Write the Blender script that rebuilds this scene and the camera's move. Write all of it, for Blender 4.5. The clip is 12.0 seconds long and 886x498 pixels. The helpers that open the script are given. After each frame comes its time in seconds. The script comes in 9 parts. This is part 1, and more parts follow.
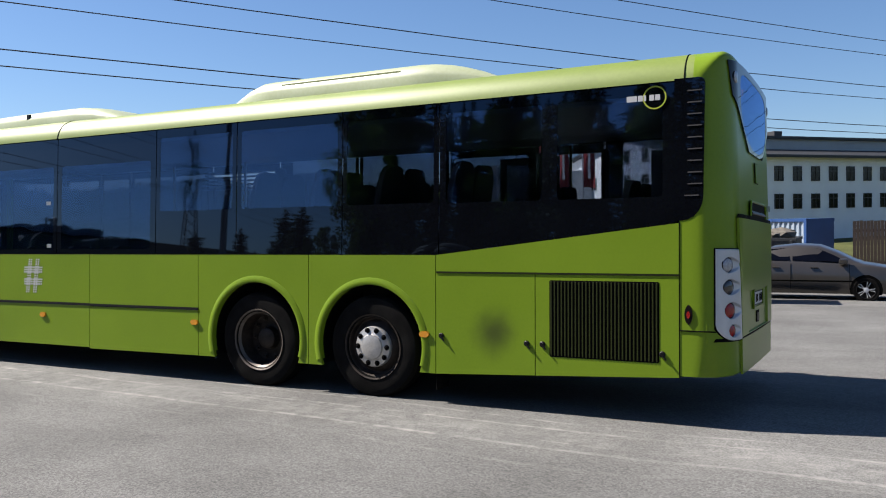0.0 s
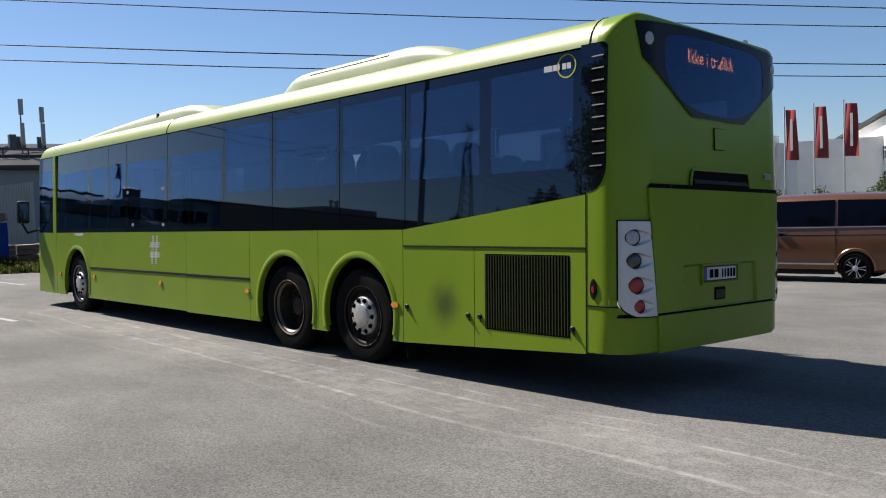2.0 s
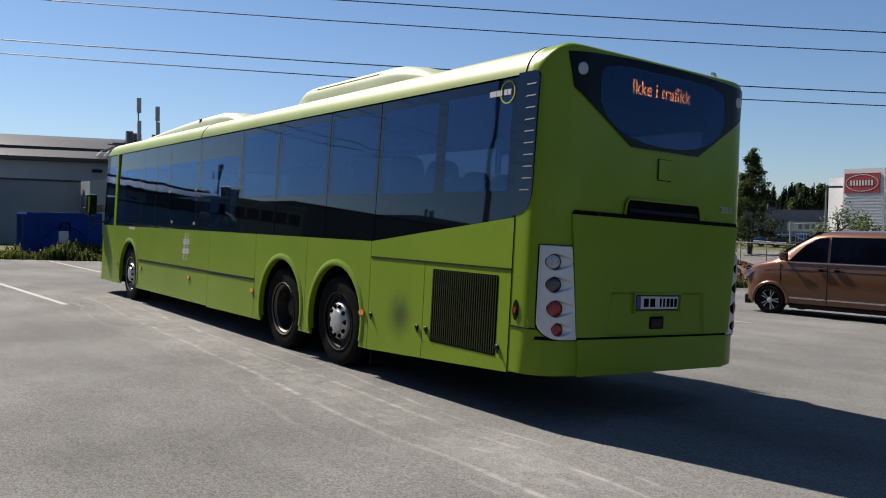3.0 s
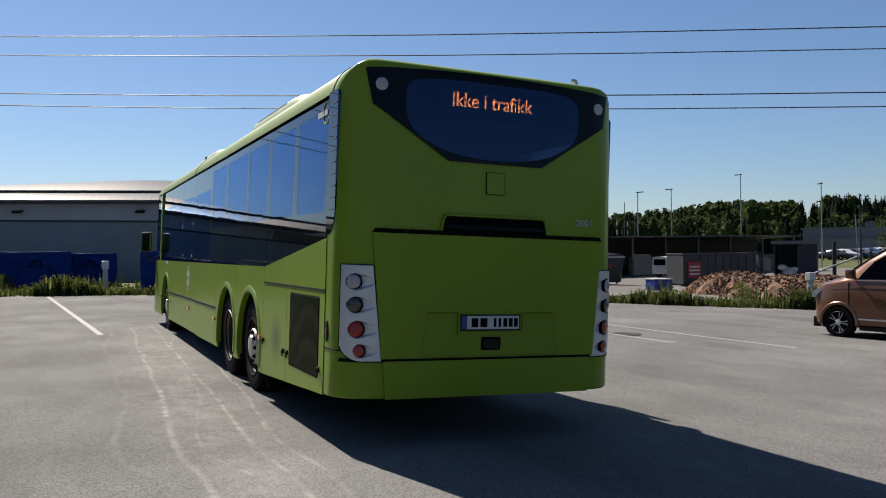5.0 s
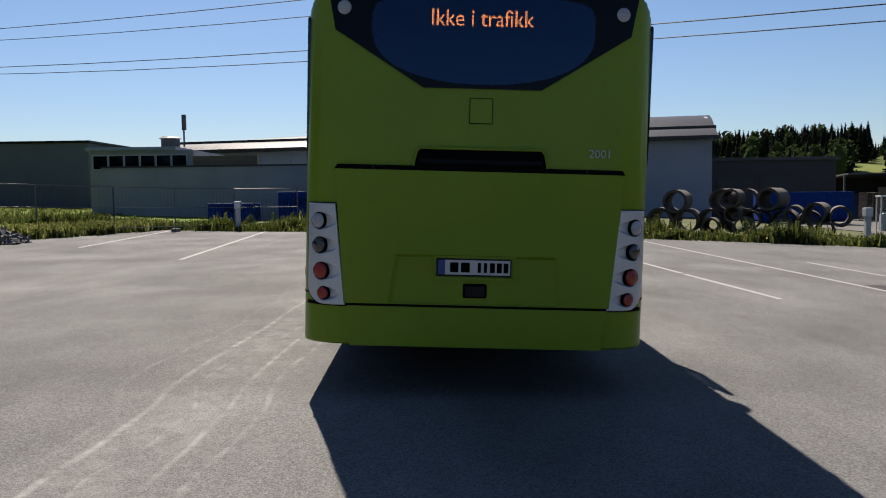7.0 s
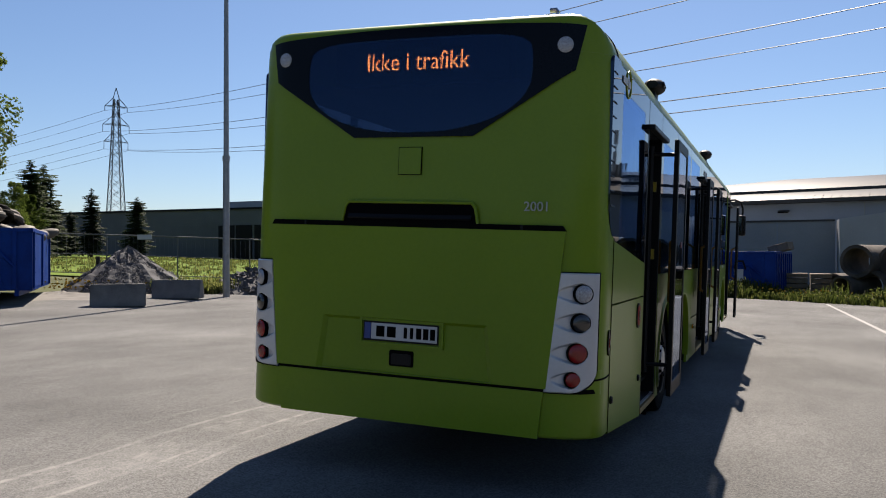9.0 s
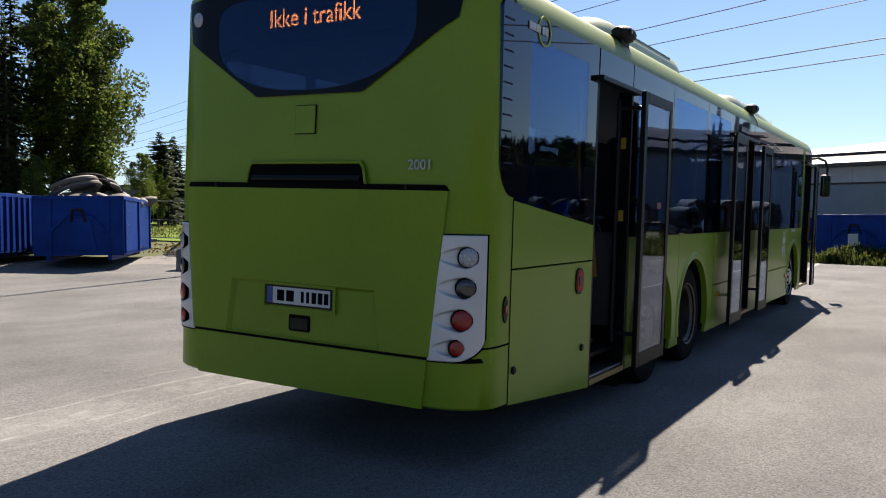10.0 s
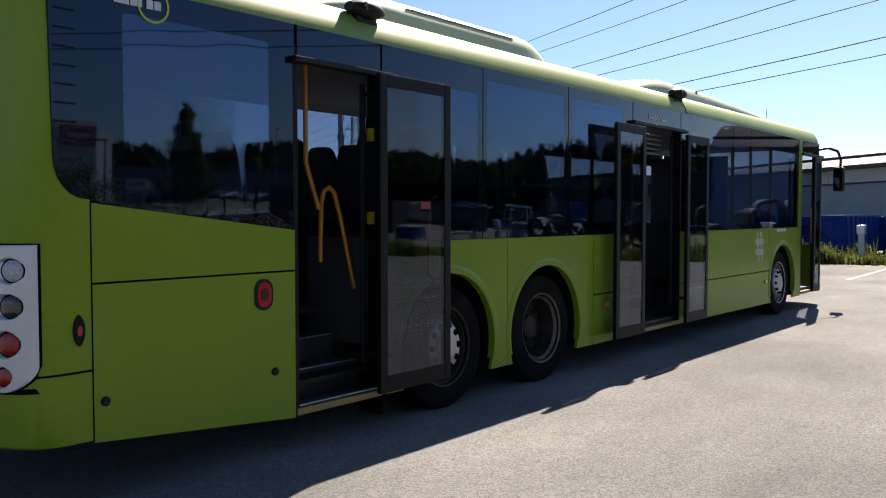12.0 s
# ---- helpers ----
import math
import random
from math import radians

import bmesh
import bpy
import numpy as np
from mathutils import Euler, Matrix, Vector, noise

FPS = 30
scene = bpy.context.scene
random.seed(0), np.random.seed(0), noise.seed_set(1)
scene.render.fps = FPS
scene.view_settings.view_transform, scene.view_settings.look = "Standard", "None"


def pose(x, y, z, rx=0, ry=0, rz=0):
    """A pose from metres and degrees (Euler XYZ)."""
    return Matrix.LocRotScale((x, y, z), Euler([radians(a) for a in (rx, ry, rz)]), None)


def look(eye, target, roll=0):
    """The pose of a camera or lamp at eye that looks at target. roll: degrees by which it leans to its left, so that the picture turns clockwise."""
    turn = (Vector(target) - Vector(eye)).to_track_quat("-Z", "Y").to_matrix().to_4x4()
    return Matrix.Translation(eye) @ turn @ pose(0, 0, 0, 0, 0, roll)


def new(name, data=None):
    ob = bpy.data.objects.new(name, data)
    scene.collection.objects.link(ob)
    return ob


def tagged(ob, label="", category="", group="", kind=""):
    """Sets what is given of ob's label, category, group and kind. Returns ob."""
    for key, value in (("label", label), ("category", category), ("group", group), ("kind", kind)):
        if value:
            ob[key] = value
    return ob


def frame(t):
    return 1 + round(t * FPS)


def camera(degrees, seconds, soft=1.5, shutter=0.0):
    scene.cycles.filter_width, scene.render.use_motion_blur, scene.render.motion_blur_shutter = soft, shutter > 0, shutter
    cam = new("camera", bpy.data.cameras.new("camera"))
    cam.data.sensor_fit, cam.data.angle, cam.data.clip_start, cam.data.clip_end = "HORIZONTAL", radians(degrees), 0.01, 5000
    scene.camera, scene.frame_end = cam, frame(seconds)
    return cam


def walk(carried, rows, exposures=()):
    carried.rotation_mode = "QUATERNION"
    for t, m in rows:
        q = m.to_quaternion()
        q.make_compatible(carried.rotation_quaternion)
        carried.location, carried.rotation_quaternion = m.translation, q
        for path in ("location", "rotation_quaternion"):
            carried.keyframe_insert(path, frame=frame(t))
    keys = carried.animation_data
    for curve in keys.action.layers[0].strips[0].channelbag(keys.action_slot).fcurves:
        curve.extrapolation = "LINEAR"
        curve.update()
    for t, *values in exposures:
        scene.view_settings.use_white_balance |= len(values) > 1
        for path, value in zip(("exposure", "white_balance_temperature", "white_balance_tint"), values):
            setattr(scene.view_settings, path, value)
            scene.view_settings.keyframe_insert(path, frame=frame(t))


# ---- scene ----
# ---- camera ----
cam = camera(55.6, 12.0, 1.05)
# The bus leans with the cross-fall of the yard; its own frame is turned about x into the world.
LEAN = pose(0, 0, 0, -2.3, 0, 0)
SUN_POWER, SKY_POWER = 5.0, 0.041
EXPOSURES = [(0.0, 1.43, 5750, 12), (1.5, 1.33, 5850, 12), (3.0, 1.15, 5950, 12), (5.5, 1.05, 5950, 12), (6.5, 1.03, 6000, 13), (8.5, 1.22, 6100, 14), (9.5, 1.30, 6150, 14), (10.5, 1.79, 6150, 14), (12.0, 1.85, 6300, 15)]
WIRE_SAG = 8.86
PATH = [
    (0, (1.139, -8.235, 1.464), (0.204, -6.467, 1.466), -0.1),
    (0.5, (1.816, -7.901, 1.443), (0.738, -6.217, 1.42), -0.7),
    (1, (2.499, -7.548, 1.413), (1.372, -5.896, 1.391), 0.2),
    (1.5, (3.116, -7.089, 1.395), (1.742, -5.637, 1.35), 0.4),
    (2, (3.763, -6.61, 1.412), (2.292, -5.256, 1.366), -0.5),
    (2.5, (4.331, -6.165, 1.446), (2.791, -4.89, 1.424), 3.5),
    (3, (4.882, -5.71, 1.463), (3.253, -4.55, 1.442), 3.0),
    (3.5, (5.365, -5.193, 1.461), (3.734, -4.035, 1.439), 1.8),
    (3.6, (5.45, -5.077, 1.462), (3.817, -3.923, 1.44), 1.8),
    (3.7, (5.519, -4.951, 1.463), (3.881, -3.803, 1.443), 1.8),
    (5.3, (6.282, -2.789, 1.497), (4.406, -2.095, 1.537), 1.6),
    (5.5, (6.322, -2.491, 1.503), (4.414, -1.893, 1.538), 1.7),
    (6, (6.366, -1.744, 1.525), (4.407, -1.342, 1.505), 1.2),
    (6.5, (6.318, -1.01, 1.545), (4.334, -0.769, 1.467), 0.5),
    (6.7, (6.285, -0.729, 1.548), (4.294, -0.569, 1.448), 0.9),
    (8.3, (5.612, 1.448, 1.58), (3.692, 0.904, 1.451), 2.1),
    (8.5, (5.474, 1.696, 1.586), (3.57, 1.091, 1.486), 2.2),
    (9, (5.152, 2.321, 1.617), (3.296, 1.575, 1.606), 2.0),
    (9.5, (4.727, 2.952, 1.624), (2.92, 2.096, 1.614), 1.9),
    (10, (4.264, 3.56, 1.634), (2.546, 2.541, 1.532), 1.6),
    (10.5, (3.664, 4.11, 1.638), (1.992, 3.014, 1.581), 1.9),
    (11, (3.078, 4.61, 1.635), (1.479, 3.409, 1.59), 0.4),
    (11.5, (2.456, 5.081, 1.626), (0.861, 3.875, 1.602), 0.5),
    (12, (1.871, 5.502, 1.617), (0.323, 4.238, 1.536), 0.0),
]

walk(cam, [(t, LEAN @ look(eye, target, roll)) for t, eye, target, roll in PATH], EXPOSURES)

# ---- light ----
SUN_DIR = Vector((-0.88, -0.180, 0.985)).normalized()
sun = new("sun", bpy.data.lights.new("sun", "SUN"))
sun.data.energy, sun.data.angle, sun.data.color = SUN_POWER, radians(0.55), (1.0, 0.868, 0.69)
sun.matrix_world = look(SUN_DIR * 60, (0, 0, 0))
world = bpy.data.worlds.new("sky")
scene.world = world
world.use_nodes = True
wn = world.node_tree.nodes
sky = wn.new("ShaderNodeTexSky")
sky.sky_type, sky.sun_disc = "NISHITA", False
sky.sun_elevation = math.asin(SUN_DIR.z)
sky.sun_rotation = math.atan2(SUN_DIR.x, SUN_DIR.y)
sky.altitude, sky.air_density, sky.dust_density, sky.ozone_density = 150, 1.0, 0.35, 4.2
world.node_tree.links.new(sky.outputs[0], wn["Background"].inputs[0])
wn["Background"].inputs[1].default_value = SKY_POWER


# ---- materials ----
# every mat() colour is scaled down so shade renders darker against the sky
COLOUR_SCALE = 0.54


def mat(name, col, rough=0.5, metal=0.0, var=0.12, scale=3.0, bump=0.0, bscale=60.0, coat=0.0, col2=None, spec=0.5, island=False):
    """A surface with two scales of variation: broad stains and fine grain; its colours are scaled down to deepen the
    shade.
    """
    col = tuple(c * COLOUR_SCALE for c in col)
    col2 = tuple(c * COLOUR_SCALE for c in col2) if col2 else None
    m = bpy.data.materials.new(name)
    m.use_nodes = True
    nt = m.node_tree
    n, ln = nt.nodes, nt.links
    b = n["Principled BSDF"]
    b.inputs["Roughness"].default_value = rough
    b.inputs["Metallic"].default_value = metal
    b.inputs["Specular IOR Level"].default_value = spec
    b.inputs["Coat Weight"].default_value = coat
    b.inputs["Coat Roughness"].default_value = 0.06
    tc = n.new("ShaderNodeTexCoord")
    n1 = n.new("ShaderNodeTexNoise")
    n1.inputs["Scale"].default_value, n1.inputs["Detail"].default_value = scale, 6
    ln.new(tc.outputs["Object"], n1.inputs["Vector"])
    n2 = n.new("ShaderNodeTexNoise")
    n2.inputs["Scale"].default_value, n2.inputs["Detail"].default_value = bscale, 4
    ln.new(tc.outputs["Object"], n2.inputs["Vector"])
    add = n.new("ShaderNodeMath")
    add.operation = "ADD"
    ln.new(n1.outputs["Fac"], add.inputs[0])
    half = n.new("ShaderNodeMath")
    half.operation = "MULTIPLY"
    half.inputs[1].default_value = 0.5
    ln.new(n2.outputs["Fac"], half.inputs[0])
    ln.new(half.outputs[0], add.inputs[1])
    src = add.outputs[0]
    if island:
        g = n.new("ShaderNodeNewGeometry")
        o = n.new("ShaderNodeObjectInfo")
        s1 = n.new("ShaderNodeMath")
        s1.operation = "ADD"
        ln.new(g.outputs["Random Per Island"], s1.inputs[0])
        ln.new(o.outputs["Random"], s1.inputs[1])
        s2 = n.new("ShaderNodeMath")
        s2.operation = "MULTIPLY_ADD"
        s2.inputs[1].default_value, s2.inputs[2].default_value = 0.6, -0.6
        ln.new(s1.outputs[0], s2.inputs[0])
        s3 = n.new("ShaderNodeMath")
        s3.operation = "ADD"
        ln.new(src, s3.inputs[0])
        ln.new(s2.outputs[0], s3.inputs[1])
        src = s3.outputs[0]
    ramp = n.new("ShaderNodeMapRange")
    ramp.inputs["From Min"].default_value, ramp.inputs["From Max"].default_value = 0.5, 1.0
    ln.new(src, ramp.inputs["Value"])
    mix = n.new("ShaderNodeMix")
    mix.data_type = "RGBA"
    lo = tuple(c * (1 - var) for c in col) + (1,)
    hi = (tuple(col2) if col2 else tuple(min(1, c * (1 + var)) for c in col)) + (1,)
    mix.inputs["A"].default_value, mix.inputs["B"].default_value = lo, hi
    ln.new(ramp.outputs[0], mix.inputs["Factor"])
    ln.new(mix.outputs["Result"], b.inputs["Base Color"])
    if bump:
        bp = n.new("ShaderNodeBump")
        bp.inputs["Strength"].default_value, bp.inputs["Distance"].default_value = bump, 0.01
        ln.new(n2.outputs["Fac"], bp.inputs["Height"])
        ln.new(bp.outputs[0], b.inputs["Normal"])
    return m


def glass(name, tint, gloss=0.02, front=0.04, sheen=(0.50, 0.72, 1)):
    """Tinted pane: what passes is coloured by the tint, the gloss grows from its front value to full at grazing angles."""
    m = bpy.data.materials.new(name)
    m.use_nodes = True
    n, ln = m.node_tree.nodes, m.node_tree.links
    n.remove(n["Principled BSDF"])
    tr, gl, mx, fr = n.new("ShaderNodeBsdfTransparent"), n.new("ShaderNodeBsdfGlossy"), n.new("ShaderNodeMixShader"), n.new("ShaderNodeMapRange")
    tr.inputs[0].default_value = tuple(tint) + (1,)
    gl.inputs["Roughness"].default_value = gloss
    gl.inputs["Color"].default_value = tuple(sheen) + (1,)
    lw, pw = n.new("ShaderNodeLayerWeight"), n.new("ShaderNodeMath")
    lw.inputs["Blend"].default_value = 0.5
    pw.operation = "POWER"
    pw.inputs[1].default_value = 4.6
    ln.new(lw.outputs["Facing"], pw.inputs[0])
    ln.new(pw.outputs[0], fr.inputs["Value"])
    fr.inputs["To Min"].default_value, fr.inputs["To Max"].default_value = front, 0.95
    # large panes are never quite flat
    tc, nz, bp = n.new("ShaderNodeTexCoord"), n.new("ShaderNodeTexNoise"), n.new("ShaderNodeBump")
    nz.inputs["Scale"].default_value, nz.inputs["Detail"].default_value = 1.6, 1
    bp.inputs["Strength"].default_value, bp.inputs["Distance"].default_value = 0.12, 0.02
    ln.new(tc.outputs["Object"], nz.inputs["Vector"])
    ln.new(nz.outputs["Fac"], bp.inputs["Height"])
    ln.new(bp.outputs[0], gl.inputs["Normal"])
    ln.new(fr.outputs[0], mx.inputs[0])
    ln.new(tr.outputs[0], mx.inputs[1])
    ln.new(gl.outputs[0], mx.inputs[2])
    ln.new(mx.outputs[0], n["Material Output"].inputs[0])
    return m


def leafy(m, share=0.45):
    """Lets part of the light through thin leaves."""
    n, ln = m.node_tree.nodes, m.node_tree.links
    b = n["Principled BSDF"]
    tr, mx = n.new("ShaderNodeBsdfTranslucent"), n.new("ShaderNodeMixShader")
    ln.new(b.inputs["Base Color"].links[0].from_socket, tr.inputs[0])
    mx.inputs[0].default_value = share
    ln.new(b.outputs[0], mx.inputs[1])
    ln.new(tr.outputs[0], mx.inputs[2])
    ln.new(mx.outputs[0], n["Material Output"].inputs[0])
    return m


def sooty(m, centre, radius, col):
    """A soft round smudge of exhaust soot on the paint."""
    n, ln = m.node_tree.nodes, m.node_tree.links
    b = n["Principled BSDF"]
    tc, vd, nz, mr, mix = n.new("ShaderNodeTexCoord"), n.new("ShaderNodeVectorMath"), n.new("ShaderNodeTexNoise"), n.new("ShaderNodeMapRange"), n.new("ShaderNodeMix")
    vd.operation = "DISTANCE"
    vd.inputs[1].default_value = centre
    ln.new(tc.outputs["Object"], vd.inputs[0])
    nz.inputs["Scale"].default_value, nz.inputs["Detail"].default_value = 6.0, 4
    ln.new(tc.outputs["Object"], nz.inputs["Vector"])
    ad = n.new("ShaderNodeMath")
    ad.operation = "MULTIPLY_ADD"
    ad.inputs[1].default_value, ad.inputs[2].default_value = 0.12, -0.06
    ln.new(nz.outputs["Fac"], ad.inputs[0])
    sm = n.new("ShaderNodeMath")
    sm.operation = "ADD"
    ln.new(vd.outputs["Value"], sm.inputs[0])
    ln.new(ad.outputs[0], sm.inputs[1])
    mr.interpolation_type = "SMOOTHSTEP"
    mr.inputs["From Min"].default_value, mr.inputs["From Max"].default_value = 0.0, radius
    mr.inputs["To Min"].default_value, mr.inputs["To Max"].default_value = 0.85, 0.0
    ln.new(sm.outputs[0], mr.inputs["Value"])
    mix.data_type = "RGBA"
    ln.new(b.inputs["Base Color"].links[0].from_socket, mix.inputs["A"])
    mix.inputs["B"].default_value = tuple(col) + (1,)
    ln.new(mr.outputs[0], mix.inputs["Factor"])
    ln.new(mix.outputs["Result"], b.inputs["Base Color"])
    return m


def glow(name, col, power):
    m = bpy.data.materials.new(name)
    m.use_nodes = True
    b = m.node_tree.nodes["Principled BSDF"]
    b.inputs["Base Color"].default_value = tuple(col) + (1,)
    b.inputs["Emission Color"].default_value = tuple(col) + (1,)
    b.inputs["Emission Strength"].default_value = power
    return m


LIME = mat("lime_paint", (0.254, 0.396, 0.018), 0.32, 0, 0.07, 1.2, 0.02, 40, 0.08, (0.283, 0.428, 0.021), spec=0.18)
# paler copy of the lime, for the sun on the roof's top
LIME_ROOF = mat("lime_roof", (0.27, 0.37, 0.04), 0.5, 0, 0.12, 1.5, 0.02, 30, 0.04, (0.31, 0.41, 0.06))
BLACK_GLASS = mat("black_printed_glass", (0.005, 0.006, 0.009), 0.02, 0, 0.2, 2, 0, 50, 0.0, spec=0.55)
BLACK_GLASS.node_tree.nodes["Principled BSDF"].inputs["Specular Tint"].default_value = (0.42, 0.64, 1, 1)
PANE = glass("tinted_glass", (0.46, 0.50, 0.57), 0.02, 0.085, (0.42, 0.62, 1))  # double glazing
DOOR_PANE = glass("door_glass", (0.42, 0.43, 0.45), 0.02, 0.06, (0.58, 0.66, 0.85))
CLEAR = glass("clear_glass", (0.8, 0.85, 0.85))
REAR_FIELD = glass("rear_field_glass", (0.26, 0.29, 0.34), 0.02, 0.05, (0.34, 0.55, 1))
REAR_GLASS = mat("rear_printed_glass", (0.004, 0.005, 0.009), 0.02, 0, 0.2, 2, 0, 50, 0.0, spec=0.12)
UNIT_PALE = mat("bleached_unit_green", (0.62, 0.69, 0.38), 0.45, 0, 0.10, 1.5, 0.02, 30, 0.1, (0.70, 0.76, 0.50))
VENT_BLACK = mat("vent_black", (0.003, 0.003, 0.0035), 0.6, 0, 0.2, 6, 0, 80, spec=0.03)
BLACK_PLASTIC = mat("black_plastic", (0.008, 0.008, 0.009), 0.45, 0, 0.3, 8, 0.15, 300, spec=0.2)
RUBBER = mat("rubber", (0.007, 0.007, 0.007), 0.8, 0, 0.35, 5, 0.3, 90, 0, (0.020, 0.019, 0.018), spec=0.05)
GASKET = mat("gasket", (0.003, 0.003, 0.003), 0.7, 0, 0.2, spec=0.05)
RIM_STEEL = mat("rim_steel", (0.36, 0.35, 0.34), 0.34, 0.85, 0.25, 12, 0.05, 80)
HUB_CHROME = mat("wheel_trim_chrome", (0.80, 0.78, 0.75), 0.38, 0.55, 0.2, 14, 0.03, 90)
RIM_LIP = mat("rim_lip_steel", (0.34, 0.30, 0.27), 0.5, 0.35, 0.45, 16, 0.1, 60, 0, (0.12, 0.09, 0.07))
RIM_DARK = mat("rim_dark", (0.022, 0.019, 0.017), 0.6, 0.3, 0.45, 9, 0.1, 70, 0, (0.075, 0.055, 0.042), spec=0.3)
SILVER = mat("silver_lamp_housing", (0.86, 0.88, 0.92), 0.34, 0.25, 0.06, 3, 0, 50, 0.2)
MIRROR = mat("mirror_glass", (0.30, 0.33, 0.36), 0.03, 1.0, 0.02)
CHROME = mat("chrome", (0.8, 0.8, 0.8), 0.08, 1.0, 0.03)
WHITE_P = mat("white_plastic", (0.75, 0.75, 0.74), 0.4, 0, 0.05)
WHITE_PRINT = mat("white_print", (0.80, 0.80, 0.80), 0.5, 0, 0.04)
RED_LENS = mat("red_lens", (0.42, 0.010, 0.006), 0.12, 0, 0.2, 40, 0.25, 160, 0.2)
DARK_LENS = mat("smoked_lens", (0.035, 0.033, 0.035), 0.07, 0, 0.2, 40, 0.2, 160, 0.6)
LED_LENS = mat("clear_led_lens", (0.55, 0.56, 0.60), 0.12, 0.2, 0.35, 90, 0.5, 170, 0.5)
ORANGE = mat("orange_lens", (0.95, 0.40, 0.02), 0.2, 0, 0.15, 30, 0.1, 100, 0.4)
LED_ON = glow("led_orange", (1.0, 0.27, 0.05), 13.0)
PLATE_WHITE = mat("plate_white", (0.78, 0.79, 0.80), 0.35, 0, 0.05)
PLATE_BLUE = mat("plate_blue", (0.01, 0.06, 0.35), 0.4)
INTERIOR = mat("interior_grey", (0.075, 0.075, 0.08), 0.6, 0, 0.2, 4, 0.1, 80)
INTERIOR_LIGHT = mat("interior_ceiling", (0.34, 0.34, 0.34), 0.6, 0, 0.1)
SEAT_CLOTH = mat("seat_cloth", (0.045, 0.045, 0.055), 0.85, 0, 0.4, 14, 0.2, 240)
YELLOW_POLE = mat("yellow_handrail", (0.62, 0.27, 0.01), 0.35, 0, 0.1)
FLOOR_VINYL = mat("floor_vinyl", (0.05, 0.05, 0.055), 0.55, 0, 0.3, 30, 0.1, 300)
DOOR_STEEL = mat("door_frame_grey", (0.008, 0.008, 0.009), 0.45, 0.1, 0.2, spec=0.15)
CAMO_BLACK = mat("camera_black", (0.01, 0.01, 0.011), 0.55, 0, 0.2, 6, 0.1, 200, spec=0.2)


# ---- mesh helpers ----
def mesh_of(bm, name, material, smooth=False):
    me = bpy.data.meshes.new(name)
    bmesh.ops.recalc_face_normals(bm, faces=bm.faces)
    bm.to_mesh(me)
    bm.free()
    me.materials.append(material)
    if smooth:
        for p in me.polygons:
            p.use_smooth = True
        me.set_sharp_from_angle(angle=radians(38))
    return me


def part(name, bm, material, parent=None, label="", smooth=False):
    ob = new(name, mesh_of(bm, name, material, smooth))
    if parent is not None:
        ob.parent = parent
    if label:
        tagged(ob, label)
    return ob


def thing(name, m, label, category, group="", kind=""):
    ob = new(name)
    ob.empty_display_size = 0.2
    ob.matrix_basis = m
    return tagged(ob, label, category, group, kind)


def box(bm, x0, x1, y0, y1, z0, z1, bevel=0.0):
    m = Matrix.LocRotScale(((x0 + x1) / 2, (y0 + y1) / 2, (z0 + z1) / 2), None, (abs(x1 - x0), abs(y1 - y0), abs(z1 - z0)))
    r = bmesh.ops.create_cube(bm, size=1, matrix=m)
    if bevel:
        es = list({e for v in r["verts"] for e in v.link_edges})
        bmesh.ops.bevel(bm, geom=es, offset=bevel, segments=2, affect="EDGES", profile=0.6)
    return bm


def rod(bm, a, b, r0, r1=None, seg=10):
    a, b = Vector(a), Vector(b)
    d = b - a
    m = Matrix.Translation((a + b) / 2) @ d.to_track_quat("Z", "Y").to_matrix().to_4x4()
    bmesh.ops.create_cone(bm, cap_ends=True, segments=seg, radius1=r0, radius2=r0 if r1 is None else r1, depth=d.length, matrix=m)
    return bm


def tube(bm, pts, r, seg=8):
    """One continuous bent bar with mitred corners."""
    pts = [Vector(p) for p in pts]
    dirs = [(b - a).normalized() for a, b in zip(pts, pts[1:])]
    side = dirs[0].orthogonal().normalized()
    rings = []
    for k, p in enumerate(pts):
        d0, d1 = dirs[max(0, k - 1)], dirs[min(k, len(dirs) - 1)]
        t = d0 + d1
        t = t.normalized() if t.length > 1e-4 else d1
        side = side - side.dot(d0) * d0
        side = side.normalized() if side.length > 1e-4 else d0.orthogonal().normalized()
        other = d0.cross(side)
        ring = []
        for i in range(seg):
            a = 2 * math.pi * i / seg
            o = (side * math.cos(a) + other * math.sin(a)) * r
            # slide along the first bar to the mitre plane
            den = d0.dot(t)
            ring.append(p + o - d0 * (o.dot(t) / den if abs(den) > 0.35 else 0.0))
        rings.append([bm.verts.new(v) for v in ring])
    for a, b in zip(rings, rings[1:]):
        for i in range(seg):
            j = (i + 1) % seg
            bm.faces.new((a[i], a[j], b[j], b[i]))
    bm.faces.new(rings[0][::-1])
    bm.faces.new(rings[-1])
    return bm


def prism(bm, pts, axis, a, b):
    """A slab: outline pts in the two other axes, from a to b along the axis."""
    def at(p, s):
        return {"x": (s, p[0], p[1]), "y": (p[0], s, p[1]), "z": (p[0], p[1], s)}[axis]
    lo = [bm.verts.new(at(p, a)) for p in pts]
    hi = [bm.verts.new(at(p, b)) for p in pts]
    bm.faces.new(lo)
    bm.faces.new(hi[::-1])
    for i in range(len(pts)):
        j = (i + 1) % len(pts)
        bm.faces.new((lo[i], lo[j], hi[j], hi[i]))
    return bm


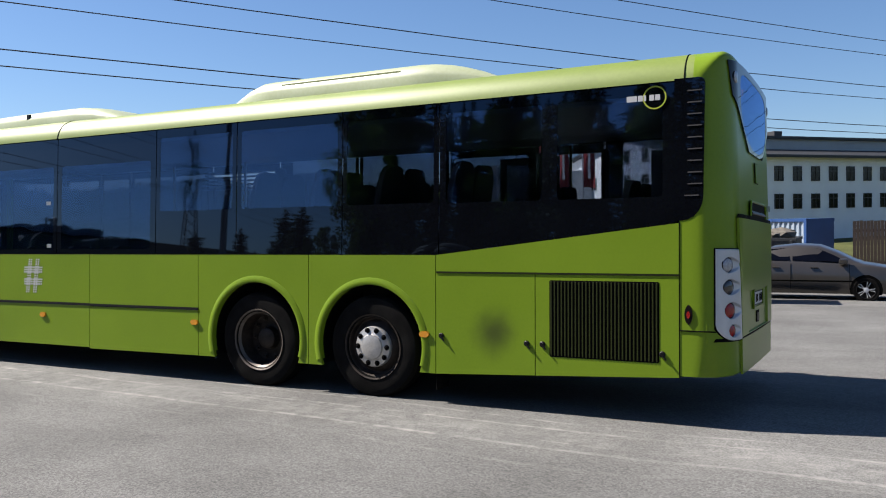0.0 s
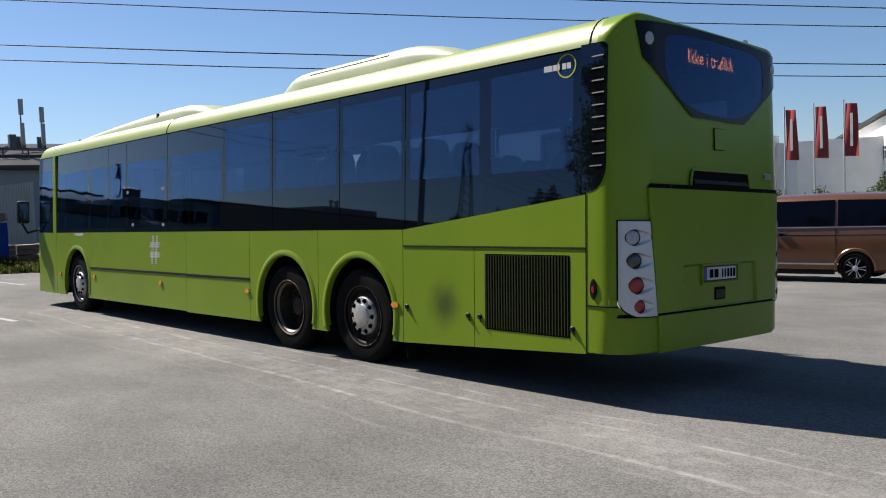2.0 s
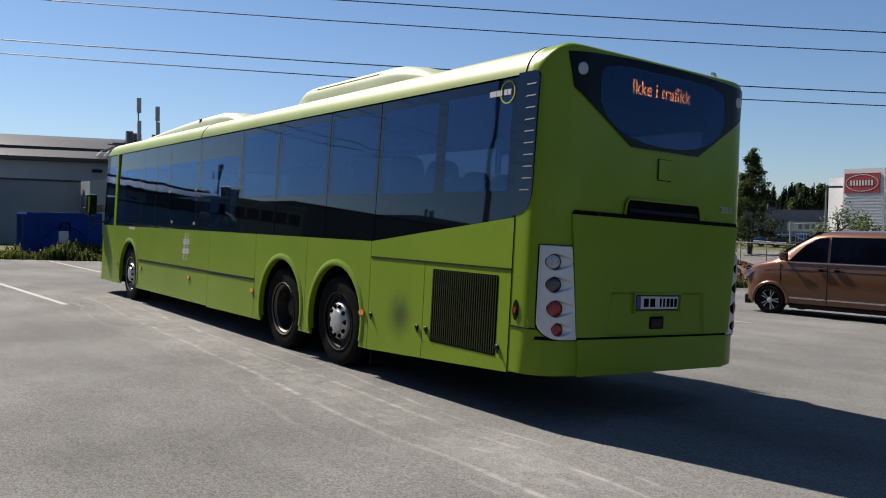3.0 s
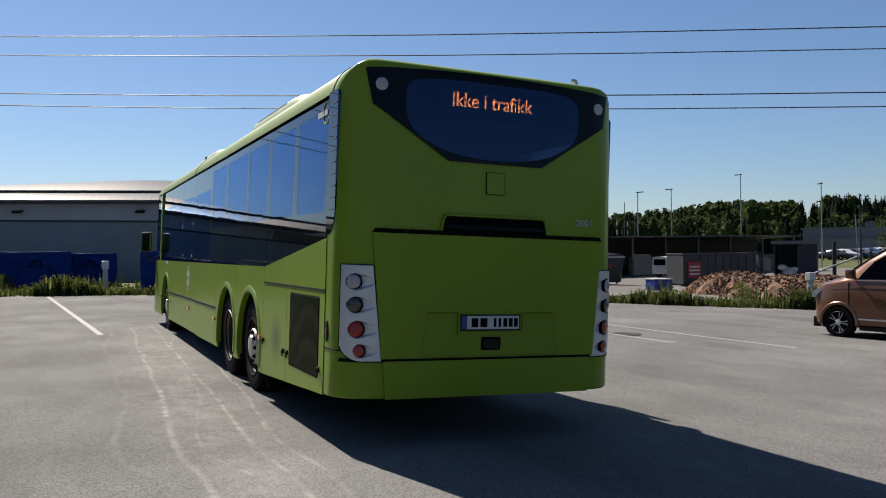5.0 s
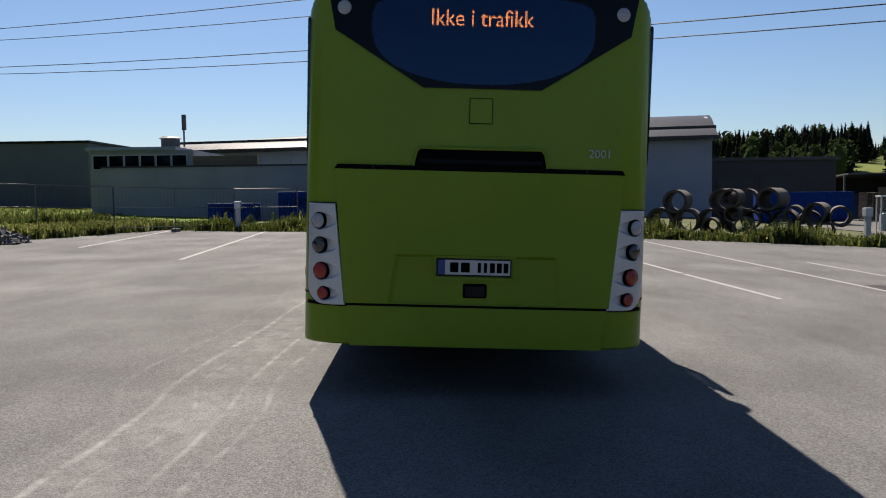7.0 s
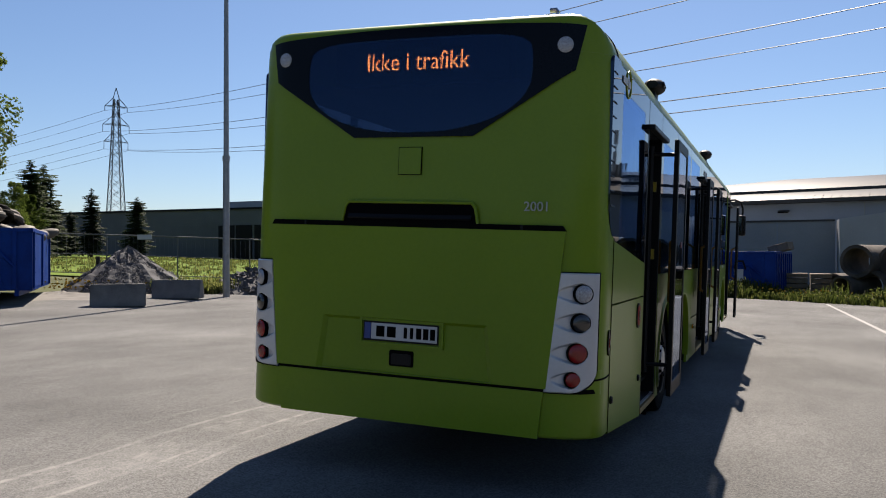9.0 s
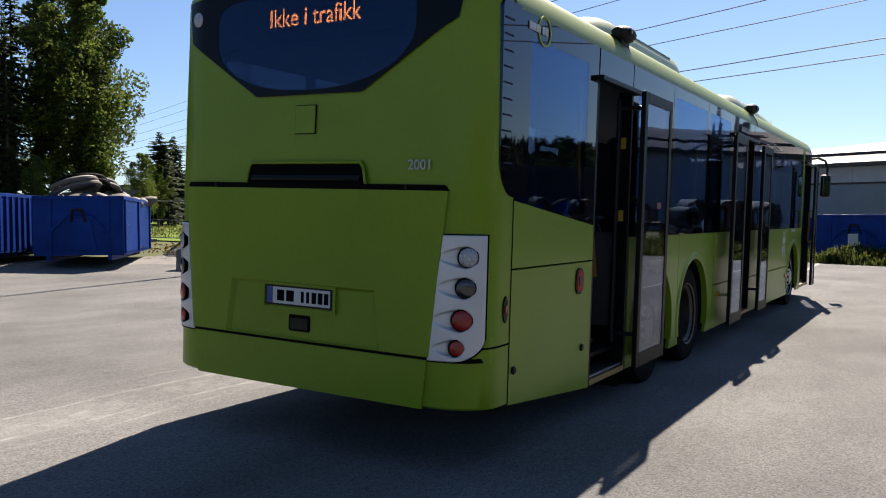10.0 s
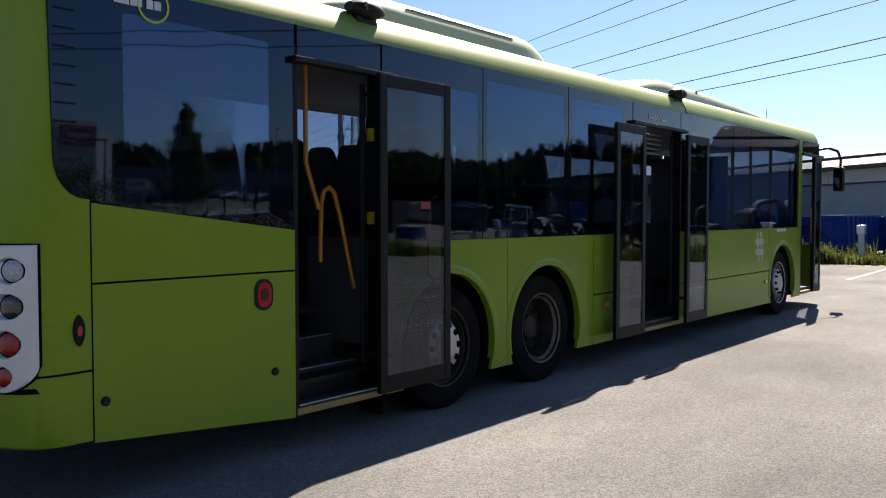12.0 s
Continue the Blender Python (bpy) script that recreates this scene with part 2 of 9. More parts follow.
def lathe(bm, prof, m, seg=32, ends="both"):
    """Turns the profile (radius, height) about the local z of m."""
    rings = []
    for r, h in prof:
        rings.append([bm.verts.new(m @ Vector((r * math.cos(2 * math.pi * i / seg), r * math.sin(2 * math.pi * i / seg), h))) for i in range(seg)])
    for a, b in zip(rings, rings[1:]):
        for i in range(seg):
            j = (i + 1) % seg
            bm.faces.new((a[i], a[j], b[j], b[i]))
    if ends in ("both", "last"):
        bm.faces.new(rings[-1])
    if ends == "both":
        bm.faces.new(rings[0][::-1])
    if ends == "loop":
        for i in range(seg):
            j = (i + 1) % seg
            bm.faces.new((rings[-1][i], rings[-1][j], rings[0][j], rings[0][i]))
    return bm


def loft(bm, rings, closed=True):
    vs = [[bm.verts.new(p) for p in r] for r in rings]
    for a, b in zip(vs, vs[1:]):
        n = len(a)
        for i in range(n if closed else n - 1):
            j = (i + 1) % n
            bm.faces.new((a[i], a[j], b[j], b[i]))
    return vs


def rounded(x0, x1, z0, z1, r, seg=5):
    out = []
    for cx, cz, a0 in ((x1 - r, z1 - r, 0), (x0 + r, z1 - r, 90), (x0 + r, z0 + r, 180), (x1 - r, z0 + r, 270)):
        for i in range(seg + 1):
            a = radians(a0 + 90 * i / seg)
            out.append((cx + r * math.cos(a), cz + r * math.sin(a)))
    return out


def text_part(name, s, size, material, parent, m, label="", depth=0.002, align="CENTER", xs=1.0):
    """Raised letters in the built-in font, as a mesh."""
    cu = bpy.data.curves.new(name, "FONT")
    cu.body, cu.size, cu.extrude, cu.align_x, cu.align_y = s, size, depth, align, "CENTER"
    tmp = bpy.data.objects.new("tmp", cu)
    scene.collection.objects.link(tmp)
    me = bpy.data.meshes.new_from_object(tmp.evaluated_get(bpy.context.evaluated_depsgraph_get()))
    bpy.data.objects.remove(tmp)
    me.materials.clear()
    me.materials.append(material)
    ob = new(name, me)
    ob.parent = parent
    ob.matrix_basis = m @ Matrix.Diagonal((xs, 1, 1, 1))
    if label:
        tagged(ob, label)
    return ob


# ---- the bus ----
bus = thing("bus", LEAN @ Matrix.Translation((0, 0.015, 0)) @ Matrix.Diagonal((1, 1.0118, 1, 1)), "lime green three-axle city bus with dark glass and open doors", "bus")
HW, TOP = 1.275, 2.845
HUB = (-11.68, -4.80, -3.36)


def inset(z):
    """How far the skin leans inwards at the roof's edge."""
    if z < 2.80:
        return 0.0
    k = min(1.0, (z - 2.80) / 0.30)
    return 0.28 * (1 - math.sqrt(max(0.0, 1 - k * k)))


def inset_rear(z):
    k = min(1.0, max(0.0, z - 3.03) / 0.07)
    return 0.09 * (1 - math.sqrt(max(0.0, 1 - k * k)))


def rear_x(y, z):
    """Rear wall in plan: almost flat, then an elliptic corner; it leans forward a little above the hatch."""
    a = min(1.0, max(0.0, abs(y) - 0.93) / 0.345)
    x = 0.078 - 0.012 * (y / 1.2) ** 2 - 0.27 * (1 - math.sqrt(max(0.0, 1 - a * a)))
    return x - 0.03 * max(0.0, z - 1.8) - inset_rear(z)


CORNER_Y = [0.93 + 0.345 * math.sin(radians(9 * k)) for k in range(11)]


def rear_wrap(bm, off, thick=0.006):
    """Bends flat faces (outline in y and z) onto the bowed rear wall, set off from it, and gives them thickness."""
    cuts = [k * 0.13 for k in range(-7, 8)] + [s * y for y in CORNER_Y[:-1] for s in (-1, 1)]
    for y in cuts:
        bmesh.ops.bisect_plane(bm, geom=bm.verts[:] + bm.edges[:] + bm.faces[:], plane_co=(0, y, 0), plane_no=(0, 1, 0))
    for z in (1.8, 3.04, 3.06, 3.08):
        bmesh.ops.bisect_plane(bm, geom=bm.verts[:] + bm.edges[:] + bm.faces[:], plane_co=(0, 0, z), plane_no=(0, 0, 1))
    r = bmesh.ops.extrude_face_region(bm, geom=bm.faces[:])
    top = {v for v in r["geom"] if isinstance(v, bmesh.types.BMVert)}
    for v in bm.verts:
        v.co.x = rear_x(v.co.y, v.co.z) + off + (0.0 if v in top else -thick)
    return bm


def rear_patch(bm, pts, off, thick=0.006):
    """A plate that follows the rear wall."""
    bm.faces.new([bm.verts.new((0, y, z)) for y, z in pts])
    return rear_wrap(bm, off, thick)


YC = 0.010


def field_edge(a):
    """Edge of the see-through field of the rear window at an angle round its centre."""
    c, sn = math.cos(a), math.sin(a)
    p, q, h = (0.5, 0.32, 0.245) if sn > 0 else (0.92, 0.85, 0.388)
    return YC + 0.80 * math.copysign(abs(c) ** p, c), 2.74 + h * math.copysign(abs(sn) ** q, sn)


OVAL = [field_edge(radians(4.5 * k)) for k in range(80)]


def in_field(y, z):
    inside = False
    for (y0, z0), (y1, z1) in zip(OVAL, OVAL[1:] + OVAL[:1]):
        if (z0 > z) != (z1 > z) and y < y0 + (z - z0) * (y1 - y0) / (z1 - z0):
            inside = not inside
    return inside


def open_field(ob):
    """Takes the shell away behind the see-through field of the rear window."""
    bm = bmesh.new()
    bm.from_mesh(ob.data)
    gone = [f for f in bm.faces if f.calc_center_median().x > -0.2 and in_field(*f.calc_center_median().yz)]
    bmesh.ops.delete(bm, geom=gone, context="FACES")
    bm.to_mesh(ob.data)
    bm.free()


def shrink(pts, d):
    cy, cz = sum(p[0] for p in pts) / len(pts), sum(p[1] for p in pts) / len(pts)
    out = []
    for y, z in pts:
        out.append((y - math.copysign(min(d, abs(y - cy)), y - cy), z - math.copysign(min(d, abs(z - cz)), z - cz)))
    return out


# rear wall skin
ys = [-y for y in CORNER_Y[::-1]] + [0.93 * (k / 70 * 2 - 1) for k in range(1, 70)] + CORNER_Y
bm = bmesh.new()
rings = []
for z in [0.43, 0.445, 0.74, 0.76, 1.0, 1.2, 1.44, 1.7, 2.2] + [2.30 + 0.02 * k for k in range(27)] + [TOP]:
    drop = 0.02 if z == 0.43 else 0
    r = [Vector((-0.362, -(HW - inset(z)), z)), Vector((-0.28, -(HW - inset(z)), z))]
    for y in ys:
        yy = max(-(HW - inset(z)), min(HW - inset(z), y))
        r.append(Vector((rear_x(y, z) - 0.012 - drop, yy, z)))
    r += [Vector((-0.28, HW - inset(z), z)), Vector((-0.362, HW - inset(z), z))]
    rings.append(r)
loft(bm, rings, closed=False)
rear_body = part("rear_body", bm, LIME, bus, smooth=True)
open_field(rear_body)

# roof shell: the outline drawn in towards the crown
def outline(z):
    d = inset(z)
    pts = []
    for y in ys:
        yy = max(-(HW - d), min(HW - d, y))
        pts.append((rear_x(y, z) - 0.010, yy, z))
    for x in (-0.4, -2, -4, -6, -8, -10, -12, -13.4):
        pts.append((x, HW - d, z))
    for y in ys[::-1]:
        a = max(0.0, abs(y) - 0.7) / 0.575
        yy = max(-(HW - d), min(HW - d, y))
        pts.append((-14.0 + 0.45 * a ** 2 + 0.1 * (z - 2.8) + d * 1.2, yy, z))
    for x in (-13.4, -12, -10, -8, -6, -4, -2, -0.4):
        pts.append((x, -(HW - d), z))
    return pts

bm = bmesh.new()
rings = [outline(z) for z in (TOP, 2.865, 2.885, 2.905, 2.925, 2.945, 2.965, 2.985, 3.0, 3.02, 3.035, 3.05, 3.07, 3.085, 3.096)]
top = rings[-1]
for s, dz in ((0.8, 0.015), (0.5, 0.03), (0.2, 0.035)):
    rings.append([(-7.0 + (x + 7.0) * (1 - 0.03 * (1 - s)), y * s, 3.096 + dz) for x, y, z in top])
vs = loft(bm, rings)
bm.faces.new(vs[-1])
roof = part("roof", bm, LIME_ROOF, bus, "lime green roof with rounded edge, sunlit paleness put in its colour", smooth=True)
# the rear cap below the crown keeps the side paint, without the sunlit tone
roof.data.materials.append(LIME)
for f in roof.data.polygons:
    if f.center.x > -0.32 and f.center.z < 3.085:
        f.material_index = 1
open_field(roof)
# roof joints
for x in (-0.32, -7.94):
    bm = bmesh.new()
    for s in (-1, 1):
        pr = [(x, s * (HW - inset(z) + 0.002), z) for z in (TOP, 2.90, 2.95, 2.99, 3.03, 3.06, 3.085, 3.098)] + [(x, s * 0.8, 3.112), (x, 0, 3.133)]
        tube(bm, pr, 0.006, 6)
    part("roof_joint", bm, GASKET, bus)

# dark structure behind the panels, under the floor and inside the skin
bm = bmesh.new()
box(bm, -13.6, -2.7, -1.0, 1.0, 0.31, 0.36)
box(bm, -2.6, -0.45, -1.2, 1.2, 0.48, 0.51)
box(bm, -4.2, -2.9, -0.7, 0.7, 0.29, 0.31)
part("chassis", bm, BLACK_PLASTIC, bus)


def arch_panel(x0, x1, z0, z1, hubs, r, s, zc=0.53):
    """Lower side panel as a slab with round wheel openings along its lower edge."""
    pts = [(x0, z0)]
    for h in sorted(hubs):
        a0 = math.asin(max(-1, min(1, (z0 - zc) / r)))
        n = 18
        seq = [math.pi - a0 - (math.pi - 2 * a0) * i / n for i in range(n + 1)]
        for a in seq:
            px = h + r * math.cos(a)
            if x0 <= px <= x1:
                pts.append((px, zc + r * math.sin(a)))
    pts += [(x1, z0), (x1, z1), (x0, z1)]
    out = []
    for p in pts:
        if not out or (abs(p[0] - out[-1][0]) + abs(p[1] - out[-1][1])) > 1e-4:
            out.append(p)
    bm = bmesh.new()
    prism(bm, out, "y", s * (HW - 0.03), s * HW)
    return bm


def flare(h, s, zc=0.53, r0=0.595, r1=0.665):
    """The rolled lip round a wheel opening."""
    rings = []
    for i in range(29):
        a = radians(-16 + 212 * i / 28)
        c, sn = math.cos(a), math.sin(a)
        sec = [(r0, -0.05), (r0, 0.010), (r0 + 0.008, 0.014), (r1 - 0.03, 0.012), (r1, 0.002), (r1, -0.02)]
        rings.append([(h + r * c, s * (HW + d), zc + r * sn) for r, d in sec])
    bm = bmesh.new()
    loft(bm, rings, closed=False)
    return bm


def plain_panel(x0, x1, za0, za1, zb0, zb1, s, thick=0.03, proud=0.0):
    bm = bmesh.new()
    prism(bm, [(x0, za0), (x1, zb0), (x1, zb1), (x0, za1)], "y", s * (HW - thick), s * (HW + proud))
    return bm


G = 0.004
LIME_SOOTY = sooty(mat("lime_paint_smudged", (0.254, 0.396, 0.018), 0.32, 0, 0.07, 1.2, 0.02, 40, 0.08, (0.283, 0.428, 0.021), spec=0.18), (-2.02, -1.275, 0.71), 0.30, (0.035, 0.045, 0.012))
# left side, back to front
part("side_panel", plain_panel(-1.62 + G, -0.362 - G, 0.35, 1.245, 0.415, 1.245, -1), LIME, bus)
part("side_panel", plain_panel(-2.62 + G, -1.62 - G, 0.30, 1.245, 0.35, 1.245, -1), LIME_SOOTY, bus, "lime green panel with a dark soot smudge")
part("upper_panel", plain_panel(-2.62 + G, -0.362 - G, 1.262, 1.415, 1.262, 1.68, -1), LIME, bus)
part("side_panel", arch_panel(-4.10 + G, -2.62 - G, 0.30, 1.415, [HUB[2]], 0.61, -1), LIME, bus)
part("side_panel", arch_panel(-5.61 + G, -4.10 - G, 0.30, 1.415, [HUB[1]], 0.61, -1), LIME, bus)
for a, b in ((-7.36, -5.61), (-11.02, -7.36)):
    part("side_panel", plain_panel(a + G, b - G, 0.285, 0.79, 0.30, 0.80, -1), LIME, bus)
    part("side_panel", plain_panel(a + G, b - G, 0.825, 1.415, 0.83, 1.415, -1), LIME, bus)
part("side_panel", arch_panel(-12.72 + G, -11.02 - G, 0.285, 1.415, [HUB[0]], 0.60, -1), LIME, bus)
part("side_panel", plain_panel(-13.72, -12.72 - G, 0.28, 1.415, 0.28, 1.415, -1), LIME, bus)
bm = bmesh.new()
prism(bm, [(-11.02, 0.792), (-5.61, 0.802), (-5.61, 0.828), (-11.02, 0.823)], "y", -(HW - 0.02), -(HW + 0.008))
part("rub_strip", bm, mat("grey_trim", (0.010, 0.010, 0.011), 0.55, spec=0.15), bus, "dark grey rubbing strip")
bm = bmesh.new()
box(bm, -2.61, -0.365, -(HW + 0.006), -(HW - 0.02), 1.246, 1.261)
part("trim_strip", bm, mat("joint_olive", (0.018, 0.024, 0.004), 0.55, spec=0.15), bus, "dark joint line above the engine doors")
# right side
part("side_panel", plain_panel(-1.75 + G, -0.362 - G, 0.29, 1.25, 0.415, 1.25, 1), LIME, bus)
part("upper_panel", plain_panel(-1.75 + G, -0.362 - G, 1.262, 1.52, 1.262, 1.68, 1), LIME, bus)
part("side_panel", arch_panel(-4.16 + G, -2.60 - G, 0.30, 1.415, [HUB[2]], 0.61, 1, 0.555), LIME, bus)
part("side_panel", arch_panel(-5.68 + G, -4.16 - G, 0.30, 1.415, [HUB[1]], 0.61, 1, 0.555), LIME, bus)
part("side_panel", plain_panel(-6.50, -5.68 - G, 0.30, 0.80, 0.30, 0.80, 1), LIME, bus)
part("side_panel", plain_panel(-6.50, -5.68 - G, 0.815, 1.415, 0.815, 1.415, 1), LIME, bus)
part("side_panel", plain_panel(-11.05 + G, -7.80, 0.285, 0.77, 0.30, 0.77, 1), LIME, bus)
part("side_panel", plain_panel(-11.05 + G, -7.80, 0.785, 1.415, 0.785, 1.415, 1), LIME, bus)
part("side_panel", arch_panel(-12.60, -11.05 - G, 0.285, 1.415, [HUB[0]], 0.60, 1, 0.555), LIME, bus)
part("pillar", plain_panel(-12.62, -12.45, 1.42, TOP, 1.42, TOP, 1, 0.03, 0.003), LIME, bus)
for h in HUB:
    part("wheel_arch_lip", flare(h, -1), LIME, bus, smooth=True)
    part("wheel_arch_lip", flare(h, 1, 0.555), LIME, bus, smooth=True)
    for s in (-1, 1):
        bm = bmesh.new()
        rings = []
        for i in range(17):
            a = radians(-20 + 220 * i / 16)
            rings.append([(h + 0.63 * math.cos(a), s * y, 0.53 + 0.63 * math.sin(a)) for y in (1.255, 0.75)])
        loft(bm, rings, closed=False)
        box(bm, h - 0.62, h + 0.62, s * 0.72, s * 0.75, 0.3, 1.15)
        part("wheel_housing", bm, BLACK_PLASTIC, bus)
# backing liner behind the joints
for s, spans in ((-1, ((-2.62, -0.34), (-11.02, -5.61), (-13.7, -12.4))), (1, ((-1.74, -0.34), (-6.45, -5.6), (-11.0, -7.85)))):
    for a, b in spans:
        bm = bmesh.new()
        box(bm, a, b, s * 1.21, s * 1.243, 0.42 if b > -3 else 0.32, 1.41)
        part("inner_skin", bm, GASKET, bus)


# ---- glazing ----
def tuck(ob):
    """Leans the left-side glass inwards from its lower edge, to fit its reflections to the camera's view."""
    for v in ob.data.vertices:
        v.co.y += 0.018 * max(0.0, v.co.z - 1.42)


def band(name, x0, x1, z0a, z0b, s, pane):
    """Printed black glass of one bay round its clear pane; z0a and z0b are the lower edge at x0 and x1."""
    yo, yi = s * (HW - 0.004), s * (HW - 0.012)
    a, b, c, d = pane
    outer = [(x0, z0a), (x1, z0b), (x1, TOP), (x0, TOP)]
    inner = rounded(a, b, c, d, 0.03, 3)
    inner = inner[8:12] + inner[12:16] + inner[0:4] + inner[4:8]
    bm = bmesh.new()
    loops = {}
    for y in (yi, yo):
        o = [bm.verts.new((p[0], y, p[1])) for p in outer]
        n = [bm.verts.new((p[0], y, p[1])) for p in inner]
        for k in range(4):
            bm.faces.new((o[k], o[(k + 1) % 4], *(n[(4 * (k + 1)) % 16], *[n[m] for m in range(4 * k + 3, 4 * k - 1, -1)])))
        loops[y] = (o, n)
    for q in (0, 1):
        p1, p2 = loops[yi][q], loops[yo][q]
        for k in range(len(p1)):
            m = (k + 1) % len(p1)
            bm.faces.new((p1[k], p1[m], p2[m], p2[k]))
    fr = part(name, bm, BLACK_GLASS, bus, "tinted window in black printed glass")
    pm = bmesh.new()
    prism(pm, rounded(a, b, c, d, 0.03, 3), "y", s * (HW - 0.0105), s * (HW - 0.0045))
    pn = part("pane", pm, PANE, fr)
    if s < 0:
        tuck(fr)
        tuck(pn)
    return fr


Z0, Z1 = 1.91, 2.745
W = 0.006
band("window", -2.59 + W, -1.49, 1.425, 1.552, -1, (-2.52, -1.56, 1.90, Z1))
band("window", -1.488, -0.397, 1.552, 1.682, -1, (-1.42, -0.50, 1.90, Z1))
band("window", -3.69 + W, -2.59 - W, 1.42, 1.42, -1, (-3.64, -2.65, Z0, Z1))
band("window", -5.07 + W, -3.69 - W, 1.42, 1.42, -1, (-5.01, -3.75, Z0, Z1))
band("window", -6.27 + W, -5.07 - W, 1.42, 1.42, -1, (-6.21, -5.13, Z0, Z1))
band("window", -7.96 + W, -6.27 - W, 1.42, 1.42, -1, (-7.88, -6.36, 1.48, 2.50))
band("window", -9.45 + W, -7.96 - W, 1.42, 1.42, -1, (-9.39, -8.03, 1.48, 2.50))
band("window", -10.20 + W, -9.45 - W, 1.42, 1.42, -1, (-10.15, -9.50, 1.48, 2.50))
band("window", -11.03 + W, -10.20 - W, 1.42, 1.42, -1, (-10.98, -10.25, 1.48, 2.50))
band("window", -12.72, -11.03 - W, 1.42, 1.42, -1, (-12.6, -11.1, 1.48, 2.50))
band("cab_window", -13.70, -12.90, 1.42, 1.42, -1, (-13.6, -12.98, 1.46, 2.60))
bm = bmesh.new()
prism(bm, [(-12.90, 1.40), (-12.72, 1.40), (-12.72, TOP), (-12.84, TOP)], "y", -(HW - 0.03), -(HW + 0.002))
part("pillar", bm, LIME, bus)
# right side
band("window", -1.76 + W, -0.40, 1.525, 1.685, 1, (-1.55, -0.56, 1.60, 2.70))
band("window", -3.80 + W, -2.58, 1.42, 1.42, 1, (-3.74, -2.72, 1.48, 2.62))
band("window", -5.18 + W, -3.80 - W, 1.42, 1.42, 1, (-5.12, -3.86, 1.48, Z1))
band("window", -6.52, -5.18 - W, 1.42, 1.42, 1, (-6.30, -5.24, 1.48, Z1))
band("window", -9.52 + W, -7.80, 1.42, 1.42, 1, (-9.45, -7.95, 1.48, 2.60))
band("window", -10.21 + W, -9.52 - W, 1.42, 1.42, 1, (-10.16, -9.57, 1.48, 2.60))
band("window", -11.07 + W, -10.21 - W, 1.42, 1.42, 1, (-11.0, -10.27, 1.48, 2.60))
band("window", -12.45, -11.07 - W, 1.42, 1.42, 1, (-12.35, -11.14, 1.48, 2.60))
for a, b in ((-2.56, -1.78), (-7.78, -6.54)):
    bm = bmesh.new()
    box(bm, a, b, HW - 0.012, HW - 0.004, 2.60, TOP)
    part("door_header", bm, BLACK_GLASS, bus)
bm = bmesh.new()
box(bm, -13.6, -12.62, HW - 0.012, HW - 0.004, 2.60, TOP)
part("door_header", bm, BLACK_GLASS, bus)
# front end
bm = bmesh.new()
rings = []
for z in (0.28, 0.6, 1.05, 1.08):
    r = []
    for y in ys:
        a = max(0.0, abs(y) - 0.7) / 0.575
        r.append((-14.0 + 0.32 * a ** 2.2, y, z))
    rings.append(r)
loft(bm, rings, closed=False)
part("front_body", bm, LIME, bus, smooth=True)
bm = bmesh.new()
rings = []
for z in (1.08, 1.6, 2.2, 2.7, TOP):
    r = []
    for y in ys:
        a = max(0.0, abs(y) - 0.7) / 0.575
        r.append((-14.0 + 0.32 * a ** 2.2 + 0.06 * (z - 1.08), y, z))
    rings.append(r)
loft(bm, rings, closed=False)
p = part("windscreen", bm, PANE, bus, smooth=True)

FIN = mat("fin_gloss_black", (0.018, 0.018, 0.022), 0.6, 0, 0.2, 8, 0, 50, 0.0, spec=0.12)
# air intakes at the rear corners
for s in (-1, 1):
    bm = bmesh.new()
    sweep = [(-0.3975, 1.692), (-0.335, 1.700)]
    sweep += [(-0.335 + 0.165 * math.sin(q * math.pi / 12), 1.905 - 0.205 * math.cos(q * math.pi / 12)) for q in range(1, 7)]
    sweep += [(-0.200 + 0.045 * math.cos(q * math.pi / 8), 2.812 + 0.045 * math.sin(q * math.pi / 8)) for q in range(5)]
    sweep += [(-0.3975, 2.857)]
    prism(bm, sweep, "y", s * (HW - 0.05), s * (HW + 0.003))
    vent = part("corner_vent", bm, BLACK_GLASS, bus, "black corner air intake with fins")
    for k in range(10):
        z = 1.905 + k * 0.0945
        x1 = -0.205 if k == 0 else -0.178
        f = bmesh.new()
        vs = [(x, s * (HW + d), z + h) for x in (x1 - 0.115, x1) for d, h in ((0.001, -0.009), (0.008, -0.008), (0.001, 0.007))]
        a = [f.verts.new(v) for v in vs]
        for q in ((0, 1, 2), (5, 4, 3), (0, 3, 4, 1), (1, 4, 5, 2), (2, 5, 3, 0)):
            f.faces.new([a[i] for i in q])
        part("fin", f, FIN, vent)

# radiator grille with upright slats
bm = bmesh.new()
prism(bm, rounded(-1.485, -0.525, 0.525, 1.195, 0.012, 2), "y", -(HW + 0.002), -(HW - 0.01))
grille = part("radiator_grille", bm, GASKET, bus, "black radiator grille with upright slats")
slat_bm = bmesh.new()
box(slat_bm, -0.0065, 0.0065, -0.005, 0.004, -0.325, 0.325, 0.002)
slat_me = mesh_of(slat_bm, "slat", mat("slat_green_black", (0.034, 0.044, 0.006), 0.45, 0, 0.2, spec=0.2))
for k in range(30):
    o = new("slat", slat_me)
    o.parent = grille
    o.location = (-1.468 + k * 0.0318, -(HW + 0.002), 0.86)

